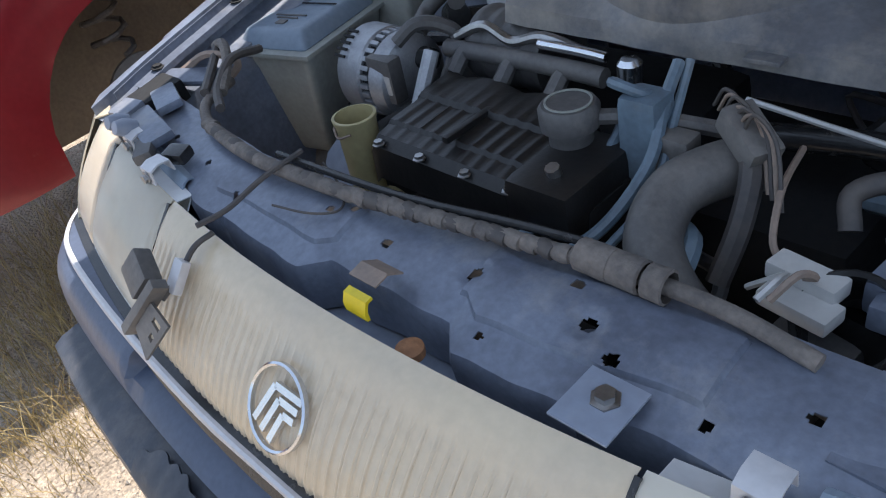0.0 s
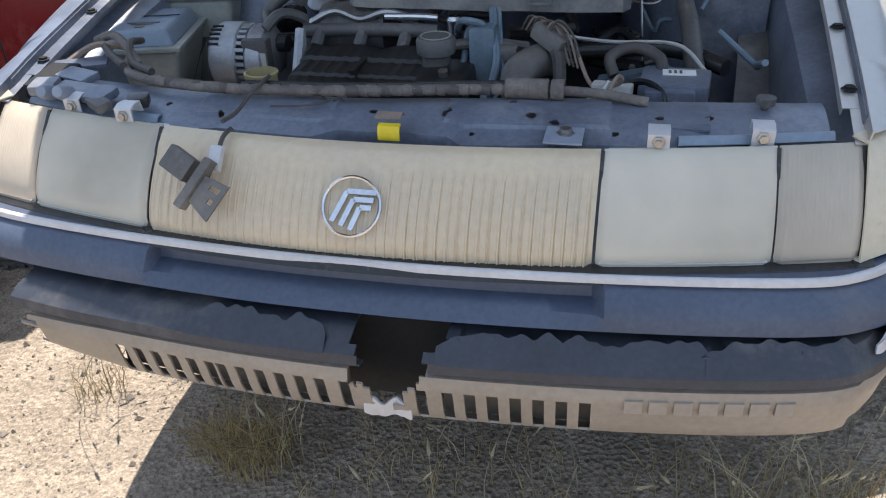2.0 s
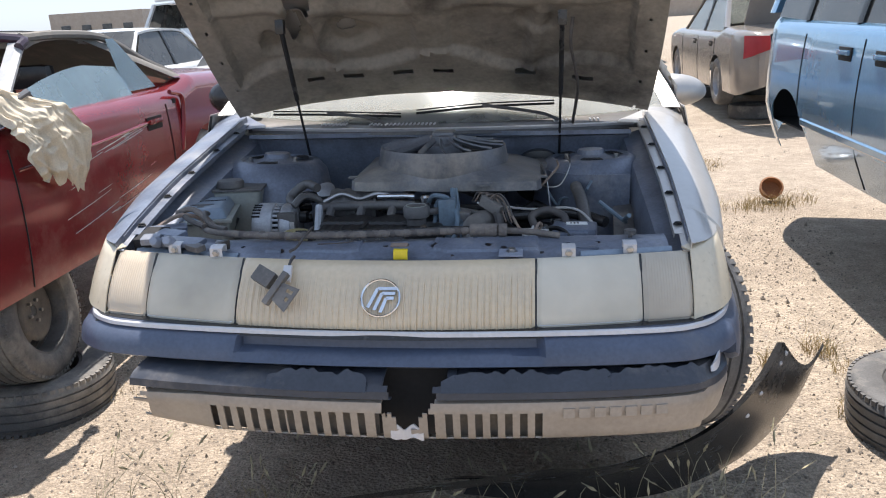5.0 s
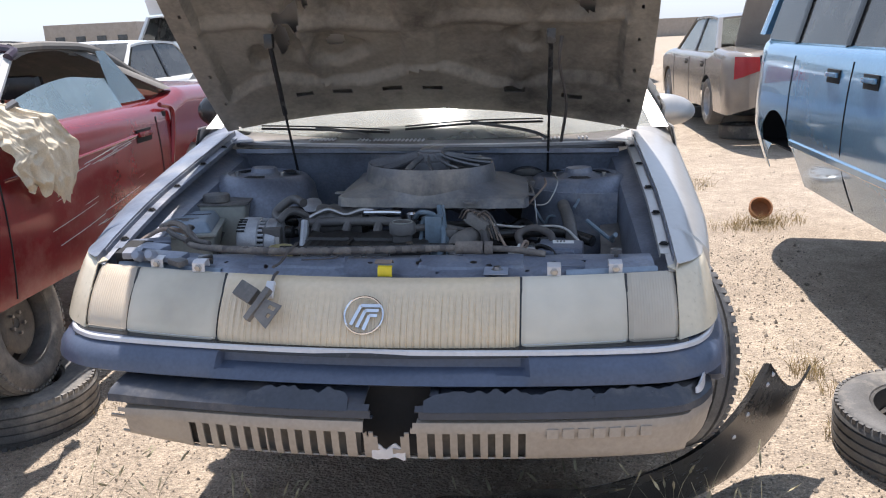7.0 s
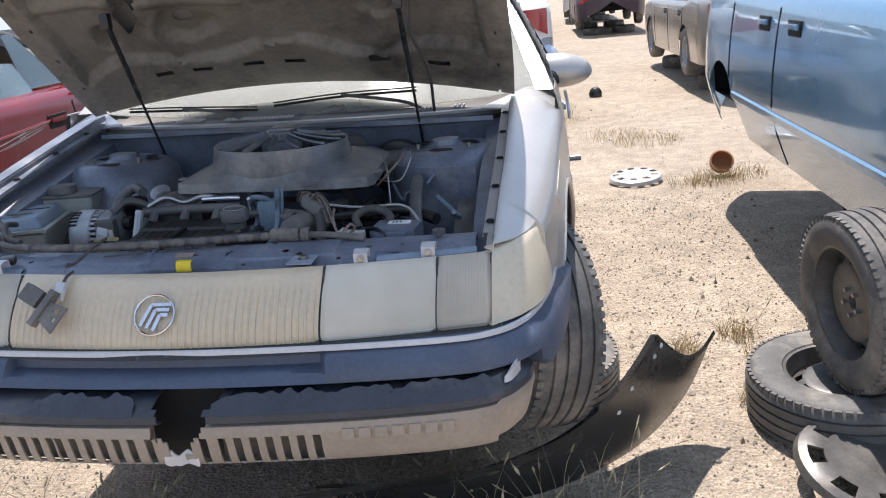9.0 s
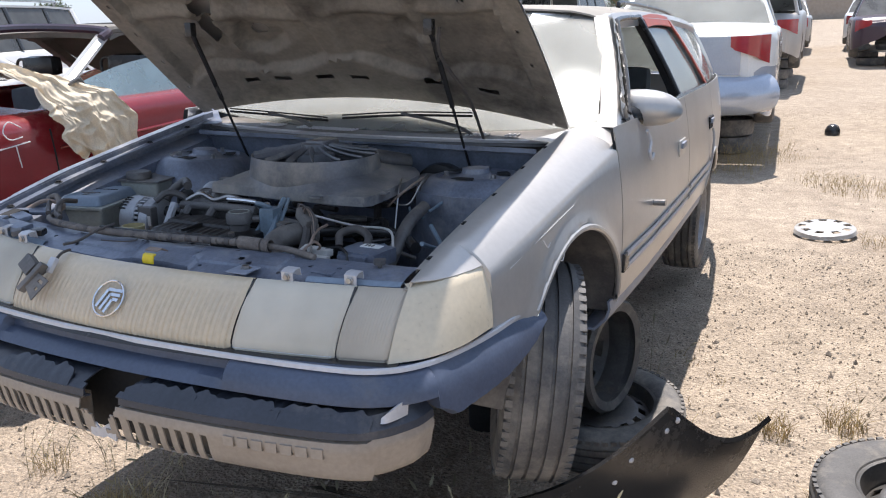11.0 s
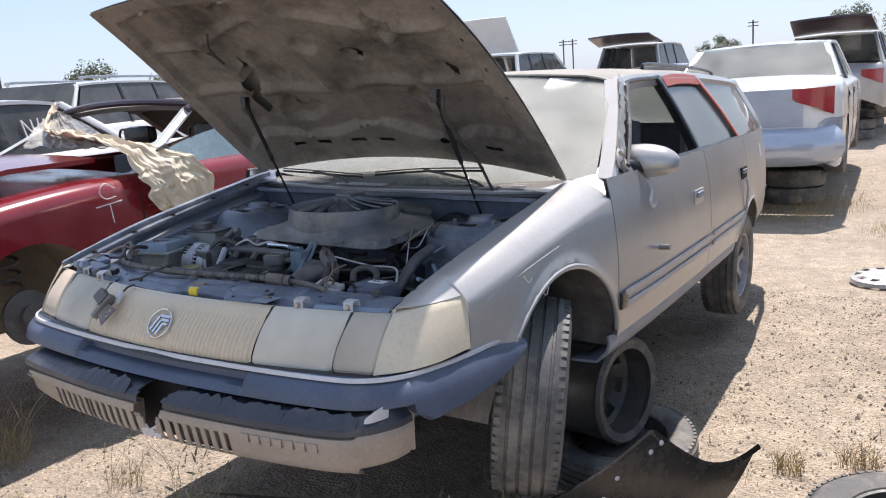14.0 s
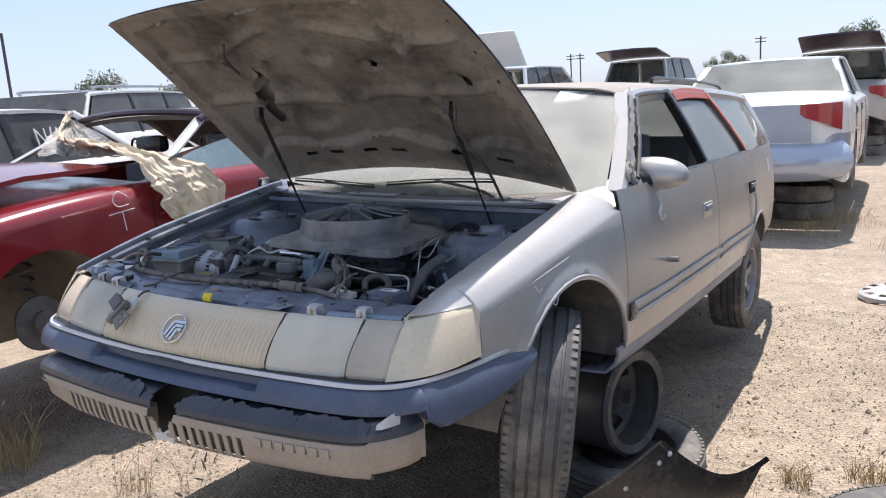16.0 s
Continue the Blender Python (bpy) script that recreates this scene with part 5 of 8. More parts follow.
    grid(b, [[(x, lamp_y(x, True) + d, z) for d, z in ((0.004, 0.985), (0.02, 0.99), (0.028, 0.94), (0.10, 0.93))] for x in spread(-0.74, 0.74, 40)], 0.003)
    part("lamp_shelf", b, M["primer"], wagon)
    for s in (-1, 1):
        # wing rail: wide channel outside the bay
        b = bmesh.new()
        rows = []
        for y in spread(0.16, 1.24, 20):
            t = hood_line(y)
            xi = lerp(((0.1, 0.745), (0.6, 0.742), (1.25, 0.745)), y)
            xo = lerp(((0.1, 0.782), (0.6, 0.800), (1.25, 0.808)), y)
            rows.append([(s * (xo - 0.001), y, t - 0.006), (s * (xo - 0.006), y, t - 0.06), (s * (xi + 0.01), y, t - 0.075), (s * (xi - 0.02), y, t - 0.08), (s * (xi - 0.03), y, t - 0.12), (s * (xi - 0.05), y, 0.62)])
        grid(b, rows, 0.003)
        part("inner_wing", b, M["bay"], wagon)
        b = bmesh.new()
        rows = []
        for y in spread(0.20, 1.20, 12):
            t = hood_line(y) - 0.020
            xo = lerp(((0.1, 0.782), (0.6, 0.800), (1.25, 0.808)), y)
            rows.append([(s * (xo - 0.002), y, t), (s * (xo - 0.032), y, t - 0.001), (s * (xo - 0.034), y, t - 0.012)])
        grid(b, rows, 0.002)
        # far flange darkened with the bay colour to match its wing's painted shade
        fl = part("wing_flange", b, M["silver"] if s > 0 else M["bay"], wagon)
        for y in (0.25, 0.45, 0.66, 0.90, 1.12):
            b = bmesh.new()
            bolt(b, (s * (lerp(((0.1, 0.782), (0.6, 0.800), (1.25, 0.808)), y) - 0.017), y, hood_line(y) - 0.02))
            part("flange_bolt", b, M["dark"], fl)
        # strut tower, faceted pressing
        b = bmesh.new()
        c = Matrix.Translation((s * 0.585, 0.985, 0))
        lathe(b, [(0.225, 0.70), (0.205, 1.00), (0.185, 1.11), (0.160, 1.140), (0.135, 1.146), (0.125, 1.138), (0.07, 1.140), (0.05, 1.152), (0.045, 1.168), (0.0, 1.170)], 40, c)
        for v in b.verts:
            if v.co.y < 0.95 and v.co.z < 1.1:
                v.co.y -= 0.03
            v.co.z += 0.02 * (abs(v.co.x) - 0.585) * 2
        tw = part("strut_tower", b, M["bay"], wagon, "blue-grey suspension strut tower")
        for k in range(3):
            a = k * 2.094 + 0.5
            b = bmesh.new()
            grid(b, [[c @ Vector((rr * math.cos(a + da), rr * math.sin(a + da), 1.1475)) for da in spread(-0.34, 0.34, 6)] for rr in (0.080, 0.118)], 0.002)
            part("tower_slot", b, M["dark"], tw)
            b = bmesh.new()
            bolt(b, c @ Vector((0.1 * math.cos(a + 1.05), 0.1 * math.sin(a + 1.05), 1.142)), 0.008, 0.016)
            part("tower_nut", b, M["steel"], tw)
    # tall plate by the right-hand tower
    b = bmesh.new()
    grid(b, [[(x, y, z) for x, y in ((0.43, 0.86), (0.455, 0.80), (0.52, 0.755), (0.62, 0.74), (0.70, 0.76))] for z in (0.72, 0.9, 1.06, 1.115)], 0.004)
    part("apron_plate", b, M["bay"], wagon)
    # firewall with ribs, cowl and its grilles
    b = bmesh.new()
    grid(b, [[(x, y + 0.02 * noise.noise(Vector((x * 4, z * 3, 0))), z) for x in spread(-0.745, 0.745, 50)] for y, z in ((1.24, 0.60), (1.24, 0.95), (1.23, 1.08), (1.19, 1.15), (1.185, 1.195), (1.14, 1.205), (1.14, 1.218))], 0.004)
    part("firewall", b, M["bay"], wagon, "blue-grey firewall")
    b = bmesh.new()
    rows = []
    for y, z in ((1.125, 1.212), (1.13, 1.230), (1.17, 1.240), (1.24, 1.250)):
        rows.append([(x, y + 0.13 * (x / 0.78) ** 2, z) for x in spread(-0.79, 0.79, 40)])
    grid(b, rows, 0.004)
    cowl = part("cowl_panel", b, M["dusty"], wagon, "dusty black cowl panel below the windscreen")
    b = bmesh.new()
    grid(b, [[(x, 1.124 + 0.13 * (x / 0.78) ** 2 + d, z) for d, z in ((0, 1.224), (-0.006, 1.234), (0.012, 1.237))] for x in spread(-0.77, 0.77, 40)], 0.003)
    part("cowl_seal", b, M["strip"], cowl)
    for x0, x1 in ((-0.46, -0.34), (-0.26, 0.02), (0.46, 0.54), (0.60, 0.66)):
        for k in range(int((x1 - x0) / 0.016)):
            x = x0 + 0.016 * k
            b = bmesh.new()
            box(b, (x, 1.175 + 0.13 * (x / 0.78) ** 2, 1.2475), (0.006, 0.06, 0.005), 0.001, Matrix())
            part("cowl_louvre", b, M["strip"], cowl)
    # wipers
    for pts, arm in (([(-0.68, 1.27, 1.285), (-0.44, 1.22, 1.285), (-0.14, 1.20, 1.275)], [(-0.20, 1.17, 1.250), (-0.26, 1.18, 1.275), (-0.44, 1.22, 1.292)]),
                     ([(-0.08, 1.215, 1.285), (0.18, 1.225, 1.305), (0.46, 1.25, 1.310)], [(0.48, 1.20, 1.250), (0.40, 1.205, 1.28), (0.18, 1.222, 1.312)])):
        b = bmesh.new()
        tube(b, arm, 0.007, 6, 4)
        w = part("wiper_arm", b, M["dusty"], wagon, "dusty wiper arm")
        b = bmesh.new()
        tube(b, pts, 0.005, 6, 5)
        tube(b, [(p[0], p[1], p[2] + 0.012) for p in pts], 0.003, 6, 5)
        part("wiper_blade", b, M["black"], w)
    # floor of the bay and engine mass, near-black to paint in deep shade
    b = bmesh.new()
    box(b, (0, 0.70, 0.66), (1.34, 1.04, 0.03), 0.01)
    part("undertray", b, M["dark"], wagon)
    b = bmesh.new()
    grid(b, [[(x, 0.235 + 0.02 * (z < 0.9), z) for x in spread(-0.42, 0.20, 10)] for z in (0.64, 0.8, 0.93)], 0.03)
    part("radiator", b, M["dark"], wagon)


def engine():
    # block takes the void colour: the bay's dark depth is painted on
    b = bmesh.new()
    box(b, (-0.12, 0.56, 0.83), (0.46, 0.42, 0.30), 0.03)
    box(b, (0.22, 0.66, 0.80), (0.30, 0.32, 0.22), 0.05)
    part("engine_block", b, M["dark"], wagon, "near-black engine block")
    # valve cover: ribbed lid with scalloped rear flange
    b = bmesh.new()
    rows = []
    for y, z in ((0.318, 0.93), (0.322, 0.985), (0.335, 1.000), (0.36, 1.004), (0.365, 1.010), (0.43, 1.014), (0.435, 1.022), (0.485, 1.026), (0.505, 1.020), (0.515, 0.98)):
        row = []
        for x in spread(-0.285, 0.012, 61):
            d = 0.0
            if 0.335 < y < 0.44:
                d = 0.002 * ((x * 38) % 1 < 0.35)
            if y > 0.5:
                d += 0.01 * abs(math.sin(x * 26))
            e = min(x + 0.285, 0.012 - x)
            row.append((x, y + 0.10 * x * -0.2, z + d - 0.012 * max(0, 1 - e / 0.01)))
        rows.append(row)
    grid(b, rows, 0.004)
    vc = part("valve_cover", b, M["valve"], wagon, "grimy black ribbed valve cover", 25)
    b = bmesh.new()
    box(b, (-0.135, 0.40, 1.019), (0.012, 0.10, 0.010), 0.003)
    part("cover_rib", b, M["valve"], vc)
    for x in (-0.26, -0.17, -0.08, 0.0):
        b = bmesh.new()
        bolt(b, (x, 0.326, 0.992), 0.007, 0.007)
        part("cover_bolt", b, M["steel"], vc)
    b = bmesh.new()
    box(b, (0.050, 0.395, 0.975), (0.105, 0.16, 0.085), 0.02)
    part("filler_boss", b, M["valve"], vc)
    b = bmesh.new()
    lathe(b, [(0.030, 1.01), (0.030, 1.035), (0.040, 1.040), (0.041, 1.066), (0.036, 1.073), (0.0, 1.074)], 28, Matrix.Translation((0.022, 0.435, 0)))
    cap = part("oil_cap", b, M["dusty"], vc, "dusty black oil filler cap with a pale ring")
    b = bmesh.new()
    for r in (0.029, ):
        lathe(b, [(r, 1.0735), (r + 0.0028, 1.0735), (r + 0.0028, 1.0755), (r, 1.0755)], 28, Matrix.Translation((0.022, 0.435, 0)), closed=True)
    part("cap_ring", b, M["tank"], cap, "pale worn marks on the cap")
    b = bmesh.new()
    tube(b, [(0.055, 0.36, 1.0), (0.055, 0.352, 1.03)], 0.010, 8, 2)
    part("vent_stub", b, M["steel"], vc)
    b = bmesh.new()
    tube(b, [(0.05, 0.45, 1.05), (0.09, 0.47, 1.05), (0.14, 0.49, 1.045), (0.20, 0.52, 1.03)], 0.011, 8, 5)
    part("breather_hose", b, M["dusty"], vc)
    # fuel rail and chromed pipe
    b = bmesh.new()
    tube(b, [(-0.31, 0.545, 1.045), (-0.20, 0.545, 1.05), (-0.06, 0.545, 1.052), (0.0, 0.545, 1.05)], 0.015, 10, 4)
    for x in (-0.27, -0.17, -0.07):
        tube(b, [(x, 0.545, 1.05), (x - 0.004, 0.515, 1.02)], 0.014, 8, 2)
    rail = part("fuel_rail", b, M["dusty"], wagon, "dusty fuel rail with injectors")
    b = bmesh.new()
    tube(b, [(-0.12, 0.555, 1.078), (-0.04, 0.552, 1.080), (0.0, 0.552, 1.078)], 0.008, 10, 3)
    lathe(b, [(0.018, 1.04), (0.018, 1.075), (0.012, 1.082), (0.0, 1.082)], 18, Matrix.Translation((0.035, 0.555, 0)))
    part("bright_pipe", b, M["chrome"], rail)
    b = bmesh.new()
    tube(b, [(-0.30, 0.56, 1.06), (-0.24, 0.565, 1.085), (-0.18, 0.56, 1.07), (-0.12, 0.565, 1.085), (-0.05, 0.57, 1.07)], 0.008, 8, 6)
    part("foil_wire", b, M["steel"], rail, "silver sleeved wire")
    # ribbed intake duct at the shroud's corner
    b = bmesh.new()
    prof = []
    for k in range(9):
        prof += [(0.060 + 0.004 * (k % 2), 0.018 * k), (0.064 - 0.004 * (k % 2), 0.018 * k + 0.012)]
    lathe(b, prof, 30, Matrix.Translation((-0.285, 0.615, 1.03)) @ Matrix.Rotation(radians(90), 4, 'Y'))
    part("intake_duct", b, M["dusty"], wagon, "dusty ribbed intake duct")
    b = bmesh.new()
    lathe(b, [(0.022, 0), (0.032, 0.004), (0.034, 0.02), (0.02, 0.026), (0.0, 0.026)], 20, Matrix.Translation((-0.335, 0.73, 1.055)) @ Matrix.Rotation(radians(35), 4, 'X'))
    part("sensor_cap", b, M["alloy"], wagon)
    # alternator
    root = part_alternator()
    # filler neck of a cooling tank
    b = bmesh.new()
    c = Matrix.Translation((-0.333, 0.345, 0))
    lathe(b, [(0.0325, 0.84), (0.0325, 0.99), (0.0335, 1.006), (0.036, 1.010), (0.036, 1.016), (0.0315, 1.017), (0.0305, 1.0), (0.030, 0.93), (0.0, 0.92)], 32, c)
    neck = part("filler_neck", b, M["amber"], wagon, "aged yellow-brown open filler neck")
    b = bmesh.new()
    lathe(b, [(0.033, 0.80), (0.055, 0.82), (0.052, 0.86), (0.033, 0.885)], 24, c)
    bmesh.ops.create_uvsphere(b, u_segments=16, v_segments=10, radius=0.045, matrix=Matrix.Translation((-0.28, 0.35, 0.85)))
    part("neck_base", b, M["amber"], neck)
    b = bmesh.new()
    tube(b, [(-0.357, 0.318, 1.0), (-0.335, 0.307, 0.993), (-0.312, 0.315, 1.0)], 0.0022, 6, 4)
    part("neck_clip", b, M["copper"], neck)
    # belts beside the alternator
    b = bmesh.new()
    tube(b, [(-0.30, 0.50, 1.06), (-0.295, 0.44, 0.98), (-0.30, 0.38, 0.88), (-0.31, 0.36, 0.80)], 0.013, 8, 5)
    part("bracket_arm", b, M["alloy"], wagon)
    b = bmesh.new()
    grid(b, [[(-0.47 + 0.03 * v, y, z) for v in (0, 1, 2, 3)] for y, z in ((0.42, 0.93), (0.36, 0.90), (0.30, 0.80))], 0.012)
    part("side_bracket", b, M["primer"], wagon)


def part_alternator():
    m = Matrix.Translation((-0.52, 0.525, 0.985)) @ Matrix.Rotation(radians(90), 4, 'Y')
    b = bmesh.new()
    lathe(b, [(0.0, 0.0), (0.055, 0.0), (0.072, 0.006), (0.080, 0.018), (0.080, 0.070), (0.076, 0.074), (0.0, 0.074)], 44, m)
    alt = part("alternator", b, M["alloy"], wagon, "pale cast-aluminium alternator with cooling slots")
    b = bmesh.new()
    lathe(b, [(0.0, 0.074), (0.070, 0.074), (0.070, 0.094), (0.0, 0.094)], 44, m)
    part("winding_core", b, M["dark"], alt)
    b = bmesh.new()
    lathe(b, [(0.0, 0.094), (0.074, 0.094), (0.078, 0.100), (0.074, 0.130), (0.05, 0.142), (0.0, 0.142)], 44, m)
    part("rear_housing", b, M["alloy"], alt)
    n = 30
    for k in range(n):
        a = 2 * math.pi * k / n
        b = bmesh.new()
        box(b, (0.0735, 0, 0.084), (0.008, 0.008, 0.020), 0.001, m @ Matrix.Rotation(a, 4, 'Z'))
        part("housing_fin", b, M["alloy"], alt)
    for k in range(5):
        b = bmesh.new()
        box(b, (0.0805, 0, 0.020), (0.004, 0.005, 0.026), 0, m @ Matrix.Rotation(radians(196 + 9 * k), 4, 'Z'))
        part("front_slot", b, M["dark"], alt)
    b = bmesh.new()
    lathe(b, [(0.0, 0.142), (0.020, 0.142), (0.020, 0.165), (0.0, 0.165)], 16, m @ Matrix.Translation((-0.03, 0.02, 0)))
    part("terminal", b, M["black"], alt)
    b = bmesh.new()
    box(b, (-0.392, 0.465, 1.0), (0.035, 0.012, 0.035), 0.003)
    part("plug", b, M["hubcap"], alt, "white plug")
    b = bmesh.new()
    box(b, (-0.40, 0.475, 1.005), (0.06, 0.03, 0.08), 0.006)
    part("regulator", b, M["dusty"], alt)
    b = bmesh.new()
    tube(b, [(-0.385, 0.50, 1.06), (-0.36, 0.53, 1.085), (-0.33, 0.56, 1.075), (-0.31, 0.57, 1.05), (-0.30, 0.52, 1.0)], 0.012, 8, 6)
    part("battery_cable", b, M["dusty"], alt)
    return alt


def tanks():
    # front tank with a blue-grey lid
    def taper(bm, top, bottom, z1, z0, bev=0.014):
        (x0, y0, x1, y1), (a0, b0, a1, b1) = top, bottom
        vs = [bm.verts.new(p) for p in ((a0, b0, z0), (a1, b0, z0), (a1, b1, z0), (a0, b1, z0), (x0, y0, z1), (x1, y0, z1), (x1, y1, z1), (x0, y1, z1))]
        for f in ((3, 2, 1, 0), (4, 5, 6, 7), (0, 1, 5, 4), (1, 2, 6, 5), (2, 3, 7, 6), (3, 0, 4, 7)):
            bm.faces.new([vs[k] for k in f])
        es = list({e for v in vs for e in v.link_edges})
        bmesh.ops.bevel(bm, geom=es, offset=bev, segments=3, affect='EDGES', profile=0.6)
    skew = Matrix.Translation((-0.70, 0.54, 0)) @ Matrix.Rotation(radians(14), 4, 'Z')
    b = bmesh.new()
    taper(b, (-0.095, -0.125, 0.095, 0.125), (-0.06, -0.09, 0.05, 0.08), 1.010, 0.78, 0.016)
    bmesh.ops.transform(b, matrix=skew, verts=b.verts)
    t = part("washer_tank", b, M["tank"], wagon, "grey translucent tank with a blue-grey lid")
    b = bmesh.new()
    box(b, (0, 0, 1.012), (0.205, 0.265, 0.010), 0.004, skew)
    part("tank_rim", b, M["tank"], t)
    b = bmesh.new()
    taper(b, (-0.070, -0.095, 0.070, 0.105), (-0.088, -0.118, 0.088, 0.122), 1.050, 1.014, 0.012)
    bmesh.ops.transform(b, matrix=skew, verts=b.verts)
    lid = part("tank_lid", b, M["lid"], t, "blue-grey plastic tank lid with moulded marks")
    b = bmesh.new()
    for k, w in enumerate((0.075, 0.05)):
        box(b, (0.0, -0.035 - 0.012 * k, 1.0515), (w, 0.004, 0.002), 0, skew)
    box(b, (0.0, -0.066, 1.0515), (0.02, 0.016, 0.002), 0, skew)
    part("lid_mark", b, M["dusty"], lid, "moulded mark")
    b = bmesh.new()
    box(b, (0.0, 0.02, 1.0525), (0.139, 0.003, 0.002), 0, skew)
    part("lid_seam", b, M["black"], lid)
    # rear overflow tank with a round cap
    skew2 = Matrix.Translation((-0.685, 0.745, 0)) @ Matrix.Rotation(radians(10), 4, 'Z')
    b = bmesh.new()
    taper(b, (-0.115, -0.075, 0.115, 0.085), (-0.09, -0.05, 0.08, 0.06), 1.062, 0.80, 0.014)
    bmesh.ops.transform(b, matrix=skew2, verts=b.verts)
    t = part("overflow_tank", b, M["tank"], wagon, "grimy translucent coolant overflow tank with a round cap")
    b = bmesh.new()
    box(b, (0.0, 0.003, 1.064), (0.245, 0.172, 0.008), 0.003, skew2)
    part("tank_top", b, M["dusty"], t)
    b = bmesh.new()
    lathe(b, [(0.034, 1.066), (0.046, 1.070), (0.046, 1.088), (0.042, 1.094), (0.02, 1.096), (0.0, 1.096)], 28, Matrix.Translation((-0.672, 0.715, 0)))
    part("tank_cap", b, M["dusty"], t, "dusty round tank cap")


def fan_shroud():
    """Electric fan assembly laid loose on top of the engine."""
    root = thing("fan_shroud", "dusty black radiator fan shroud lying on the engine", "fan shroud", WAGON @ Matrix.Translation((0.05, 0.09, 0.012)))
    C = Vector((0.020, 0.705, 0))
    R = 0.214
    # plate with a round opening, dished towards the ring
    n = 72
    def edge(a):
        """Outline of the plate, seen from above."""
        c, s = math.cos(a), math.sin(a)
        hx = 0.335 if c > 0 else 0.285
        hy = 0.225 if s < 0 else 0.27
        k = min(hx / max(1e-6, abs(c)), hy / max(1e-6, abs(s)))
        if c > 0 and s > 0:
            k = min(k, 0.36)
        return k
    rows = []
    for f in (0.0, 0.12, 0.4, 0.75, 0.97, 1.0):
        row = []
        for k in range(n):
            a = 2 * math.pi * k / n
            r = R + (edge(a) - R) * f
            p = C + Vector((r * math.cos(a), r * math.sin(a), 0))
            z = 1.156 - 0.036 * f ** 0.8 + 0.03 * (p.y - 0.70) + 0.004 * noise.noise(p * 14)
            if f == 1.0:
                z -= 0.028
            row.append((p.x, p.y, z))
        rows.append(row)
    b = bmesh.new()
    grid(b, rows, 0.003, close=True)
    part("shroud_plate", b, M["shroud"], root, "dusty black shroud plate")
    b = bmesh.new()
    lathe(b, [(R + 0.006, 1.12), (R - 0.006, 1.201), (R, 1.204), (R + 0.012, 1.14)], 72, Matrix.Translation(C), closed=True)
    part("fan_ring", b, M["shroud"], root)
    for k in range(15):
        a = 2 * math.pi * k / 15 + 0.1
        b = bmesh.new()
        rows = []
        for t in spread(0, 1, 5):
            r = 0.055 + (R - 0.058) * t
            aa = a + 0.16 * t
            tn = Vector((-math.sin(aa), math.cos(aa), 0))
            p = C + Vector((r * math.cos(aa), r * math.sin(aa), 1.204 + 0.026 * (1 - t) ** 1.5))
            rows.append([p - tn * 0.004 + Vector((0, 0, 0.006)), p + tn * 0.006 + Vector((0, 0, -0.006)), p + tn * 0.006 + Vector((0, 0, -0.012)), p - tn * 0.006 + Vector((0, 0, 0.0))])
        grid(b, rows, 0, close=True)
        part("shroud_spoke", b, M["shroud"], root)
    b = bmesh.new()
    lathe(b, [(0.062, 1.165), (0.066, 1.19), (0.064, 1.205), (0.05, 1.212), (0.045, 1.235), (0.0, 1.238)], 30, Matrix.Translation(C))
    box(b, (0.02, 0.75, 1.228), (0.075, 0.10, 0.035), 0.008)
    part("fan_motor", b, M["shroud"], root)
    for k in range(7):
        a = 2 * math.pi * k / 7
        b = bmesh.new()
        rows = [[C + Vector((r * math.cos(a + da), r * math.sin(a + da), 1.150 + 0.05 * (da - 0.2))) for da in (0, 0.2, 0.4)] for r in (0.06, 0.12, 0.20)]
        grid(b, rows, 0.003)
        part("fan_blade", b, M["black"], root)
    for p in ((0.352, 0.57, 1.115), (-0.265, 0.58, 1.115), (0.20, 0.97, 1.12), (0.17, 0.475, 1.105)):
        b = bmesh.new()
        box(b, p, (0.045, 0.03, 0.006), 0.002)
        part("mounting_tab", b, M["shroud"], root)


def plumbing():
    def pipe(name, pts, r, mat, label="", seg=10, n=6, parent=None):
        b = bmesh.new()
        tube(b, pts, r, seg, n)
        return part(name, b, M[mat], parent or wagon, label)
    # loom along the back of the support
    loom = pipe("wiring_loom", [(-0.60, 0.296, 1.03), (-0.55, 0.216, 1.035), (-0.45, 0.171, 1.036), (-0.30, 0.151, 1.036), (-0.10, 0.161, 1.037), (0.10, 0.191, 1.038), (0.25, 0.211, 1.036), (0.36, 0.216, 1.032), (0.45, 0.209, 1.022)], 0.0088, "loom", "wiring loom wrapped in dusty tape", 10, 8)
    for k in range(34):
        t = k / 33
        x = -0.47 + 0.66 * t
        y = lerp(((-0.6, 0.216), (-0.45, 0.171), (-0.30, 0.151), (-0.10, 0.161), (0.10, 0.191), (0.25, 0.211)), x)
        b = bmesh.new()
        w = 0.009 + 0.006 * random.random()
        lathe(b, [(0.0093, -w), (0.0104 + 0.001 * random.random(), 0), (0.0093, w)], 10, Matrix.Translation((x, y, 1.037)) @ Matrix.Rotation(radians(90 + random.uniform(-8, 8)), 4, 'Y') @ Matrix.Rotation(radians(random.uniform(-9, 9)), 4, 'X'))
        part("tape_wrap", b, M["loom" if k % 3 < 2 else "wire"], loom)
    for x, w in ((0.225, 0.022), (0.262, 0.018), (0.295, 0.012)):
        b = bmesh.new()
        lathe(b, [(0.016, -w), (0.0185, -w * 0.9), (0.019, w * 0.9), (0.016, w)], 12, Matrix.Translation((x, 0.212, 1.037)) @ Matrix.Rotation(radians(90), 4, 'Y'), closed=True)
        part("clamp_sleeve", b, M["loom"], loom, "pale paper sleeve")
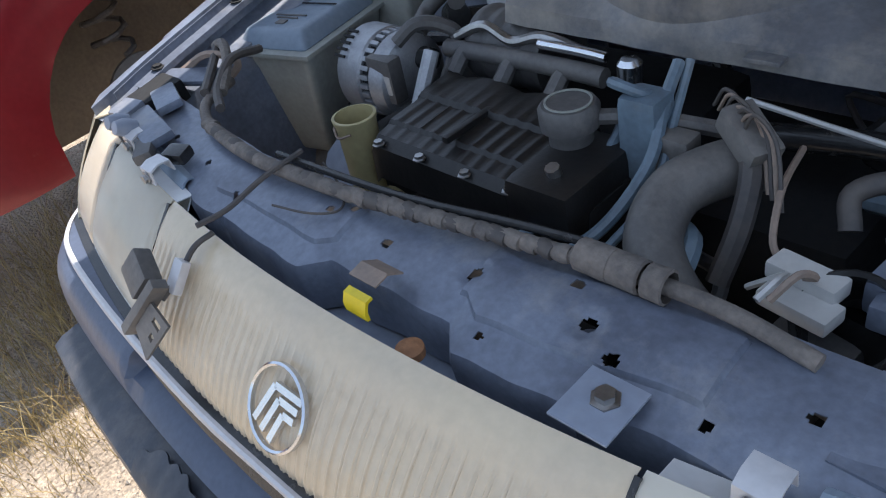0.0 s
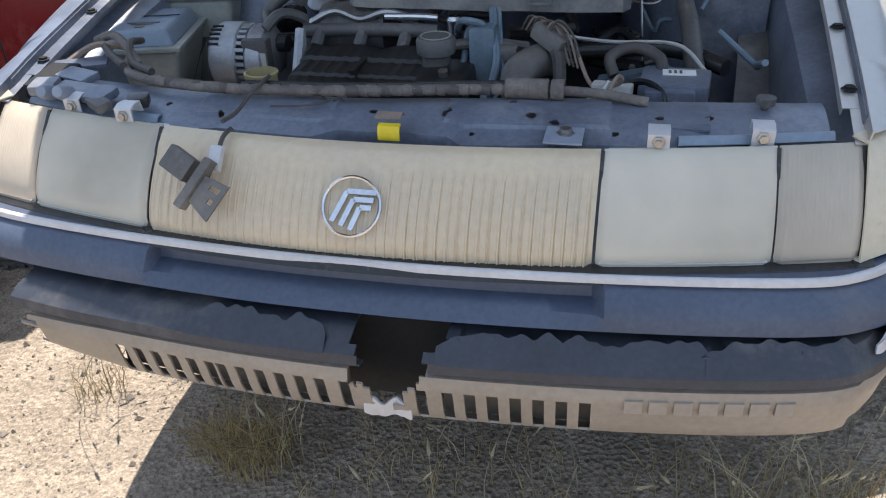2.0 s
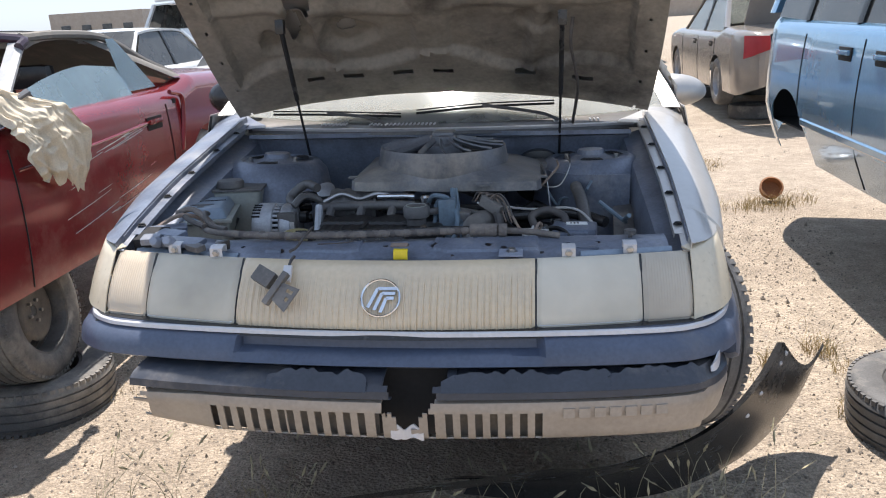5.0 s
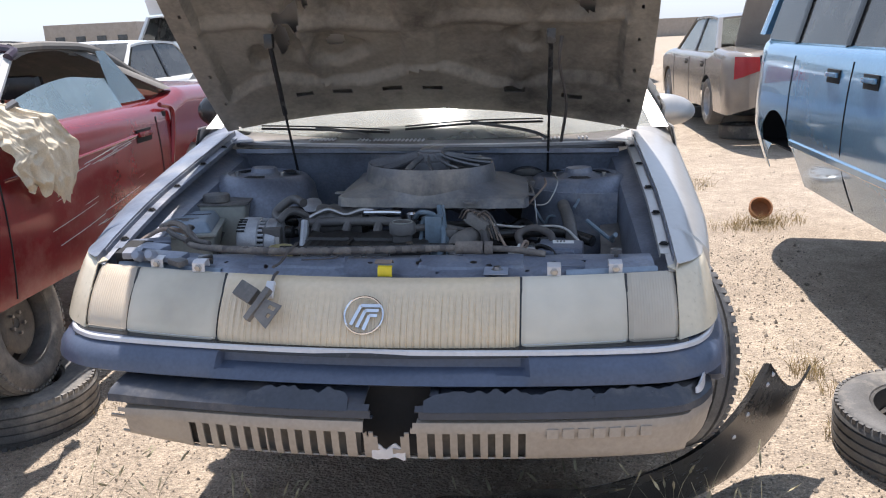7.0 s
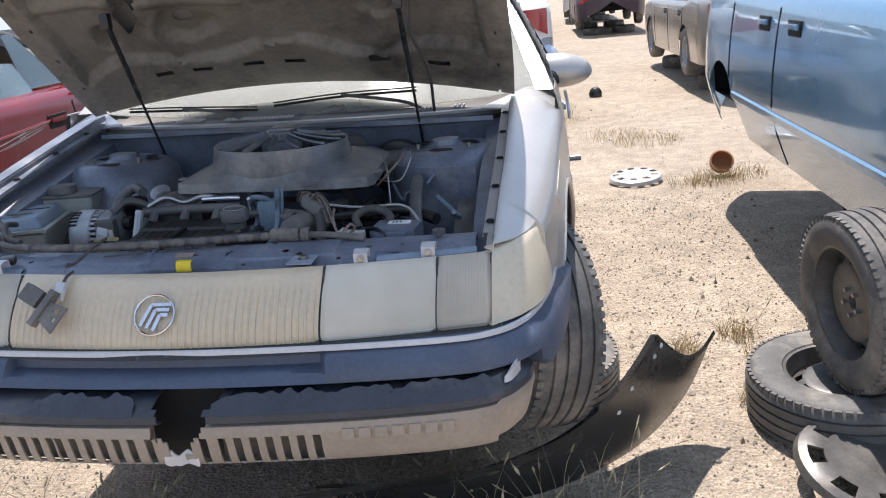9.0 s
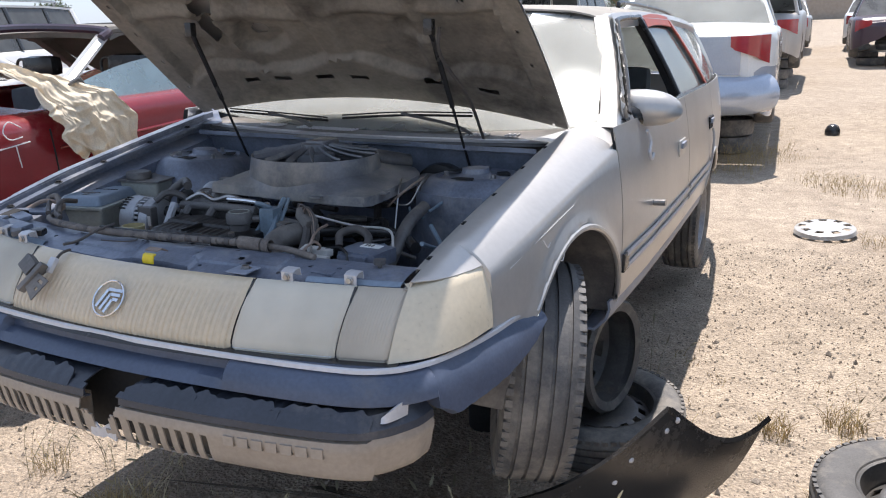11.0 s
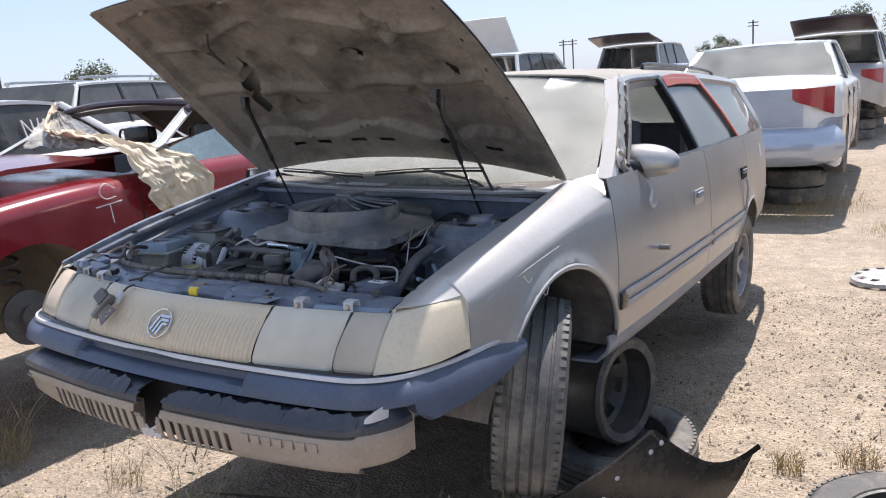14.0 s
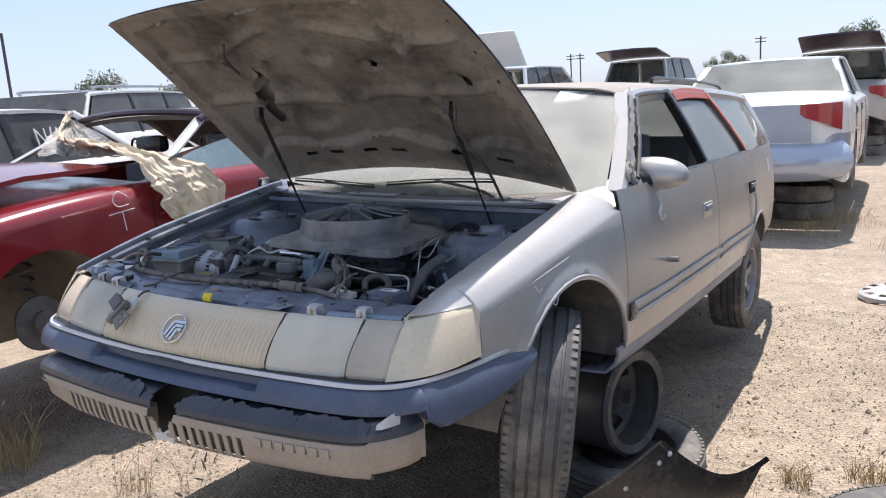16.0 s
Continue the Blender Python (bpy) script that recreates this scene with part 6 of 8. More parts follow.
    pipe("cable_run", [(-0.28, 0.172, 1.042), (-0.05, 0.184, 1.043), (0.12, 0.212, 1.043), (0.22, 0.229, 1.04)], 0.005, "black", "", 8, 6, loom)
    # tangle over the left corner
    pipe("loom_branch", [(-0.55, 0.25, 1.04), (-0.60, 0.30, 1.06), (-0.65, 0.33, 1.075), (-0.70, 0.34, 1.06)], 0.009, "loom", "", 8, 6, loom)
    pipe("loom_branch", [(-0.62, 0.38, 1.05), (-0.60, 0.31, 1.065), (-0.56, 0.25, 1.045), (-0.50, 0.215, 1.04)], 0.008, "wire", "", 8, 6, loom)
    pipe("loom_branch", [(-0.69, 0.34, 1.065), (-0.64, 0.29, 1.05), (-0.57, 0.23, 1.045)], 0.008, "wire", "", 8, 5, loom)
    pipe("loom_branch", [(-0.74, 0.28, 1.03), (-0.68, 0.31, 1.06), (-0.62, 0.33, 1.045), (-0.60, 0.28, 1.03)], 0.007, "copper", "", 6, 6, loom)
    pipe("ground_strap", [(-0.235, 0.185, 1.052), (-0.24, 0.12, 1.045), (-0.245, 0.06, 1.03), (-0.25, 0.015, 1.03)], 0.004, "wire", "", 6, 6, loom)
    pipe("thin_wire", [(-0.20, 0.19, 1.04), (-0.14, 0.17, 1.028), (-0.11, 0.14, 1.026), (-0.14, 0.115, 1.026), (-0.20, 0.10, 1.027)], 0.0018, "wire", "", 6, 8, loom)
    for p, sz, rot, mt in (((-0.70, 0.27, 1.03), (0.11, 0.045, 0.012), 25, "bay"), ((-0.66, 0.20, 1.03), (0.09, 0.045, 0.016), -20, "bay"), ((-0.60, 0.13, 1.025), (0.14, 0.05, 0.016), -12, "bay"),
                           ((-0.69, 0.14, 1.03), (0.05, 0.045, 0.02), 10, "bay"), ((-0.54, 0.09, 1.02), (0.06, 0.03, 0.018), -35, "dusty"), ((-0.47, 0.11, 1.022), (0.04, 0.03, 0.02), 20, "black"),
                           ((-0.715, 0.20, 1.015), (0.07, 0.10, 0.04), 0, "dark")):
        b = bmesh.new()
        box(b, (0, 0, 0), sz, 0.006, Matrix.Translation(p) @ Matrix.Rotation(radians(rot), 4, 'Z') @ Matrix.Rotation(radians(8), 4, 'X'))
        part("corner_bracket", b, M[mt], wagon)
    for p in ((-0.62, 0.10, 1.035), (-0.66, 0.105, 1.032)):
        b = bmesh.new()
        lathe(b, [(0.014, -0.02), (0.016, 0.0), (0.011, 0.016), (0.0, 0.018)], 12, Matrix.Translation(p) @ Matrix.Rotation(radians(65), 4, 'X'))
        part("lamp_adjuster", b, M["primer"], wagon)
    # blue-grey hoses
    pipe("vacuum_hose", [(0.055, 0.50, 1.06), (0.075, 0.46, 1.085), (0.11, 0.46, 1.08), (0.115, 0.49, 1.06), (0.08, 0.50, 1.055), (0.075, 0.45, 1.0), (0.06, 0.36, 0.96), (0.03, 0.29, 0.93)], 0.0075, "hose", "grey-blue rubber hose loop", 8, 8)
    pipe("vacuum_hose", [(0.125, 0.53, 1.09), (0.135, 0.48, 1.06), (0.15, 0.42, 1.01), (0.135, 0.34, 0.96), (0.09, 0.28, 0.93), (0.03, 0.265, 0.92)], 0.0085, "hose", "", 8, 8)
    pipe("vacuum_hose", [(0.135, 0.54, 1.09), (0.150, 0.47, 1.03), (0.165, 0.40, 0.98), (0.15, 0.30, 0.94)], 0.006, "hose", "", 8, 8)
    b = bmesh.new()
    box(b, (0.115, 0.47, 0.995), (0.055, 0.05, 0.16), 0.012)
    part("coil_pack", b, M["hose"], wagon, "blue-grey ignition module")
    b = bmesh.new()
    box(b, (0.165, 0.46, 0.99), (0.045, 0.035, 0.09), 0.006)
    part("module_plug", b, M["dusty"], wagon)
    # bare wire ends
    for k in range(7):
        random.seed(40 + k)
        x, y = 0.19 + 0.01 * k, 0.50 - 0.008 * k
        pipe("wire_end", [(x, y, 1.06), (x + 0.02, y - 0.01, 1.085 + 0.01 * random.random()), (x + 0.05, y - 0.02, 1.07), (x + 0.07 + 0.01 * random.random(), y - 0.05, 1.01)], 0.0025, "copper" if k % 2 else "wire", "", 6, 6)
    b = bmesh.new()
    box(b, (0, 0, 0), (0.075, 0.04, 0.035), 0.006, Matrix.Translation((0.255, 0.46, 1.055)) @ Matrix.Rotation(radians(-30), 4, 'Z') @ Matrix.Rotation(radians(25), 4, 'Y'))
    part("cut_connector", b, M["dusty"], wagon)
    pipe("engine_hose", [(0.235, 0.48, 1.06), (0.27, 0.44, 1.03), (0.28, 0.40, 0.98), (0.275, 0.36, 0.92)], 0.014, "wire", "", 8, 6)
    # grey elbow duct
    pipe("elbow_duct", [(0.26, 0.50, 1.00), (0.225, 0.455, 1.005), (0.200, 0.39, 1.0), (0.215, 0.325, 0.975), (0.265, 0.29, 0.94), (0.33, 0.285, 0.90)], 0.034, "dusty", "grey rubber elbow duct", 16, 8)
    b = bmesh.new()
    tube(b, [(0.243, 0.478, 1.03), (0.262, 0.462, 1.032)], 0.012, 8, 2)
    part("hose_clamp", b, M["steel"], wagon)
    # round intake mouth
    m = Matrix.Translation((0.435, 0.305, 0.985)) @ Matrix.Rotation(radians(38), 4, 'X')
    b = bmesh.new()
    lathe(b, [(0.052, -0.10), (0.052, 0.0), (0.049, 0.004), (0.045, 0.0), (0.045, -0.09), (0.0, -0.092)], 36, m)
    part("intake_mouth", b, M["black"], wagon, "open black intake mouth")
    b = bmesh.new()
    box(b, (0, 0, 0), (0.13, 0.11, 0.045), 0.012, Matrix.Translation((0.50, 0.395, 0.985)) @ Matrix.Rotation(radians(-6), 4, 'Z'))
    box(b, (0.49, 0.335, 0.985), (0.09, 0.03, 0.03), 0.006)
    mod = part("control_module", b, M["bay"], wagon, "blue-grey control module with a paper label")
    b = bmesh.new()
    box(b, (0.507, 0.41, 1.0085), (0.062, 0.03, 0.002), 0.0, Matrix.Rotation(0.0, 4, 'Z'))
    lab = part("paper_label", b, M["paper"], mod)
    for k in range(3):
        b = bmesh.new()
        box(b, (0.490 + 0.010 * k, 0.41, 1.0100), (0.005, 0.016, 0.0012), 0)
        part("label_bar", b, M["dusty"], lab)
    b = bmesh.new()
    box(b, (0, 0, 0), (0.075, 0.03, 0.02), 0.004, Matrix.Translation((0.385, 0.330, 1.0)) @ Matrix.Rotation(radians(-10), 4, 'Z'))
    box(b, (0, 0, 0), (0.075, 0.034, 0.018), 0.004, Matrix.Translation((0.391, 0.303, 0.987)) @ Matrix.Rotation(radians(-10), 4, 'Z'))
    part("white_connector", b, M["hubcap"], wagon, "grey-white electrical connector")
    for k, pts in enumerate(([(0.30, 0.50, 1.03), (0.315, 0.42, 1.03), (0.335, 0.36, 1.01), (0.35, 0.345, 0.995)],
                             [(0.20, 0.56, 1.04), (0.36, 0.56, 1.02), (0.50, 0.52, 1.03), (0.56, 0.44, 1.0)],
                             [(0.38, 0.26, 1.02), (0.395, 0.285, 1.04), (0.40, 0.31, 1.02), (0.36, 0.33, 0.99)],
                             [(0.37, 0.255, 1.02), (0.378, 0.28, 1.03), (0.37, 0.31, 1.01), (0.33, 0.32, 0.97)])):
        pipe("loose_wire", pts, 0.004, "copper" if k % 2 == 0 else "hubcap", "", 6, 6)
    pipe("heater_hose", [(0.385, 0.43, 0.99), (0.375, 0.455, 1.02), (0.42, 0.475, 1.035), (0.47, 0.455, 1.02), (0.475, 0.42, 0.99)], 0.012, "wire", "dark ribbed hose", 10, 6)
    pipe("heater_hose", [(0.20, 0.58, 0.98), (0.35, 0.60, 0.99), (0.50, 0.58, 1.0), (0.60, 0.50, 0.99)], 0.018, "black", "", 10, 6)
    pipe("heater_hose", [(0.52, 0.72, 1.06), (0.53, 0.60, 1.04), (0.54, 0.50, 0.99), (0.55, 0.42, 0.95)], 0.020, "dusty", "", 10, 6)
    pipe("heater_hose", [(-0.35, 0.62, 1.05), (-0.40, 0.66, 1.04), (-0.45, 0.70, 1.0), (-0.42, 0.78, 0.98)], 0.020, "black", "", 10, 6)
    pipe("heater_hose", [(-0.33, 0.60, 1.085), (-0.38, 0.64, 1.09), (-0.43, 0.62, 1.05), (-0.40, 0.56, 1.03)], 0.015, "dusty", "", 10, 6)
    pipe("loose_cable", [(0.40, 0.80, 1.13), (0.42, 0.74, 1.10), (0.43, 0.70, 1.03), (0.44, 0.66, 0.93)], 0.003, "steel", "", 6, 6)
    pipe("loose_cable", [(0.46, 0.84, 1.13), (0.46, 0.76, 1.12), (0.42, 0.72, 1.08), (0.39, 0.72, 1.05)], 0.004, "copper", "", 6, 6)
    pipe("loose_cable", [(0.49, 0.80, 1.15), (0.50, 0.74, 1.13), (0.47, 0.72, 1.07), (0.43, 0.72, 1.06), (0.38, 0.74, 1.07)], 0.0025, "steel", "", 6, 8)
    # brake servo and master cylinder
    b = bmesh.new()
    lathe(b, [(0.0, 0.0), (0.06, 0.0), (0.10, 0.02), (0.105, 0.05), (0.10, 0.08), (0.0, 0.09)], 36, Matrix.Translation((0.40, 1.16, 1.03)) @ Matrix.Rotation(radians(90), 4, 'X'))
    sv = part("brake_servo", b, M["black"], wagon, "black brake servo drum")
    b = bmesh.new()
    tube(b, [(0.40, 1.10, 1.04), (0.40, 0.92, 1.04)], 0.025, 12, 2)
    box(b, (0.40, 0.97, 1.085), (0.06, 0.12, 0.05), 0.012)
    part("master_cylinder", b, M["dusty"], sv)
    b = bmesh.new()
    tube(b, [(0.25, 1.13, 1.12), (0.20, 1.06, 1.14), (0.12, 1.04, 1.15)], 0.035, 12, 4)
    part("wiper_motor", b, M["dusty"], wagon)
    # engine clutter on the dark side
    rnd = random.Random(5)
    for k in range(26):
        x, y = rnd.uniform(-0.45, 0.62), rnd.uniform(0.62, 1.05)
        z = rnd.uniform(0.92, 1.06)
        pts = [(x, y, z)]
        for _ in range(3):
            x += rnd.uniform(-0.12, 0.12)
            y += rnd.uniform(-0.10, 0.08)
            z += rnd.uniform(-0.06, 0.03)
            pts.append((max(-0.66, min(0.66, x)), y, max(0.80, min(1.075, z))))
        pipe("loose_hose", pts, rnd.choice((0.005, 0.007, 0.010, 0.014)), rnd.choice(("black", "wire", "dusty", "hose")), "", 8, 5)
    for k in range(14):
        b = bmesh.new()
        p = (rnd.uniform(-0.2, 0.6), rnd.uniform(0.30, 0.60), rnd.uniform(0.78, 0.90))
        box(b, (0, 0, 0), (rnd.uniform(0.05, 0.13), rnd.uniform(0.05, 0.1), rnd.uniform(0.04, 0.09)), 0.012, Matrix.Translation(p) @ Matrix.Rotation(rnd.uniform(-1, 1), 4, 'Z') @ Matrix.Rotation(rnd.uniform(-0.4, 0.4), 4, 'X'))
        part("engine_fitting", b, M[rnd.choice(("black", "valve", "dusty", "dark"))], wagon)
    for k in range(8):
        x, y = rnd.uniform(0.25, 0.62), rnd.uniform(0.30, 0.55)
        z = rnd.uniform(0.86, 0.97)
        pipe("loose_hose", [(x, y, z), (x + rnd.uniform(-0.08, 0.08), y + 0.05, z + 0.02), (x + rnd.uniform(-0.1, 0.1), y + 0.12, z - 0.03)], rnd.choice((0.006, 0.010, 0.014)), rnd.choice(("wire", "dusty", "hose")), "", 8, 5)


def lamp_clips():
    for x, y in ((-0.468, 0.064), (0.468, 0.070), (0.626, 0.108), (-0.60, 0.10)):
        b = bmesh.new()
        grid(b, [[(x + u, y + d, z) for d, z in ((-0.010, 1.014), (-0.010, 1.040), (0.004, 1.046), (0.024, 1.045), (0.028, 1.025))] for u in spread(-0.017, 0.017, 4)], 0.0025)
        c = part("lamp_clip", b, M["strip"], wagon, "bare metal lamp clip with a bolt")
        b = bmesh.new()
        bolt(b, (0, 0, 0), 0.007, 0.007, Matrix.Translation((x, y - 0.0115, 1.028)) @ Matrix.Rotation(radians(90), 4, 'X'))
        part("clip_bolt", b, M["steel"], c)
    b = bmesh.new()
    box(b, (0.320, 0.078, 1.0235), (0.062, 0.068, 0.003), 0.001)
    p = part("latch_plate", b, M["primer"], wagon, "pale bolted plate")
    b = bmesh.new()
    bolt(b, (0.322, 0.085, 1.025), 0.010, 0.009)
    part("plate_bolt", b, M["steel"], p)
    # yellow clip on its rusty tongue
    b = bmesh.new()
    grid(b, [[(0.028 + u, y, z) for u in spread(-0.022, 0.022, 5)] for y, z in ((0.100, 1.038), (0.080, 1.050), (0.060, 1.046))], 0.002)
    tongue = part("latch_tongue", b, M["copper"], wagon, "rusty latch tongue with a yellow plastic clip")
    b = bmesh.new()
    grid(b, [[(0.036 + u, y, z) for u in (-0.019, -0.003, -0.002, 0.018)] for y, z in ((0.050, 1.042), (0.041, 1.040), (0.036, 1.028), (0.037, 1.016))], 0.004)
    part("yellow_clip", b, M["yellow"], tongue, "bright yellow plastic clip")
    b = bmesh.new()
    lathe(b, [(0.016, 0), (0.016, 0.01), (0.008, 0.014), (0, 0.014)], 14, Matrix.Translation((0.105, 0.045, 0.99)))
    part("latch_roller", b, M["rust"], wagon)
    # pads and hinge bracket near the right end
    b = bmesh.new()
    grid(b, [[(0.52 + u, y, z) for u in (-0.03, 0, 0.03)] for y, z in ((0.235, 1.030), (0.20, 1.032), (0.17, 1.026), (0.13, 1.024))], 0.004)
    part("support_bracket", b, M["bay"], wagon)
    b = bmesh.new()
    lathe(b, [(0.006, 1.0), (0.006, 1.035), (0.016, 1.038), (0.016, 1.05), (0.0, 1.052)], 14, Matrix.Translation((0.64, 0.22, 0)))
    part("hood_bumper", b, M["dusty"], wagon)
    b = bmesh.new()
    grid(b, [[(x, lamp_y(x, True) + 0.045 + 0.03 * v, 1.012 + 0.01 * math.sin(v * 3.1)) for v in spread(0, 1, 5)] for x in spread(0.50, 0.74, 10)], 0.003)
    part("lamp_back", b, M["lid"], wagon)
    b = bmesh.new()
    grid(b, [[(x, lamp_y(x, True) + 0.045 + 0.03 * v, 1.008 + 0.01 * math.sin(v * 3.1)) for v in spread(0, 1, 5)] for x in spread(-0.74, -0.42, 10)], 0.003)
    part("lamp_back", b, M["lid"], wagon)


def hanging_bracket():
    """Black sensor bracket that dangles by its lead over the light bar."""
    root = thing("dangling_bracket", "black plastic sensor bracket hanging by its lead over the lamps", "bracket", WAGON)
    b = bmesh.new()
    tube(b, [(-0.245, 0.03, 1.032), (-0.246, 0.0, 1.028), (-0.247, -0.030, 1.006), (-0.25, -0.065, 0.985)], 0.004, 8, 5)
    part("lead", b, M["wire"], root)
    b = bmesh.new()
    box(b, (0, 0, 0), (0.022, 0.014, 0.045), 0.004, Matrix.Translation((-0.246, -0.035, 1.004)) @ Matrix.Rotation(radians(-42), 4, 'X'))
    part("plug", b, M["strip"], root, "pale grey plug")
    m = Matrix.Translation((-0.262, -0.080, 0.978)) @ Matrix.Rotation(radians(-36), 4, 'X') @ Matrix.Rotation(radians(30), 4, 'Y') @ Matrix.Scale(0.86, 4)
    b = bmesh.new()
    box(b, (-0.055, 0.0, 0.012), (0.062, 0.030, 0.050), 0.006, m)
    part("bracket_body", b, M["dusty"], root)
    b = bmesh.new()
    box(b, (0.0, -0.008, 0.0), (0.018, 0.026, 0.11), 0.003, m)
    part("bracket_rib", b, M["dusty"], root)
    b = bmesh.new()
    rows = [[m @ Vector((x, -0.012 + 0.1 * (x - 0.01), z * (0.8 + 6 * (x - 0.01)))) for z in spread(-0.042, 0.03, 7)] for x in spread(0.01, 0.062, 6)]
    grid(b, rows, 0.004, skip=lambda i, j: (i, j) in ((3, 2), (2, 4), (3, 4)))
    part("bracket_foot", b, M["dusty"], root)


bay_metal()
LIFT = 0.006
engine()
LIFT = 0.02
tanks()
fan_shroud()
plumbing()
LIFT = 0.006
lamp_clips()
LIFT = 0.0
hanging_bracket()


# ---------- other vehicles ----------
def car(name, label, m, L=4.7, W=1.8, hood=0.98, belt=0.98, deck=1.02, roof=1.42, cabin=(1.25, 1.95, 3.35, 3.95), paint="white", low=0.22, lower=None, glassm="darkpane",
        axles=(0.92, 3.62), wheels="fr", tail=True, group="parked cars", lid_open=False, style="steel", pillars=True, head=True, category="car", roof_mat=None, pillar_mat=None,
        seams=(), handles=(), cut=5, tuck=0.0, narrow=0.23):
    """A parked car: nose at local y 0, tail at y L, standing on z 0."""
    root = thing(name, label, category, m, group)
    arch_r = 0.35

    def half(y):
        e = min(y, L - y)
        return W / 2 * (1 - 0.22 * max(0, 1 - e / 0.55) ** 2.2)

    def top(y):
        c0, c3 = cabin[0], cabin[3]
        if y < c0:
            t = y / c0
            return hood - 0.20 * (1 - t) ** 2 - 0.12 * max(0, 1 - y / 0.12)
        if y > c3:
            t = (y - c3) / max(0.01, L - c3)
            return deck - 0.05 * t - 0.10 * max(0, 1 - (L - y) / 0.10)
        return belt + (hood - belt) * max(0, 1 - (y - c0) / 0.3) + (deck - belt) * max(0, 1 - (c3 - y) / 0.3)

    def bottom(y):
        z = low + 0.10 * max(0, 1 - min(y, L - y) / 0.3)
        for a in axles:
            d = arch_r ** 2 - (y - a) ** 2
            if d > 0:
                z = max(z, 0.31 + math.sqrt(d))
        return z
    ys = sorted(set([round(v, 4) for v in spread(0.0, L, 60)] + [round(a + arch_r * math.cos(t), 4) for a in axles for t in spread(0, math.pi, 17)] + [c for c in cabin]))
    def ring(y, z_from=0.0, z_to=9.0):
        w, t, b0 = half(y), top(y), bottom(y)
        pts = []
        for v in spread(0, 1, 9):
            z = b0 + (t - 0.07 - b0) * v
            k = (z - 0.6) / 0.5
            pts.append((w * (1 - 0.045 * k * k) - tuck * max(0, (0.50 - z) / 0.25), z))
        x0 = pts[-1][0]
        for v in spread(0.25, 1, 4):
            pts.append((x0 - 0.11 * v ** 1.6, t - 0.07 + 0.07 * math.sin(v * math.pi / 2)))
        x1 = pts[-1][0]
        for v in (0.3, 0.6, 1.0):
            pts.append((x1 * (1 - v), t + 0.03 * (1 - (1 - v) ** 2)))
        return pts
    rows = []
    for y in ys:
        p = ring(y)
        rows.append([(x, y, z) for x, z in p] + [(-x, y, z) for x, z in reversed(p[:-1])])
    n = len(rows[0])
    bm = bmesh.new()
    inside = lambda i, j: cabin[0] + 0.05 <= ys[i] < cabin[3] - 0.05 and 12 <= j < n - 13
    if lower:
        grid(bm, [r[cut:n - cut] for r in rows], 0.004, skip=lambda i, j: inside(i, j + cut))
    else:
        grid(bm, rows, 0.004, skip=inside)
    part("body", bm, M[paint], root)
    if lower:
        bm = bmesh.new()
        grid(bm, [r[:cut + 1] for r in rows], 0.004)
        grid(bm, [r[n - cut - 1:] for r in rows], 0.004)
        part("lower_body", bm, M[lower], root)
    # nose and tail
    for k, sgn, nm in ((0, -1, "nose"), (-1, 1, "tail")):
        bm = bmesh.new()
        r = rows[k]
        zc = sum(p[2] for p in r) / len(r)
        grid(bm, [r, [(x * 0.93, y + sgn * 0.05, zc + (z - zc) * 0.93) for x, y, z in r], [(x * 0.5, y + sgn * 0.085, zc + (z - zc) * 0.6) for x, y, z in r], [(0, y + sgn * 0.09, zc)] * len(r)], 0)
        bmesh.ops.remove_doubles(bm, verts=bm.verts, dist=1e-4)
        part(nm, bm, M[paint], root)
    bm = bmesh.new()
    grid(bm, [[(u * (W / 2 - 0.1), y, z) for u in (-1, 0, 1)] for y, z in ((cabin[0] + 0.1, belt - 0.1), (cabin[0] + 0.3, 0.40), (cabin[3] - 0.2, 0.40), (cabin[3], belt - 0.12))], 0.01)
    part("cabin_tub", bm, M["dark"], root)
    # glasshouse
    rw = W / 2 - narrow
    c0, c1, c2, c3 = cabin
    bm = bmesh.new()
    grid(bm, [[(u * (rw + 0.01), y, roof + 0.03 * (1 - u * u) - 0.035 * (abs(2 * t - 1) ** 3)) for u in spread(-1, 1, 11)] for y, t in ((c1 + (c2 - c1) * t, t) for t in spread(0, 1, 9))], 0.03)
    part("roof", bm, M[roof_mat or paint], root)
    bw = half((c1 + c2) / 2) - 0.075
    bt = lambda y: top(min(max(y, c0), c3)) - 0.01
    def strip(a, b, w, mat, nm):
        a, b = Vector(a), Vector(b)
        bm = bmesh.new()
        rows = [[p + Vector((0, -w, 0)), p + Vector((0.012 if p.x > 0 else -0.012, 0, 0)), p + Vector((0, w, 0)), p + Vector((-0.05 if p.x > 0 else 0.05, w * 0.7, 0)), p + Vector((-0.05 if p.x > 0 else 0.05, -w * 0.7, 0))] for p in (a, a.lerp(b, 0.5), b)]
        grid(bm, rows, 0, close=True)
        part(nm, bm, M[mat], root)
    mids = [c1 + (c2 - c1) * t for t in (() if not glassm else (0.5,) if c2 - c1 < 1.9 else (0.36, 0.72))]
    if pillars:
        for s in (-1, 1):
            strip((s * bw, c0 + 0.12, bt(c0)), (s * rw, c1, roof - 0.03), 0.035, pillar_mat or paint, "pillar")
            strip((s * bw, c3 - 0.12, bt(c3)), (s * rw, c2, roof - 0.03), 0.06, roof_mat or pillar_mat or paint, "pillar")
            for y in mids:
                strip((s * bw, y + 0.03, bt(y)), (s * rw, y, roof - 0.03), 0.04, "black", "pillar")
    def pane(nm, q):
        bm = bmesh.new()
        grid(bm, [[Vector(q[0]).lerp(Vector(q[1]), u).lerp(Vector(q[3]).lerp(Vector(q[2]), u), v) for u in spread(0, 1, 4)] for v in spread(0, 1, 4)], 0.005)
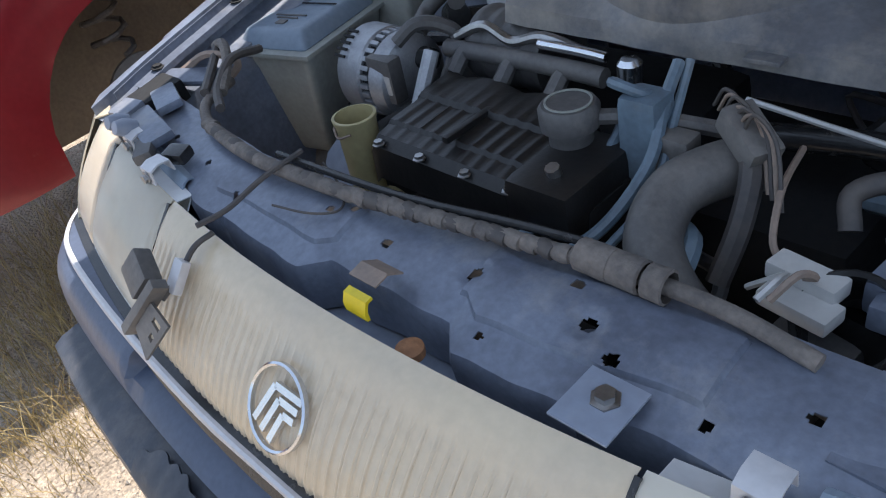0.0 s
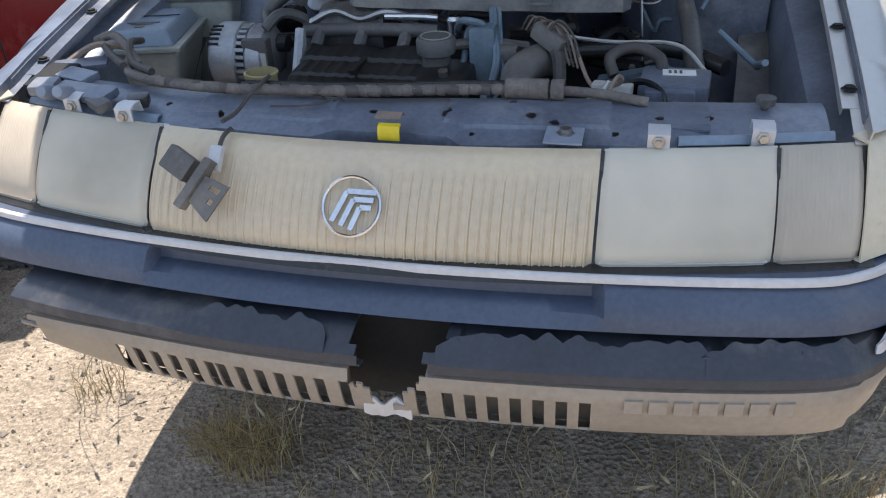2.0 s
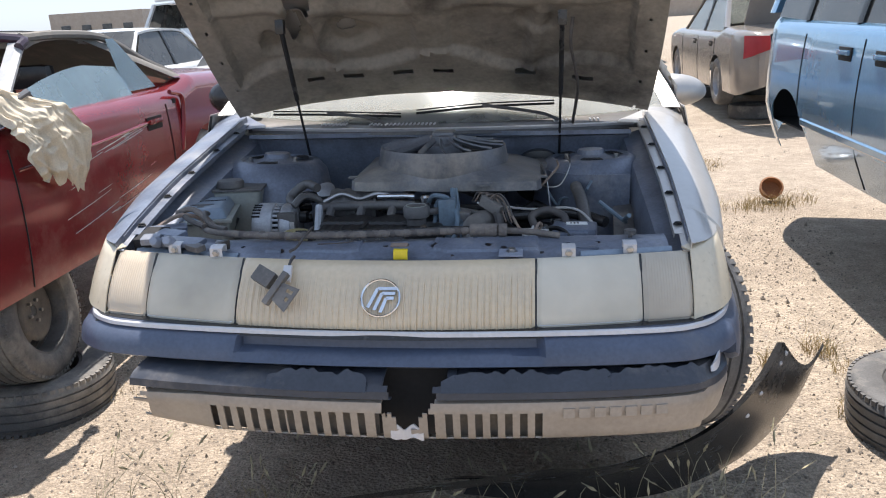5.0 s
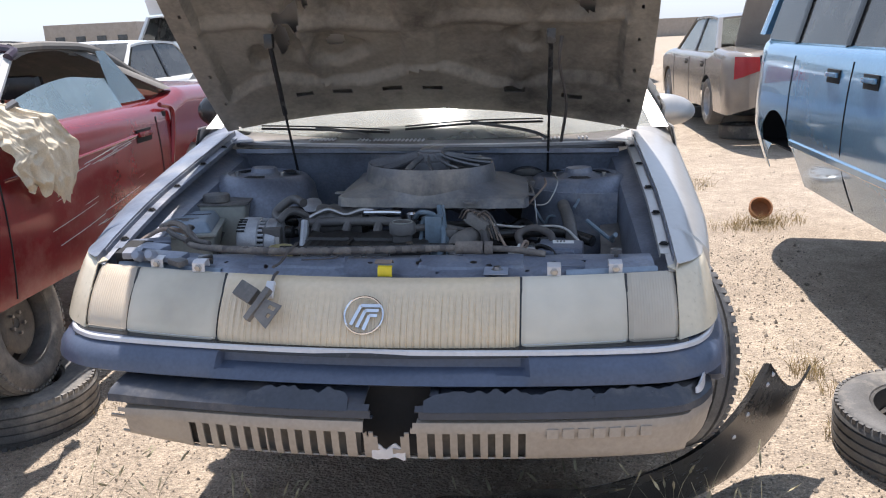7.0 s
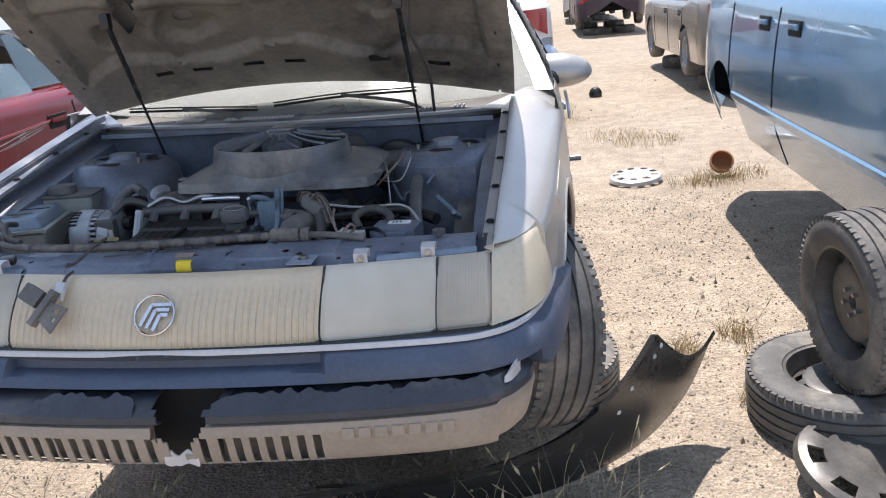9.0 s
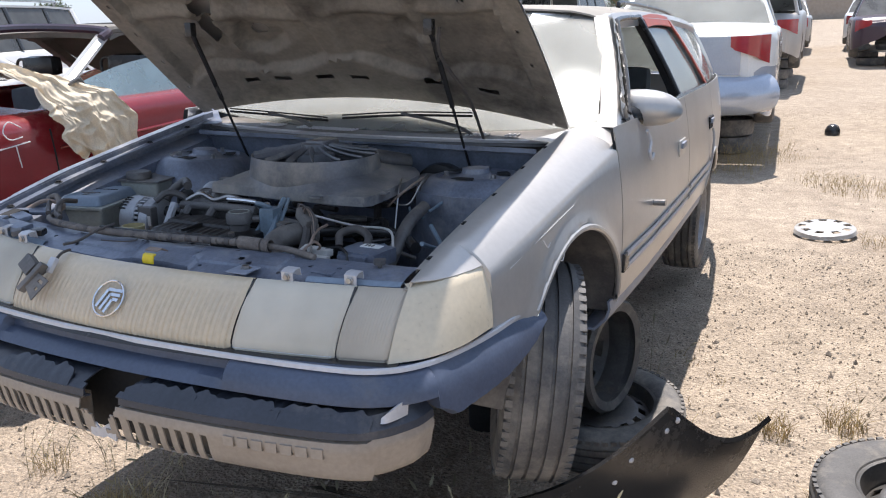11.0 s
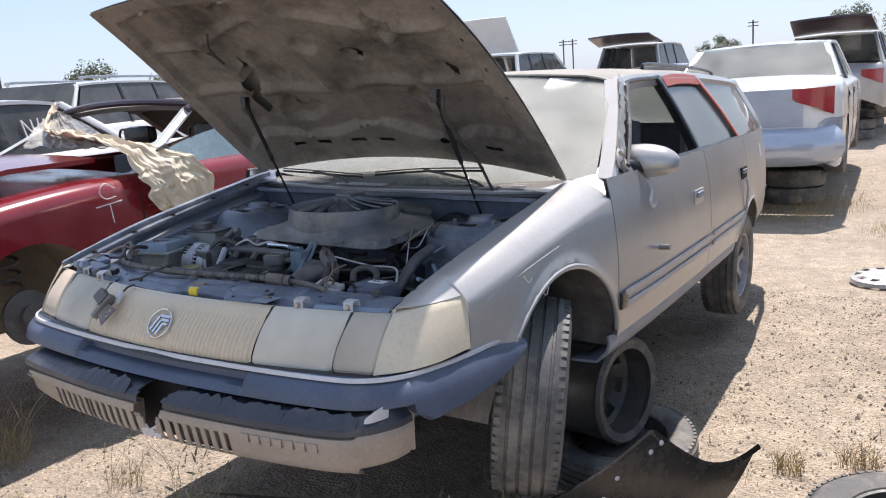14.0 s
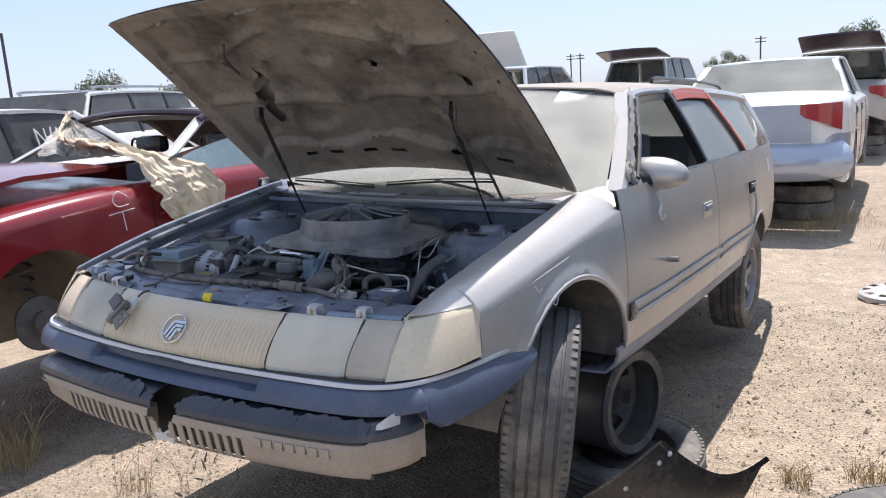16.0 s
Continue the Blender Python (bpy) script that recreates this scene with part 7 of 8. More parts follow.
        o = part(nm, bm, M[glassm], root)
        o.visible_shadow = False
    if glassm:
        pane("windscreen", ((-bw + 0.03, c0 + 0.02, bt(c0)), (bw - 0.03, c0 + 0.02, bt(c0)), (rw - 0.02, c1, roof - 0.01), (-rw + 0.02, c1, roof - 0.01)))
        if not lid_open:
            pane("rear_window", ((-bw + 0.03, c3 - 0.02, bt(c3)), (bw - 0.03, c3 - 0.02, bt(c3)), (rw - 0.02, c2, roof - 0.01), (-rw + 0.02, c2, roof - 0.01)))
        stops = [(c0 + 0.2, c1 + 0.06)] + [(y + 0.03, y) for y in mids] + [(c3 - 0.2, c2 - 0.06)]
        for s in (-1, 1):
            for (a0, a1), (b0, b1) in zip(stops, stops[1:]):
                pane("side_window", ((s * (bw - 0.01), a0 + 0.05, bt(a0)), (s * (bw - 0.01), b0 - 0.05, bt(b0)), (s * (rw - 0.01), b1 - 0.03, roof - 0.035), (s * (rw - 0.01), a1 + 0.03, roof - 0.035)))
    def skin(y, z):
        k = (z - 0.6) / 0.5
        return half(y) * (1 - 0.045 * k * k) - tuck * max(0, (0.50 - z) / 0.25)
    for s in (-1, 1):
        for y in seams:
            b0 = bottom(y) + 0.02
            bm = bmesh.new()
            tube(bm, [(s * skin(y, z), y + 0.01 * math.sin(z * 3), z) for z in spread(b0, top(y) - 0.08, 6)], 0.0045, 6, 1)
            part("door_seam", bm, M["dark"], root)
        for y in handles:
            z = belt - 0.16
            bm = bmesh.new()
            box(bm, (s * (skin(y, z) + 0.001), y, z), (0.010, 0.17, 0.07), 0.004)
            h = part("handle_recess", bm, M["dark"], root)
            bm = bmesh.new()
            box(bm, (s * (skin(y, z) + 0.014), y, z + 0.008), (0.016, 0.15, 0.026), 0.006)
            part("door_handle", bm, M[paint], h)
        if tail:
            bm = bmesh.new()
            h0 = half(L)
            grid(bm, [[(s * x, y, deck - 0.09 - (0.27 - 0.035 * k) * v) for k, (x, y) in enumerate(((half(L - 0.20) + 0.002, L - 0.20), (half(L - 0.07) + 0.012, L - 0.07), (h0 + 0.016, L + 0.022), (h0 * 0.90, L + 0.076), (h0 * 0.76, L + 0.094), (h0 * 0.70, L + 0.096)))] for v in spread(1, 0, 5)], 0.012)
            part("tail_lamp", bm, M["redlamp"], root)
        if head:
            bm = bmesh.new()
            grid(bm, [[(s * (half(0.0) * 1.0 - d), 0 + e, z) for d, e in ((-0.05, 0.18), (-0.02, 0.06), (0.08, -0.03), (0.25, -0.055), (0.36, -0.06))] for z in (hood - 0.36, hood - 0.29, hood - 0.23)], 0.012)
            part("headlamp", bm, M["lens_clear"], root)
        for k, a in enumerate(axles):
            if ("f" if k == 0 else "r") in wheels:
                wm = Matrix.Translation((s * (W / 2 - 0.11), a, 0.31)) @ Matrix.Rotation(radians(90 * s), 4, 'Y')
                w = thing("wheel", "", "")
                w.parent = root
                wheel_parts(w, wm, style=style, tread=False, rim_mat=M["alloy"])
    return root


def at(x, y, z, turn=0, pitch=0, roll=0):
    return Matrix.Translation((x, y, z)) @ Euler((radians(pitch), radians(roll), radians(turn))).to_matrix().to_4x4()


def raised_panel(root, y, z, w, length, tilt, mat, name="raised_panel", label="", inner=None):
    """A lid standing open, hinged at y, z across the car; tilt in degrees from level, leaning back to the hinge."""
    m = Matrix.Translation((0, y, z)) @ Matrix.Rotation(radians(tilt), 4, 'X')
    bm = bmesh.new()
    grid(bm, [[m @ Vector((u * w * (1 - 0.08 * v), v * length, 0.03 * (1 - u * u))) for u in spread(-1, 1, 9)] for v in spread(0, 1, 6)], 0.03)
    part(name, bm, M[mat], root, label)


def convertible():
    root = car("convertible", "dark red convertible, dusty soft top, scratched door, front wheel missing", at(-3.0, -0.30, 0.40, 0.4), 4.65, 1.84, 0.90, 0.92, 0.98, 1.25,
               (1.50, 2.26, 2.80, 3.45), "red", 0.24, None, None, (0.95, 3.52), "r", head=False, roof_mat="cloth", pillar_mat="hubcap", seams=(1.56, 2.98), handles=(2.81,), narrow=0.315)
    # soft top sails down to the rear deck
    bm = bmesh.new()
    rows = []
    for y, z, w in ((2.74, 1.255, 0.61), (2.95, 1.235, 0.64), (3.22, 1.11, 0.70), (3.48, 0.985, 0.75)):
        rows.append([(w * u, y, z + 0.03 * (1 - u * u) - 0.05 * abs(u) ** 6) for u in spread(-1, 1, 17)])
    grid(bm, rows, 0.012)
    part("soft_top", bm, M["cloth"], root, "dusty grey soft-top cloth")
    for s in (-1, 1):
        bm = bmesh.new()
        tube(bm, [(s * 0.605, 2.26, 1.24), (s * 0.62, 2.55, 1.245), (s * 0.645, 2.92, 1.215), (s * 0.71, 3.20, 1.08), (s * 0.77, 3.42, 0.985)], 0.022, 8, 5)
        part("top_frame", bm, M["cloth"], root, "dusty cloth edge of the soft top")
        if s > 0:
            bm = bmesh.new()
            rows = []
            for v in spread(0, 1, 7):
                rows.append([(s * (0.845 - 0.09 * v), 1.70 + 1.09 * u, 0.89 + 0.205 * v * math.sin(min(1.0, 0.06 + 1.25 * u) * math.pi / 2) ** 0.8 * (1 - 0.14 * max(0.0, u - 0.7) / 0.3)) for u in spread(0, 1, 22)])
            grid(bm, rows, 0.004)
            o = part("door_glass", bm, M["bluepane"], root, "blue-tinted half-raised door glass")
            o.visible_shadow = False
            bm = bmesh.new()
            grid(bm, [[(s * (0.80 - 0.07 * v), 2.79 + u * (0.34 - 0.26 * v), 0.93 + 0.28 * v) for u in spread(0, 1, 4)] for v in spread(0, 1, 5)], 0.004)
            o = part("rear_side_glass", bm, M["bluepane"], root)
            o.visible_shadow = False
        # side scoop behind the door
        bm = bmesh.new()
        tube(bm, [(s * 0.915, 3.05, 0.90), (s * 0.93, 3.17, 0.86), (s * 0.925, 3.15, 0.70), (s * 0.915, 3.11, 0.56)], 0.014, 8, 4)
        sc = part("side_scoop", bm, M["red"], root)
        bm = bmesh.new()
        box(bm, (s * 0.905, 3.10, 0.74), (0.012, 0.05, 0.24), 0.004)
        part("scoop_mouth", bm, M["dark"], sc)
        bm = bmesh.new()
        tube(bm, [(s * 0.915, 1.60, 0.735), (s * 0.926, 2.1, 0.745), (s * 0.920, 2.85, 0.775)], 0.007, 8, 5)
        part("door_crease", bm, M["red"], root)
    rnd = random.Random(3)
    for k in range(16):
        y, z = rnd.uniform(1.6, 2.6), rnd.uniform(0.38, 0.74)
        ln = rnd.uniform(0.08, 0.45)
        bm = bmesh.new()
        tube(bm, [(0.9165, y, z), (0.9185, y + ln / 2, z + 0.06 * ln), (0.9165, y + ln, z + 0.13 * ln)], 0.0012 + 0.0012 * rnd.random(), 5, 2)
        part("scratch", bm, M["hubcap"], root, "pale scratch")
    # seats, wheel and door mirror
    for x in (-0.36, 0.36):
        bm = bmesh.new()
        box(bm, (x, 2.33, 0.62), (0.44, 0.46, 0.16), 0.05)
        box(bm, (x, 2.58, 0.74), (0.42, 0.14, 0.36), 0.05)
        seat = part("seat", bm, M["seat"], root)
        bm = bmesh.new()
        box(bm, (x + 0.02, 2.60, 1.045), (0.27, 0.09, 0.12), 0.045)
        tube(bm, [(x - 0.07, 2.60, 0.90), (x - 0.07, 2.60, 1.02)], 0.008, 6, 1)
        tube(bm, [(x + 0.07, 2.60, 0.90), (x + 0.07, 2.60, 1.02)], 0.008, 6, 1)
        tube(bm, [(x - 0.10, 2.585, 1.00), (x - 0.17, 2.585, 0.99), (x - 0.185, 2.585, 1.045), (x - 0.16, 2.585, 1.085), (x - 0.10, 2.585, 1.085)], 0.009, 6, 4)
        part("headrest", bm, M["black"], seat, "black headrest with a loop at its side")
    bm = bmesh.new()
    box(bm, (0.0, 0.0, 0.0), (0.015, 0.13, 0.085), 0.006)
    box(bm, (0.03, -0.058, 0.0), (0.05, 0.014, 0.085), 0.005)
    box(bm, (0.03, 0.0, 0.038), (0.05, 0.12, 0.012), 0.005)
    bmesh.ops.transform(bm, matrix=Matrix.Translation((0.87, 1.76, 0.975)) @ Euler((radians(28), radians(8), radians(-40))).to_matrix().to_4x4(), verts=bm.verts)
    tube(bm, [(0.85, 1.70, 0.92), (0.86, 1.73, 0.95), (0.87, 1.76, 0.97)], 0.016, 8, 3)
    stump = part("door_mirror", bm, M["dusty"], root, "broken hollow door mirror")
    bm = bmesh.new()
    rnd = random.Random(14)
    for k in range(9):
        p = Vector((0.87 + rnd.uniform(-0.03, 0.04), 1.70 + rnd.uniform(-0.09, 0.09), 0.94 + rnd.uniform(-0.02, 0.03)))
        tube(bm, [p, p + Vector((rnd.uniform(-0.05, 0.05), rnd.uniform(-0.06, 0.06), rnd.uniform(0.0, 0.05))), p + Vector((rnd.uniform(-0.06, 0.06), rnd.uniform(-0.08, 0.08), rnd.uniform(-0.03, 0.02)))], 0.005 + 0.005 * rnd.random(), 6, 4)
    part("torn_wires", bm, M["black"], stump, "torn black mirror wires")
    bm = bmesh.new()
    tube(bm, [(-0.635, 2.19, 1.20), (-0.605, 2.255, 1.235), (-0.3, 2.21, 1.262), (0, 2.19, 1.27), (0.3, 2.21, 1.262), (0.605, 2.255, 1.235), (0.635, 2.19, 1.20)], 0.022, 8, 4)
    part("screen_frame", bm, M["purple"], root)
    # loose hood edge lifted off the wings
    bm = bmesh.new()
    grid(bm, [[(u * 0.74, y, z + 0.03 * (1 - u * u)) for u in spread(-1, 1, 9)] for y, z in ((-0.05, 0.82), (0.5, 0.93), (1.0, 1.0), (1.46, 1.0))], 0.025)
    part("loose_hood", bm, M["red"], root, "red hood lying loose above the wings")
    # chalk strokes on the wing
    for pts in ([(0.919, 1.42, 0.850), (0.922, 1.36, 0.880), (0.921, 1.33, 0.840), (0.919, 1.36, 0.805), (0.919, 1.42, 0.810)], [(0.921, 1.30, 0.770), (0.921, 1.45, 0.785)], [(0.920, 1.38, 0.775), (0.918, 1.39, 0.680)]):
        bm = bmesh.new()
        tube(bm, pts, 0.0028, 5, 5)
        part("chalk_stroke", bm, M["chalk"], root, "white chalk stroke")
    # bare front suspension: spring, strut and brake disc
    bm = bmesh.new()
    tube(bm, [(0.66 + 0.06 * math.cos(k * 0.8), 0.95 + 0.06 * math.sin(k * 0.8), 0.42 + 0.0085 * k) for k in range(48)], 0.009, 6, 1)
    part("coil_spring", bm, M["dusty"], root, "dusty coil spring")
    bm = bmesh.new()
    lathe(bm, [(0.0, 0.0), (0.13, 0.0), (0.13, 0.02), (0.06, 0.025), (0.06, 0.06), (0.0, 0.06)], 30, Matrix.Translation((0.78, 0.95, 0.30)) @ Matrix.Rotation(radians(80), 4, 'Y'))
    part("brake_disc", bm, M["rim"], root)
    bm = bmesh.new()
    grid(bm, [[(0.55, 0.95 - 0.36 * math.cos(a), 0.31 + 0.36 * math.sin(a)), (0.90, 0.95 - 0.36 * math.cos(a), 0.31 + 0.36 * math.sin(a))] for a in spread(0, math.pi, 14)], 0.004)
    grid(bm, [[(0.55, y, z) for z in (0.2, 0.5, 0.8)] for y in (0.5, 0.95, 1.4)], 0.01)
    part("arch_liner", bm, M["brown"], root)


def airbag_cloth():
    """Crumpled airbag cloth and clear film thrown over the broken windscreen and the door of the convertible."""
    def fold(u, v, k, n):
        """Uneven folds along the cloth, fading in and out, with finer creases across."""
        w = 1.8 * noise.noise(Vector((u * 3.1, v * 1.7, k))) + 0.7 * noise.noise(Vector((u * 9, v * 4, k + 4)))
        deep = 0.6 + 0.7 * noise.noise(Vector((u * 4, v * 3, k + 9)))
        crease = 0.5 - abs(noise.noise(Vector((u * 19, v * 3.2, k + 2))))
        return deep * (0.5 - abs(math.sin(v * n + w))) + 0.95 * crease + 0.18 * noise.noise(Vector((u * 44, v * 17, k)))
    # along the cloth: place, half width forwards and up, fold depth
    spine = ((0.00, (-0.62, 2.20, 1.262), (0.05, -0.03, 0.02), 0.030), (0.05, (-0.54, 2.12, 1.255), (0.07, -0.02, 0.03), 0.034), (0.12, (-0.44, 2.02, 1.20), (0.02, -0.02, 0.012), 0.016),
             (0.22, (-0.20, 1.82, 1.125), (0.02, -0.03, 0.012), 0.016), (0.32, (0.12, 1.70, 1.095), (0.05, -0.10, 0.035), 0.034), (0.45, (0.42, 1.62, 1.085), (0.05, -0.115, 0.035), 0.040),
             (0.57, (0.68, 1.62, 1.055), (0.03, -0.12, 0.02), 0.042), (0.67, (0.87, 1.66, 1.005), (0.01, -0.12, -0.01), 0.036), (0.75, (0.965, 1.71, 0.935), (-0.01, -0.17, -0.03), 0.036),
             (0.86, (1.00, 1.765, 0.82), (-0.01, -0.205, -0.01), 0.036), (0.95, (0.995, 1.78, 0.70), (-0.01, -0.185, 0.01), 0.034), (1.00, (0.975, 1.80, 0.63), (0.0, -0.14, 0.05), 0.028))

    def along(u):
        for (a, p, h, d), (b, q, g, e) in zip(spine, spine[1:]):
            if u <= b:
                t = (u - a) / (b - a)
                t = t * t * (3 - 2 * t) * 0.4 + t * 0.6
                return Vector(p).lerp(Vector(q), t), Vector(h).lerp(Vector(g), t), d + (e - d) * t
        return Vector(spine[-1][1]), Vector(spine[-1][2]), spine[-1][3]
    bm = bmesh.new()
    rows = []
    for u in spread(0, 1, 230):
        p, h, d = along(u)
        over = min(1.0, max(0.0, (u - 0.62) / 0.14))
        out = Vector((0.1, -0.45, 0.9)).lerp(Vector((0.95, -0.25, 0.25)), over)
        row = []
        for v in spread(-1, 1, 84):
            edge = 1.0 + 0.22 * noise.noise(Vector((u * 15, 3 if v > 0 else 8, 5)))
            q = p + h * v * edge + out * (d * fold(u, v, 3, 3.4) + 0.03 * (1 - v * v) * (1 - 0.3 * over))
            q += Vector((0.010 * noise.noise(Vector((u * 30, v * 6, 1))), 0.02 * noise.noise(Vector((u * 11, v * 3, 6))), 0.016 * noise.noise(Vector((u * 14, v * 4, 7))) - 0.07 * max(0.0, u - 0.9) / 0.1 * noise.noise(Vector((v * 3.5, 2, 4)))))
            row.append(q)
        rows.append(row)
    grid(bm, rows, 0)
    lay = at(-3.0, -0.30, 0.40, 0.4)
    solo("airbag_cloth", bm, M["bag"], "crumpled cream airbag cloth draped over the red door", "cloth", sharp=80).matrix_world = lay
    bm = bmesh.new()
    rows = []
    apex = Vector((-0.60, 2.17, 1.255))
    for u in spread(0, 1, 90):
        foot = Vector((-0.12 + 0.84 * u, 1.60 + 0.05 * math.sin(u * 7), 1.045 - 0.01 * u))
        row = []
        for v in spread(0, 0.97, 90):
            q = foot.lerp(apex, v) + Vector((0.0, -0.35, 0.9)) * ((0.030 * fold(v, u * 2 - 1, 6, 9) + 0.03 * math.sin(math.pi * v)) * (1 - 0.6 * v) - 0.06 * math.sin(math.pi * v) * math.sin(math.pi * u))
            row.append(q)
        rows.append(row)
    grid(bm, rows, 0)
    solo("plastic_film", bm, M["bag_grey"], "clear crumpled plastic film over the broken windscreen", "film", sharp=80).matrix_world = lay


GROW = 1.152
convertible()
airbag_cloth()
VAN = at(3.28, 0.02, 0.40)
van = car("minivan", "glossy sky-blue minivan, wheels missing, propped on steel posts", VAN, 4.50, 1.90, 1.02, 1.08, 1.12, 1.70, (1.10, 1.95, 4.15, 4.40), "blue", 0.24, None, "darkpane",
          (0.85, 3.64), "", category="minivan", seams=(1.16, 2.54, 3.40), handles=(2.30, 2.76), tail=False, tuck=0.07)
for s in (-1, 1):
    bm = bmesh.new()
    grid(bm, [[(s * (0.945 + d), y, z) for d, z in ((0, 0.475), (0.012, 0.485), (0.014, 0.515), (0, 0.525))] for y in spread(1.24, 3.32, 16)], 0.004)
    part("side_moulding", bm, M["blue"], van)
champagne = car("sedan", "champagne sedan with its boot lid raised", at(4.15, 15.2, 0.22, 181), 4.9, 1.85, 0.95, 0.95, 1.02, 1.42, (1.2, 1.9, 3.2, 3.9), "beige", lid_open=True, glassm="pane", seams=(1.4, 2.5, 3.5), handles=(2.3, 3.3))
raised_panel(champagne, 3.95, 1.03, 0.66, 0.85, 62, "beige", "boot_lid")
white_blue = car("sedan", "white sedan with pale blue tail and red lamps", at(-0.07, 13.63, 0.36, 182), 4.8, 1.85, 0.98, 1.00, 1.07, 1.44, (1.2, 1.9, 3.25, 3.95), "white", low=0.18, lower="paleblue", glassm="pane", seams=(1.4, 2.5, 3.5), handles=(2.3, 3.3))
bm = bmesh.new()
grid(bm, [[(u * 0.60, 4.875 + 0.02 * (1 - u * u), z) for u in spread(-1, 1, 7)] for z in (0.62, 0.80, 0.98)], 0.02)
part("boot_panel", bm, M["paleblue"], white_blue)
bm = bmesh.new()
tube(bm, [(-0.82, 4.60, 0.43), (-0.6, 4.82, 0.42), (0, 4.88, 0.42), (0.6, 4.82, 0.42), (0.82, 4.60, 0.43)], 0.19, 14, 5)
part("rear_bumper", bm, M["paleblue"], white_blue)

# rows further off
FAR = (
    ("sedan", "pale parked sedan, dusty", (-0.35, 20.9, 0.35, 181), "white", "pane"), ("sedan", "dusty silver sedan parked in the yard", (0.1, 26.0, 0.35, 180), "silver", "darkpane"),
    ("sedan", "dark plum sedan parked in the yard", (2.9, 20.5, 0.3, 180), "purple", "darkpane"), ("sedan", "dusty white sedan parked in the yard", (3.0, 27.5, 0.3, 178), "white", "darkpane"),
    ("sedan", "white sedan with paint-pen strokes on its window", (-5.55, -0.15, 0.30, 3), "white", "darkpane"), ("sedan", "white parked sedan with black mirrors", (-5.3, 6.4, 0.30, 0), "white", "darkpane"),
    ("sedan", "dusty silver sedan parked in the yard", (-2.9, 6.6, 0.30, 0), "white", "darkpane"), ("sedan", "dusty beige parked sedan", (-2.9, 12.6, 0.30, 0), "beige", "darkpane"),
    ("sedan", "pale dusty sedan parked in the yard", (-5.4, 13.0, 0.30, 0), "silver", "darkpane"), ("sedan", "dusty pale blue sedan in the yard", (-8.2, 9.6, 0.30, 0), "paleblue", "darkpane"),
    ("sedan", "faded red sedan parked in the yard", (-8.2, 16.0, 0.30, 0), "red", "darkpane"), ("sedan", "dusty white sedan parked in the yard", (-3.0, 19.0, 0.30, 0), "white", "darkpane"),
    ("sedan", "dusty white sedan parked in the yard", (5.8, 16.0, 0.30, 0), "white", "darkpane"), ("sedan", "dusty silver sedan parked in the yard", (5.9, 9.6, 0.30, 0), "silver", "darkpane"),
)
for name, label, (x, y, z, turn), paint, gl in FAR:
    turned = abs(turn) > 90
    car(name, label, at(1.152 * x, 1.152 * (y + (4.7 if turned else 0)), 0.34 if "paint-pen" in label else 0.22, turn), 4.7, 1.82, 0.95, 0.95, 1.0, 1.42, (1.2, 1.9, 3.2, 3.9), paint, glassm=gl, seams=(1.4, 2.5, 3.5), handles=(2.3, 3.3))
suv = car("suv", "white sport utility vehicle with dark side windows", at(-9.8, 4.15, 0.22, 20), 4.9, 1.95, 1.15, 1.20, 1.2, 1.80, (1.3, 1.9, 4.55, 4.80), "white", 0.3, None, "darkpane", (0.95, 3.75), tail=False, category="suv")
for s in (-1, 1):
    bm = bmesh.new()
    tube(bm, [(s * 0.62, 2.2, 1.82), (s * 0.62, 2.3, 1.87), (s * 0.62, 4.2, 1.87), (s * 0.62, 4.3, 1.82)], 0.02, 6, 3)
    part("roof_rail", bm, M["steel"], suv)
hatch = car("hatchback", "white hatchback with its tailgate raised", at(-7.6, 21.0, 0.66, 180), 4.4, 1.8, 1.0, 1.0, 1.0, 1.55, (1.1, 1.8, 3.8, 4.2), "white", lid_open=True, category="hatchback")
raised_panel(hatch, 3.72, 1.56, 0.66, 0.85, 58, "white", "tailgate")
dark = car("hatchback", "grey hatchback with a dark tailgate raised", at(-5.35, 25.3, 0.44, 180), 4.5, 1.8, 1.0, 1.15, 1.1, 1.80, (1.1, 1.8, 3.9, 4.3), "silver", lid_open=True, category="hatchback")
raised_panel(dark, 3.9, 1.82, 0.80, 0.9, 12, "purple", "tailgate")
estate = car("hatchback", "silver hatchback with its dark rear glass raised", at(0.17, 22.0, 0.44, 180), 4.5, 1.8, 1.0, 1.05, 1.0, 1.58, (1.1, 1.8, 3.8, 4.3), "silver", lid_open=True, category="hatchback")
raised_panel(estate, 3.8, 1.60, 0.70, 0.95, 14, "purple", "tailgate")
# paint-pen letters on the side window of the white sedan
lettered = [o for o in scene.objects if o.parent is None and "paint-pen" in o.get("label", "")][0]
for pts in ([(0, 0), (0, 1)], [(0, 1), (0.75, 0)], [(0.75, 0), (0.78, 1)], [(1.0, -0.1), (1.4, 1.05)], [(1.55, 0), (1.85, 1)], [(1.85, 1), (2.2, 0)], [(1.66, 0.4), (2.08, 0.42)]):
    bm = bmesh.new()
    tube(bm, [(0.80 - 0.055 * b, 2.78 + 0.115 * a, 1.10 + 0.15 * b) for a, b in pts], 0.007, 6, 2)
    part("letter_stroke", bm, M["chalk"], lettered, "white paint-pen stroke")


# ---------- tyres the parked cars stand on ----------
tyre_bm = bmesh.new()
lathe(tyre_bm, [(0.19, 0.02), (0.24, 0.0), (0.30, 0.01), (0.315, 0.05), (0.315, 0.14), (0.30, 0.18), (0.24, 0.19), (0.19, 0.17)], 28, None, closed=True)
first = part("prop_tyre", tyre_bm, M["tyre"])
tagged(first, "worn dusty tyre lying flat under a parked car", "tyre", "prop tyres")
spots = []
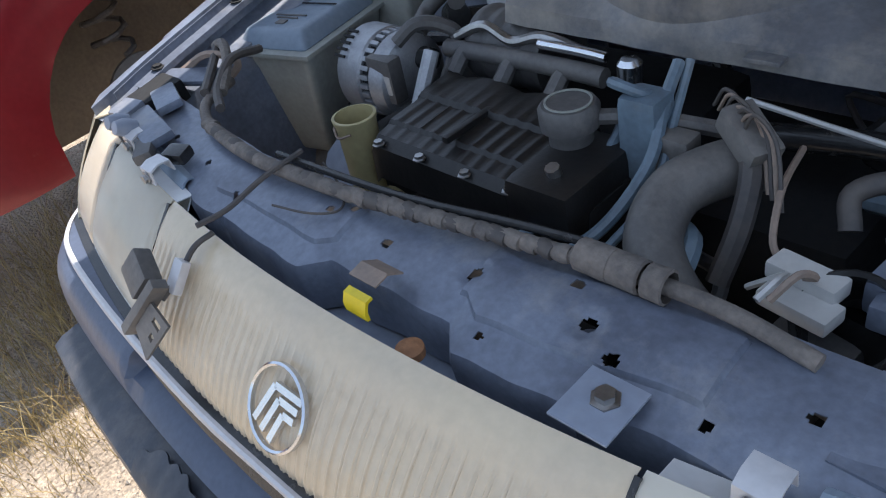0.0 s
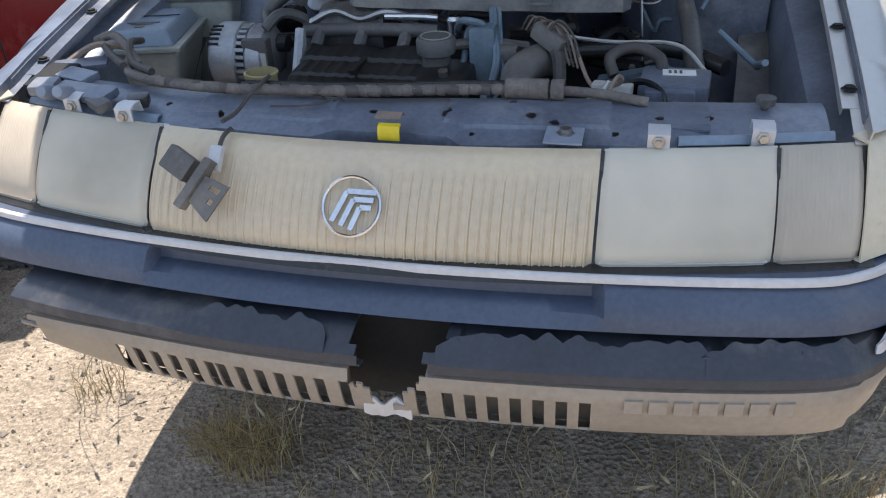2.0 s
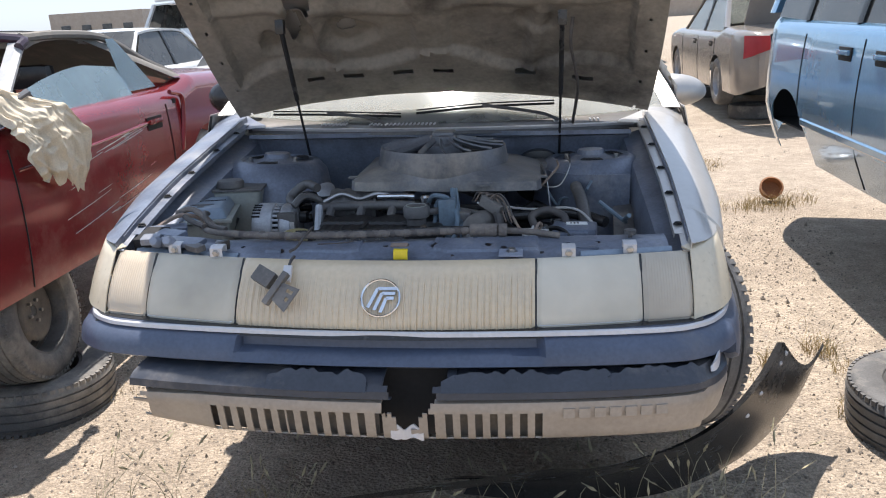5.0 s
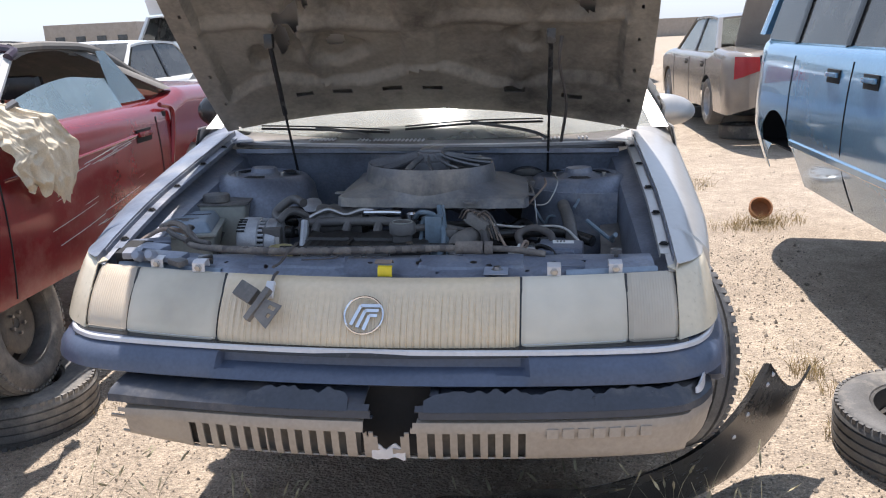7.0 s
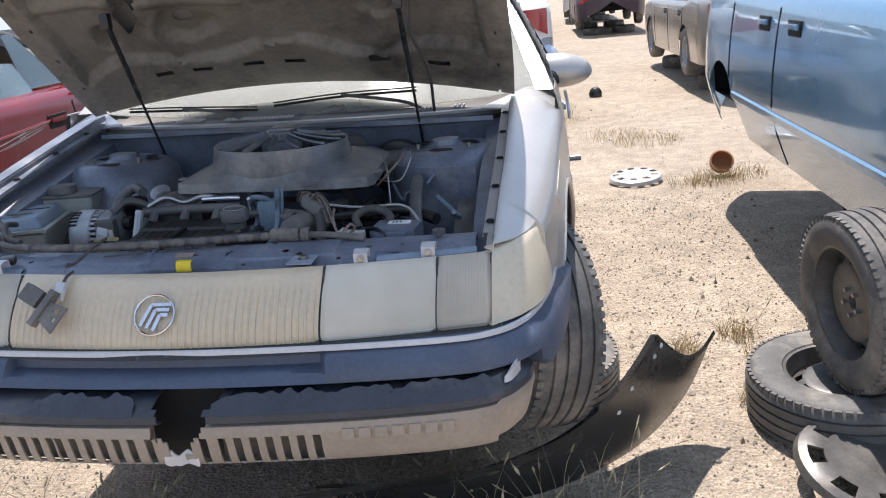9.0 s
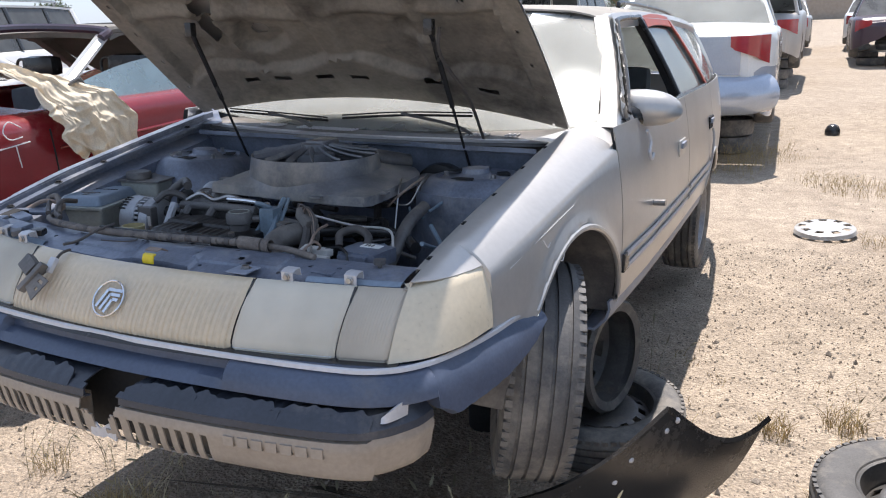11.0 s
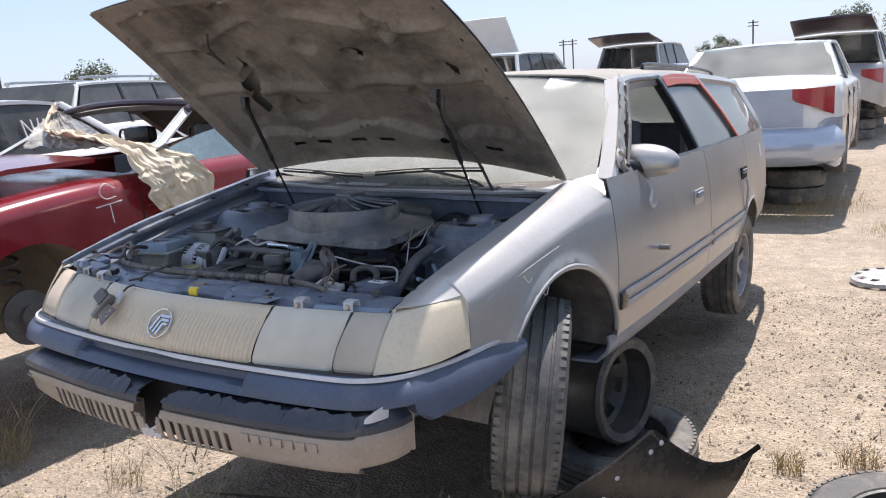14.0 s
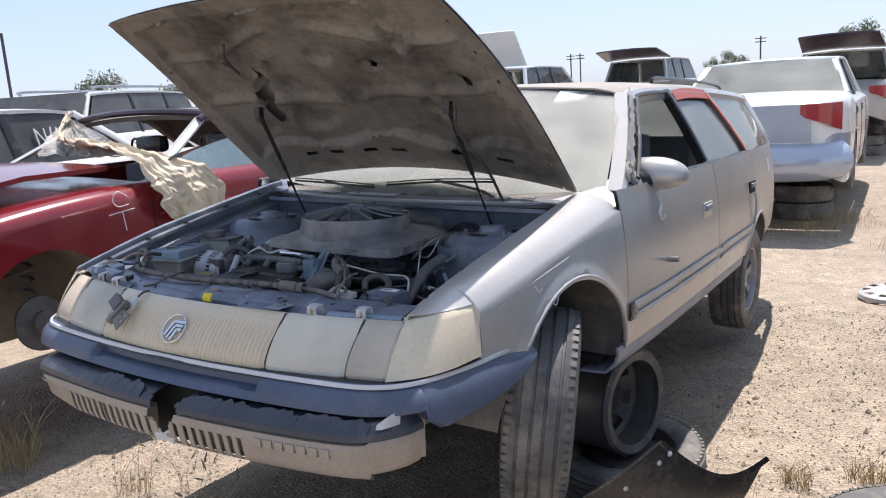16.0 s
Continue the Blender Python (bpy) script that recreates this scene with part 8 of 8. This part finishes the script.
for ob in [o for o in scene.objects if o.parent is None and "category" in o and o["category"] in ("car", "suv", "hatchback", "sedan") and o.type == 'EMPTY']:
    if ob.name.startswith(("station_wagon", "convertible")):
        continue
    for w in [c for c in ob.children if c.name.startswith("wheel")]:
        tyre = [c for c in w.children if c.name.startswith("tyre")][0]
        me = tyre.data
        c = sum((v.co for v in me.vertices), Vector()) / len(me.vertices)
        p = ob.matrix_world @ Vector((c.x * 0.5, c.y, c.z))
        for k in range(round(ob.matrix_world.translation.z / 0.22)):
            spots.append((p.x, p.y, 0.219 * k))
for k, (x, y, z) in enumerate(spots):
    if k == 0:
        first.matrix_world = Matrix.Translation((x, y, z))
    else:
        copy_thing(first, Matrix.Translation((x, y, z)))


# ---------- wheels, loose parts ----------
GROW = 1.0


def upright(x, y, z, turn=0, lean=0):
    """Pose of a wheel on its tread; its outer face looks to +x before it is turned."""
    return Matrix.Translation((x, y, z)) @ Matrix.Rotation(radians(turn), 4, 'Z') @ Matrix.Rotation(radians(90 + lean), 4, 'Y')


fw = thing("front_wheel", "", "")
fw.parent = wagon
wheel_parts(fw, upright(0.852, 0.86, 0.535, 22, 5), 0.362, 0.235, 0.21, "spoke", True, M["alloy"], 7)
fw2 = thing("front_wheel", "", "")
fw2.parent = wagon
wheel_parts(fw2, upright(-0.88, 0.86, 0.535, 180, 0), 0.365, 0.22, 0.21, "spoke", True, M["alloy"], 7)
for s in (-1, 1):
    rw = thing("rear_wheel", "", "")
    rw.parent = wagon
    wheel_parts(rw, upright(s * 0.90, 3.925, 0.40, 0 if s > 0 else 180), 0.35, 0.22, 0.21, "spoke", True, M["alloy"], 7)
# rusty bumper bracket and axle under the nose
b = bmesh.new()
grid(b, [[(x, y, z) for z in (0.60, 0.68, 0.74)] for x, y in ((0.70, 0.02), (0.74, 0.10), (0.80, 0.16))], 0.012)
part("bumper_bracket", b, M["fascia"], wagon, "bent tan bumper bracket")
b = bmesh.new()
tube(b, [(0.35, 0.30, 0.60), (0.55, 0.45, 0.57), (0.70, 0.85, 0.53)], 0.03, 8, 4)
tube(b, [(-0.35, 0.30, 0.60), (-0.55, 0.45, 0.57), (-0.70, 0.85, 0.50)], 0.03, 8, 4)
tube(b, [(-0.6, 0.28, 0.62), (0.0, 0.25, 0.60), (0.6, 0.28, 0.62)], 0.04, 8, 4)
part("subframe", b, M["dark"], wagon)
# stacked wheels that hold the wagon up
wheel("spare_wheel", "dusty steel wheel with tyre lying flat under the wagon", Matrix.Translation((0.86, 1.80, 0.095)) @ Matrix.Rotation(radians(3), 4, 'X'), 0.36, 0.18, 0.23, "steel", True, None, "wheel", 14)
wheel("spare_wheel", "bare dark steel rim standing under the wagon sill", upright(0.80, 1.80, 0.395, 166, 2), 0.23, 0.26, 0.235, "steel", False, M["rim"], "wheel", 8)
wheel("spare_wheel", "dusty steel wheel with tyre lying flat under the wagon", Matrix.Translation((-0.72, 1.80, 0.11)), 0.36, 0.22, 0.21, "steel", False)
wheel("spare_wheel", "worn wheel standing under the far sill", upright(-0.70, 1.76, 0.44, 0, 0), 0.23, 0.21, 0.22, "steel", False, M["dark"])
for x in (0.35, -0.35):
    b = bmesh.new()
    tube(b, [(x, 1.70, 0.0), (x, 1.70, 0.76)], 0.08, 14, 1)
    solo("support_post", b, M["dark"], "dark steel post under the wagon floor", "support")
# wheels under the convertible
wheel("spare_wheel", "dusty tyre on a steel wheel standing beside the red car", upright(-2.12, 1.60, 0.54, 6, -6), 0.35, 0.22, 0.215, "steel", True, M["rim"], "wheel", 8)
wheel("spare_wheel", "dusty tyre lying flat beside the red car", Matrix.Translation((-2.20, 1.68, 0.115)) @ Matrix.Rotation(radians(4), 4, 'Y'), 0.38, 0.23, 0.215, "steel", True)
for x in (-2.7, -3.6):
    b = bmesh.new()
    tube(b, [(x, 2.2, 0.0), (x, 2.2, 0.80)], 0.08, 12, 1)
    solo("support_post", b, M["dark"], "dark steel post under the red car", "support")
# wheels under the minivan
wheel("spare_wheel", "dusty tyre on a holed steel wheel lying flat", Matrix.Translation((2.08, 1.44, 0.115)) @ Matrix.Rotation(radians(-3), 4, 'Y'), 0.375, 0.23, 0.22, "steel", True, None, "wheel", 12)
wheel("spare_wheel", "holed steel wheel with tyre standing under the minivan", upright(2.10, 1.36, 0.54, 186, 4), 0.35, 0.22, 0.22, "steel", True, M["rim"], "wheel", 9)
for x, y in ((3.15, 1.75), (3.65, 1.75), (3.15, 4.2), (3.65, 4.2)):
    b = bmesh.new()
    tube(b, [(x, y, 0.0), (x, y, 0.86)], 0.08, 12, 1)
    solo("support_post", b, M["dark"], "dark steel post under the minivan", "support")


def hubcap(x, y, z, r, label, tilt=(0, 0), holes=9, mat="hubcap"):
    n = holes * 6
    m = Matrix.Translation((x, y, z)) @ Matrix.Rotation(radians(tilt[0]), 4, 'X') @ Matrix.Rotation(radians(tilt[1]), 4, 'Y')
    radii = (0.001, 0.05, r * 0.45, r * 0.60, r * 0.84, r * 0.96, r)
    zs = (0.05, 0.05, 0.04, 0.046, 0.044, 0.03, 0.0)
    b = bmesh.new()
    grid(b, [[m @ Vector((a * math.cos(2 * math.pi * k / n), a * math.sin(2 * math.pi * k / n), h)) for k in range(n)] for a, h in zip(radii, zs)], 0.004, skip=lambda i, j: i == 3 and j % 6 in (1, 2, 3), close=True)
    bmesh.ops.remove_doubles(b, verts=b.verts, dist=0.0005)
    solo("hubcap", b, M[mat], label, "hubcap")


hubcap(1.755, 5.50, 0.035, 0.235, "pale grey wheel cover lying on the gravel", (3, -2))
hubcap(1.98, 0.98, 0.05, 0.235, "broken dusty wheel cover lying face down", (14, 10), 7, "rim")
# rusty brake drum in the straw
b = bmesh.new()
lathe(b, [(0.0, 0.0), (0.07, 0.0), (0.10, 0.02), (0.115, 0.05), (0.118, 0.10), (0.125, 0.105), (0.125, 0.125), (0.108, 0.13), (0.10, 0.05), (0.0, 0.045)], 30, Matrix.Translation((2.50, 5.56, 0.09)) @ Matrix.Rotation(radians(52), 4, 'X') @ Matrix.Scale(0.83, 4))
solo("brake_drum", b, M["rust"], "rusty brake drum lying in dry grass", "brake drum")
b = bmesh.new()
lathe(b, [(0.10, 0.0), (0.10, 0.06), (0.07, 0.12), (0.03, 0.14), (0.0, 0.14)], 20, Matrix.Translation((1.84, 11.1, 0.0)))
solo("air_spring", b, M["black"], "small black rubber part lying on the gravel", "car part")


def fallen_wing():
    """Black wing panel lying curled on the ground: a high inner edge, an outer edge on the gravel."""
    high = smooth_line([(0.05, 0.72, 0.20), (0.40, 0.64, 0.27), (0.68, 0.66, 0.31), (0.90, 0.72, 0.36), (1.06, 0.80, 0.43), (1.18, 0.90, 0.51), (1.28, 1.02, 0.595)], 7)
    low = smooth_line([(0.08, 0.88, 0.03), (0.46, 0.84, 0.03), (0.80, 0.90, 0.025), (1.06, 1.05, 0.03), (1.27, 1.22, 0.06), (1.44, 1.33, 0.20), (1.552, 1.39, 0.43)], 7)
    rows = []
    n = len(high)
    for i, (p, q) in enumerate(zip(high, low)):
        t = i / (n - 1)
        row = []
        for v in spread(0, 1, 13):
            c = p.lerp(q, v)
            c += Vector((-0.5, -0.35, 0)) * (-0.09 * math.sin(math.pi * v) * (1.0 - 0.75 * t))
            c.z -= 0.10 * t ** 3 * math.sin(math.pi * v) - 0.02 * math.sin(math.pi * v) * (1 - t)
            row.append(c)
        row = [p + Vector((-0.02, 0.012, -0.012))] + row
        rows.append(row)
    last = rows[-1]
    rows.append([c + Vector((0.010, 0.012, -0.022)) for c in last])
    b = bmesh.new()
    grid(b, rows, 0.004)
    w = solo("fallen_wing", b, M["black"], "black plastic wing panel lying curled on the gravel", "car panel")
    for t, v in ((0.985, 1), (0.95, 1), (0.80, 1), (0.70, 2)):
        p = rows[int(t * (n - 1))][v + 1]
        b = bmesh.new()
        bmesh.ops.create_uvsphere(b, u_segments=10, v_segments=6, radius=0.011, matrix=Matrix.Translation(p))
        part("rivet", b, M["strip"], w)


fallen_wing()


# ---------- stones, straw and weeds ----------
def scatter_mesh(name, verts, faces, mat, label, category):
    me = bpy.data.meshes.new(name)
    me.from_pydata(verts, [], faces)
    me.materials.append(mat)
    return tagged(new(name, me), label, category, kind="stuff")


def stones():
    rng = np.random.default_rng(11)
    base = np.array([(1, 0, 0), (-1, 0, 0), (0, 1, 0), (0, -1, 0), (0, 0, 1), (0, 0, -0.6)], float)
    tri = [(0, 2, 4), (2, 1, 4), (1, 3, 4), (3, 0, 4), (2, 0, 5), (1, 2, 5), (3, 1, 5), (0, 3, 5)]
    verts, faces = [], []
    for k in range(40000):
        near = k < 29000
        x = rng.uniform(-2.6, 2.6) if near else rng.uniform(-3, 6)
        y = rng.uniform(-1.2, 5.0) if near else rng.uniform(0, 14)
        r = 0.0028 + 0.006 * rng.random() ** 3 + (0.012 * rng.random() if rng.random() < 0.03 else 0)
        s = rng.uniform(0.6, 1.3, 3) * r
        a = rng.uniform(0, 6.28)
        c, d = math.cos(a), math.sin(a)
        o = len(verts)
        jit = rng.uniform(0.8, 1.2, (6, 3))
        for p in base * jit * s:
            verts.append((x + c * p[0] - d * p[1], y + d * p[0] + c * p[1], ground_height(x, y) + p[2] + r * 0.25))
        faces += [(o + i, o + j, o + l) for i, j, l in tri]
    m = material("pebble", (0.36, 0.31, 0.25), (0.24, 0.20, 0.165), 0.9, 0.0, 30, 200, 0.2, 0.2, island=0.5)
    scatter_mesh("gravel", verts, faces, m, "loose pale gravel and pebbles strewn over the yard", "gravel")


def blades(name, spots, label, tint, seeds=False):
    """Thin dry stalks in tufts: (x, y, radius, count, height)."""
    rng = random.Random(len(name))
    verts, faces = [], []
    def strip(points, w):
        o = len(verts)
        for i, (p, wi) in enumerate(zip(points, w)):
            way = points[min(i + 1, len(points) - 1)] - points[max(i - 1, 0)]
            side = way.cross(Vector((rng.random() - 0.5, rng.random() - 0.5, 0.3))).normalized() * wi
            up = way.cross(side).normalized() * wi * 0.6
            verts.extend([tuple(p - side), tuple(p + up), tuple(p + side)])
        for i in range(len(points) - 1):
            a, b = o + 3 * i, o + 3 * i + 3
            faces.extend([(a, a + 1, b + 1, b), (a + 1, a + 2, b + 2, b + 1), (a + 2, a, b, b + 2)])
    for x, y, rad, count, h in spots:
        for _ in range(count):
            a, d = rng.uniform(0, 6.28), rad * math.sqrt(rng.random())
            px, py = x + d * math.cos(a), y + d * math.sin(a)
            hh = h * rng.uniform(0.45, 1.15)
            la = rng.uniform(0, 6.28)
            lean = rng.uniform(0.1, 0.75) * hh
            p0 = Vector((px, py, ground_height(px, py) - 0.005))
            pts = [p0 + Vector((math.cos(la) * lean * t * t, math.sin(la) * lean * t * t, hh * t * (1 - 0.18 * t))) for t in spread(0, 1, 5)]
            w = 0.0016 if not seeds else 0.0017
            strip(pts, [w, w, w * 0.9, w * 0.7, w * 0.35])
            if seeds and rng.random() < 0.75:
                tip, way = pts[-1], (pts[-1] - pts[-2]).normalized()
                strip([tip, tip + way * 0.015, tip + way * 0.035, tip + way * 0.055], [0.0014, 0.0056, 0.0048, 0.001])
    m = material(name + "_stalk", tint, tuple(c * 0.7 for c in tint), 0.8, 0.0, 20, 100, 0.0, 0.1, island=0.3)
    scatter_mesh(name, verts, faces, m, label, "dry grass")


stones()
rs = random.Random(9)
tufts = [(-0.60, 0.47, 0.11, 190, 0.22), (-0.76, 0.50, 0.08, 100, 0.16), (-0.25, 0.46, 0.25, 80, 0.15), (0.15, 0.43, 0.22, 70, 0.16), (0.65, 0.45, 0.22, 80, 0.18), (0.93, 0.48, 0.20, 90, 0.19), (1.12, 0.53, 0.15, 50, 0.15),
         (1.57, 2.04, 0.07, 90, 0.12), (1.84, 2.22, 0.09, 100, 0.13), (1.80, 1.55, 0.10, 90, 0.12), (1.90, 1.98, 0.08, 50, 0.10), (2.42, 5.30, 0.22, 220, 0.14), (2.68, 5.45, 0.20, 160, 0.12), (2.20, 5.25, 0.20, 110, 0.12),
         (2.10, 7.30, 0.40, 240, 0.15), (1.75, 7.65, 0.30, 110, 0.13), (1.0, 8.85, 0.45, 200, 0.26), (0.75, 8.20, 0.40, 140, 0.24), (-2.8, 0.20, 0.45, 420, 0.32), (-2.1, -0.10, 0.35, 340, 0.30), (-1.7, -0.12, 0.25, 200, 0.24),
         (-2.4, 0.45, 0.35, 300, 0.28), (-1.5, 0.20, 0.12, 50, 0.13), (-1.27, 0.66, 0.08, 40, 0.14), (-2.1, 0.54, 0.12, 60, 0.22)]
tufts += [(rs.uniform(-1.8, 3.2), rs.uniform(0.8, 12), 0.12, 12, 0.07) for _ in range(36)]
blades("straw", tufts, "tufts of dry yellow straw on the gravel", (0.44, 0.33, 0.15))
blades("dry_weeds", [(-0.55, 0.47, 0.11, 20, 0.38), (-0.10, 0.43, 0.20, 14, 0.32), (0.20, 0.45, 0.20, 14, 0.34), (0.71, 0.45, 0.15, 18, 0.42), (0.93, 0.48, 0.14, 18, 0.46), (1.10, 0.55, 0.10, 9, 0.42), (0.60, 0.86, 0.10, 6, 0.40), (1.0, 0.88, 0.12, 8, 0.40),
                     (0.98, 2.30, 0.05, 5, 0.36), (1.90, 2.10, 0.08, 5, 0.26), (-1.27, 0.66, 0.10, 9, 0.42), (-2.1, 0.54, 0.15, 14, 0.48), (-1.06, 0.74, 0.08, 6, 0.30), (-0.53, 0.73, 0.08, 6, 0.30)], "tall dry weeds with pale seed heads", (0.42, 0.37, 0.24), True)


# ---------- distance ----------
def tree(x, y, h, crown, label):
    root = thing("tree", label, "tree", Matrix.Translation((x, y, 0)), "distant trees")
    rng = random.Random(int(abs(x * 7 + y * 13)))
    b = bmesh.new()
    tube(b, [(0, 0, 0), (0.05, 0, h * 0.3), (0.0, 0.1, h * 0.6), (0.1, 0, h * 0.85)], 0.035 * h, 8, 4, lambda t: 1 - 0.75 * t)
    for k in range(7):
        a = k * 2.4
        z0 = h * (0.35 + 0.06 * k)
        tube(b, [(0, 0, z0), (math.cos(a) * crown * 0.4, math.sin(a) * crown * 0.4, z0 + 0.12 * h), (math.cos(a) * crown * 0.75, math.sin(a) * crown * 0.75, z0 + 0.18 * h)], 0.012 * h, 6, 3, lambda t: 1 - 0.7 * t)
    part("trunk", b, M["rust"], root)
    verts, faces = [], []
    lobes = [(rng.uniform(-0.6, 0.6) * crown, rng.uniform(-0.6, 0.6) * crown, h * rng.uniform(0.5, 0.92), crown * rng.uniform(0.28, 0.5)) for _ in range(16)]
    for lx, ly, lz, lr in lobes:
        for _ in range(170):
            d = Vector((rng.gauss(0, 1), rng.gauss(0, 1), rng.gauss(0, 0.8))).normalized() * lr * rng.uniform(0.4, 1.05)
            c = Vector((lx, ly, lz)) + d
            s = crown * rng.uniform(0.025, 0.055)
            u = Vector((rng.random() - 0.5, rng.random() - 0.5, rng.random() - 0.5)).normalized() * s
            v = u.orthogonal().normalized() * s * 0.6
            o = len(verts)
            verts += [tuple(c - u), tuple(c + v), tuple(c + u), tuple(c - v)]
            faces.append((o, o + 1, o + 2, o + 3))
    me = bpy.data.meshes.new("crown")
    me.from_pydata(verts, [], faces)
    me.materials.append(LEAF)
    ob = new("crown", me)
    ob.parent = root


LEAF = material("olive_leaf", (0.085, 0.11, 0.045), (0.05, 0.07, 0.03), 0.7, 0.0, 2.0, 30, 0.0, 0.2, island=0.3)
for x, y, h, c in ((-44.6, 31, 4.9, 1.5), (-37.7, 31, 3.7, 1.5), (-70, 33, 4.2, 2.6), (-62, 36, 3.6, 2.2), (-17.6, 90, 4.8, 1.8), (-19.5, 90, 4.3, 1.5), (-5, 84, 6.4, 2.2), (-1, 84, 6.0, 2.2)):
    tree(x, y, h, c, "distant olive-green tree above the yard fence")


def pole(x, y, h, arms=True):
    root = thing("utility_pole", "distant wooden utility pole", "pole", Matrix.Translation((x, y, 0)), "utility poles")
    b = bmesh.new()
    tube(b, [(0, 0, 0), (0, 0, h)], 0.085, 8, 1)
    part("shaft", b, M["purple"], root)
    if arms:
        for z in (h - 0.25, h - 0.6):
            b = bmesh.new()
            box(b, (0, 0, z), (1.1, 0.10, 0.10), 0.02)
            part("crossarm", b, M["purple"], root)


pole(-36.6, 90, 5.9)
pole(-35.4, 90, 5.9)
pole(-14.9, 90, 6.0)
pole(-42.6, 24, 6.9, False)
b = bmesh.new()
box(b, (0, 0, 1.9), (9, 6, 3.8), 0.05, Matrix.Translation((-39, 72, 0)))
bld = thing("far_building", "flat tan building beyond the yard", "building")
part("wall", b, M["fascia"], bld)
for k in range(4):
    b = bmesh.new()
    box(b, (-42 + 2.0 * k, 68.98, 2.2), (0.9, 0.06, 1.0), 0.01)
    part("window", b, M["darkpane"], bld)
# long low fence and dark band of far wrecks
b = bmesh.new()
grid(b, [[(x, y, z) for x, y in ((-120, 30), (-70, 52), (-40, 70), (0, 92), (60, 100), (120, 90))] for z in (0, 1.1, 2.0)], 0.05)
tagged(part("yard_fence", b, M["fascia"]), "long low fence round the yard", "fence", kind="structure")
rf = random.Random(21)
for k in range(26):
    x, y = rf.uniform(-46, -11), rf.uniform(14, 44)
    b = bmesh.new()
    w, l = 0.9, 2.2
    rows = [[(u * w * s, v * l * (0.55 if s < 0.8 else 1), z) for u, v in ((-1, -1), (1, -1), (1, 1), (-1, 1))] for z, s in ((0.25, 0.95), (0.6, 1.0), (0.95, 0.98), (1.0, 0.9), (1.45, 0.7), (1.5, 0.6))]
    grid(b, rows, 0, close=True)
    b.faces.new([v for v in b.verts][-4:])
    o = solo("far_wreck", b, M[rf.choice(("white", "silver", "beige", "paleblue", "red", "white", "purple"))], "far-off wrecked car in the yard", "car", group="far wrecks")
    o.matrix_world = at(x, y, -0.27, rf.uniform(-20, 20))

# ---------- from plan units to metres ----------
for me in bpy.data.meshes:
    me.transform(Matrix.Scale(UNIT, 4))
for ob in scene.objects:
    if ob.type in ('MESH', 'EMPTY'):
        ob.location = ob.location * UNIT
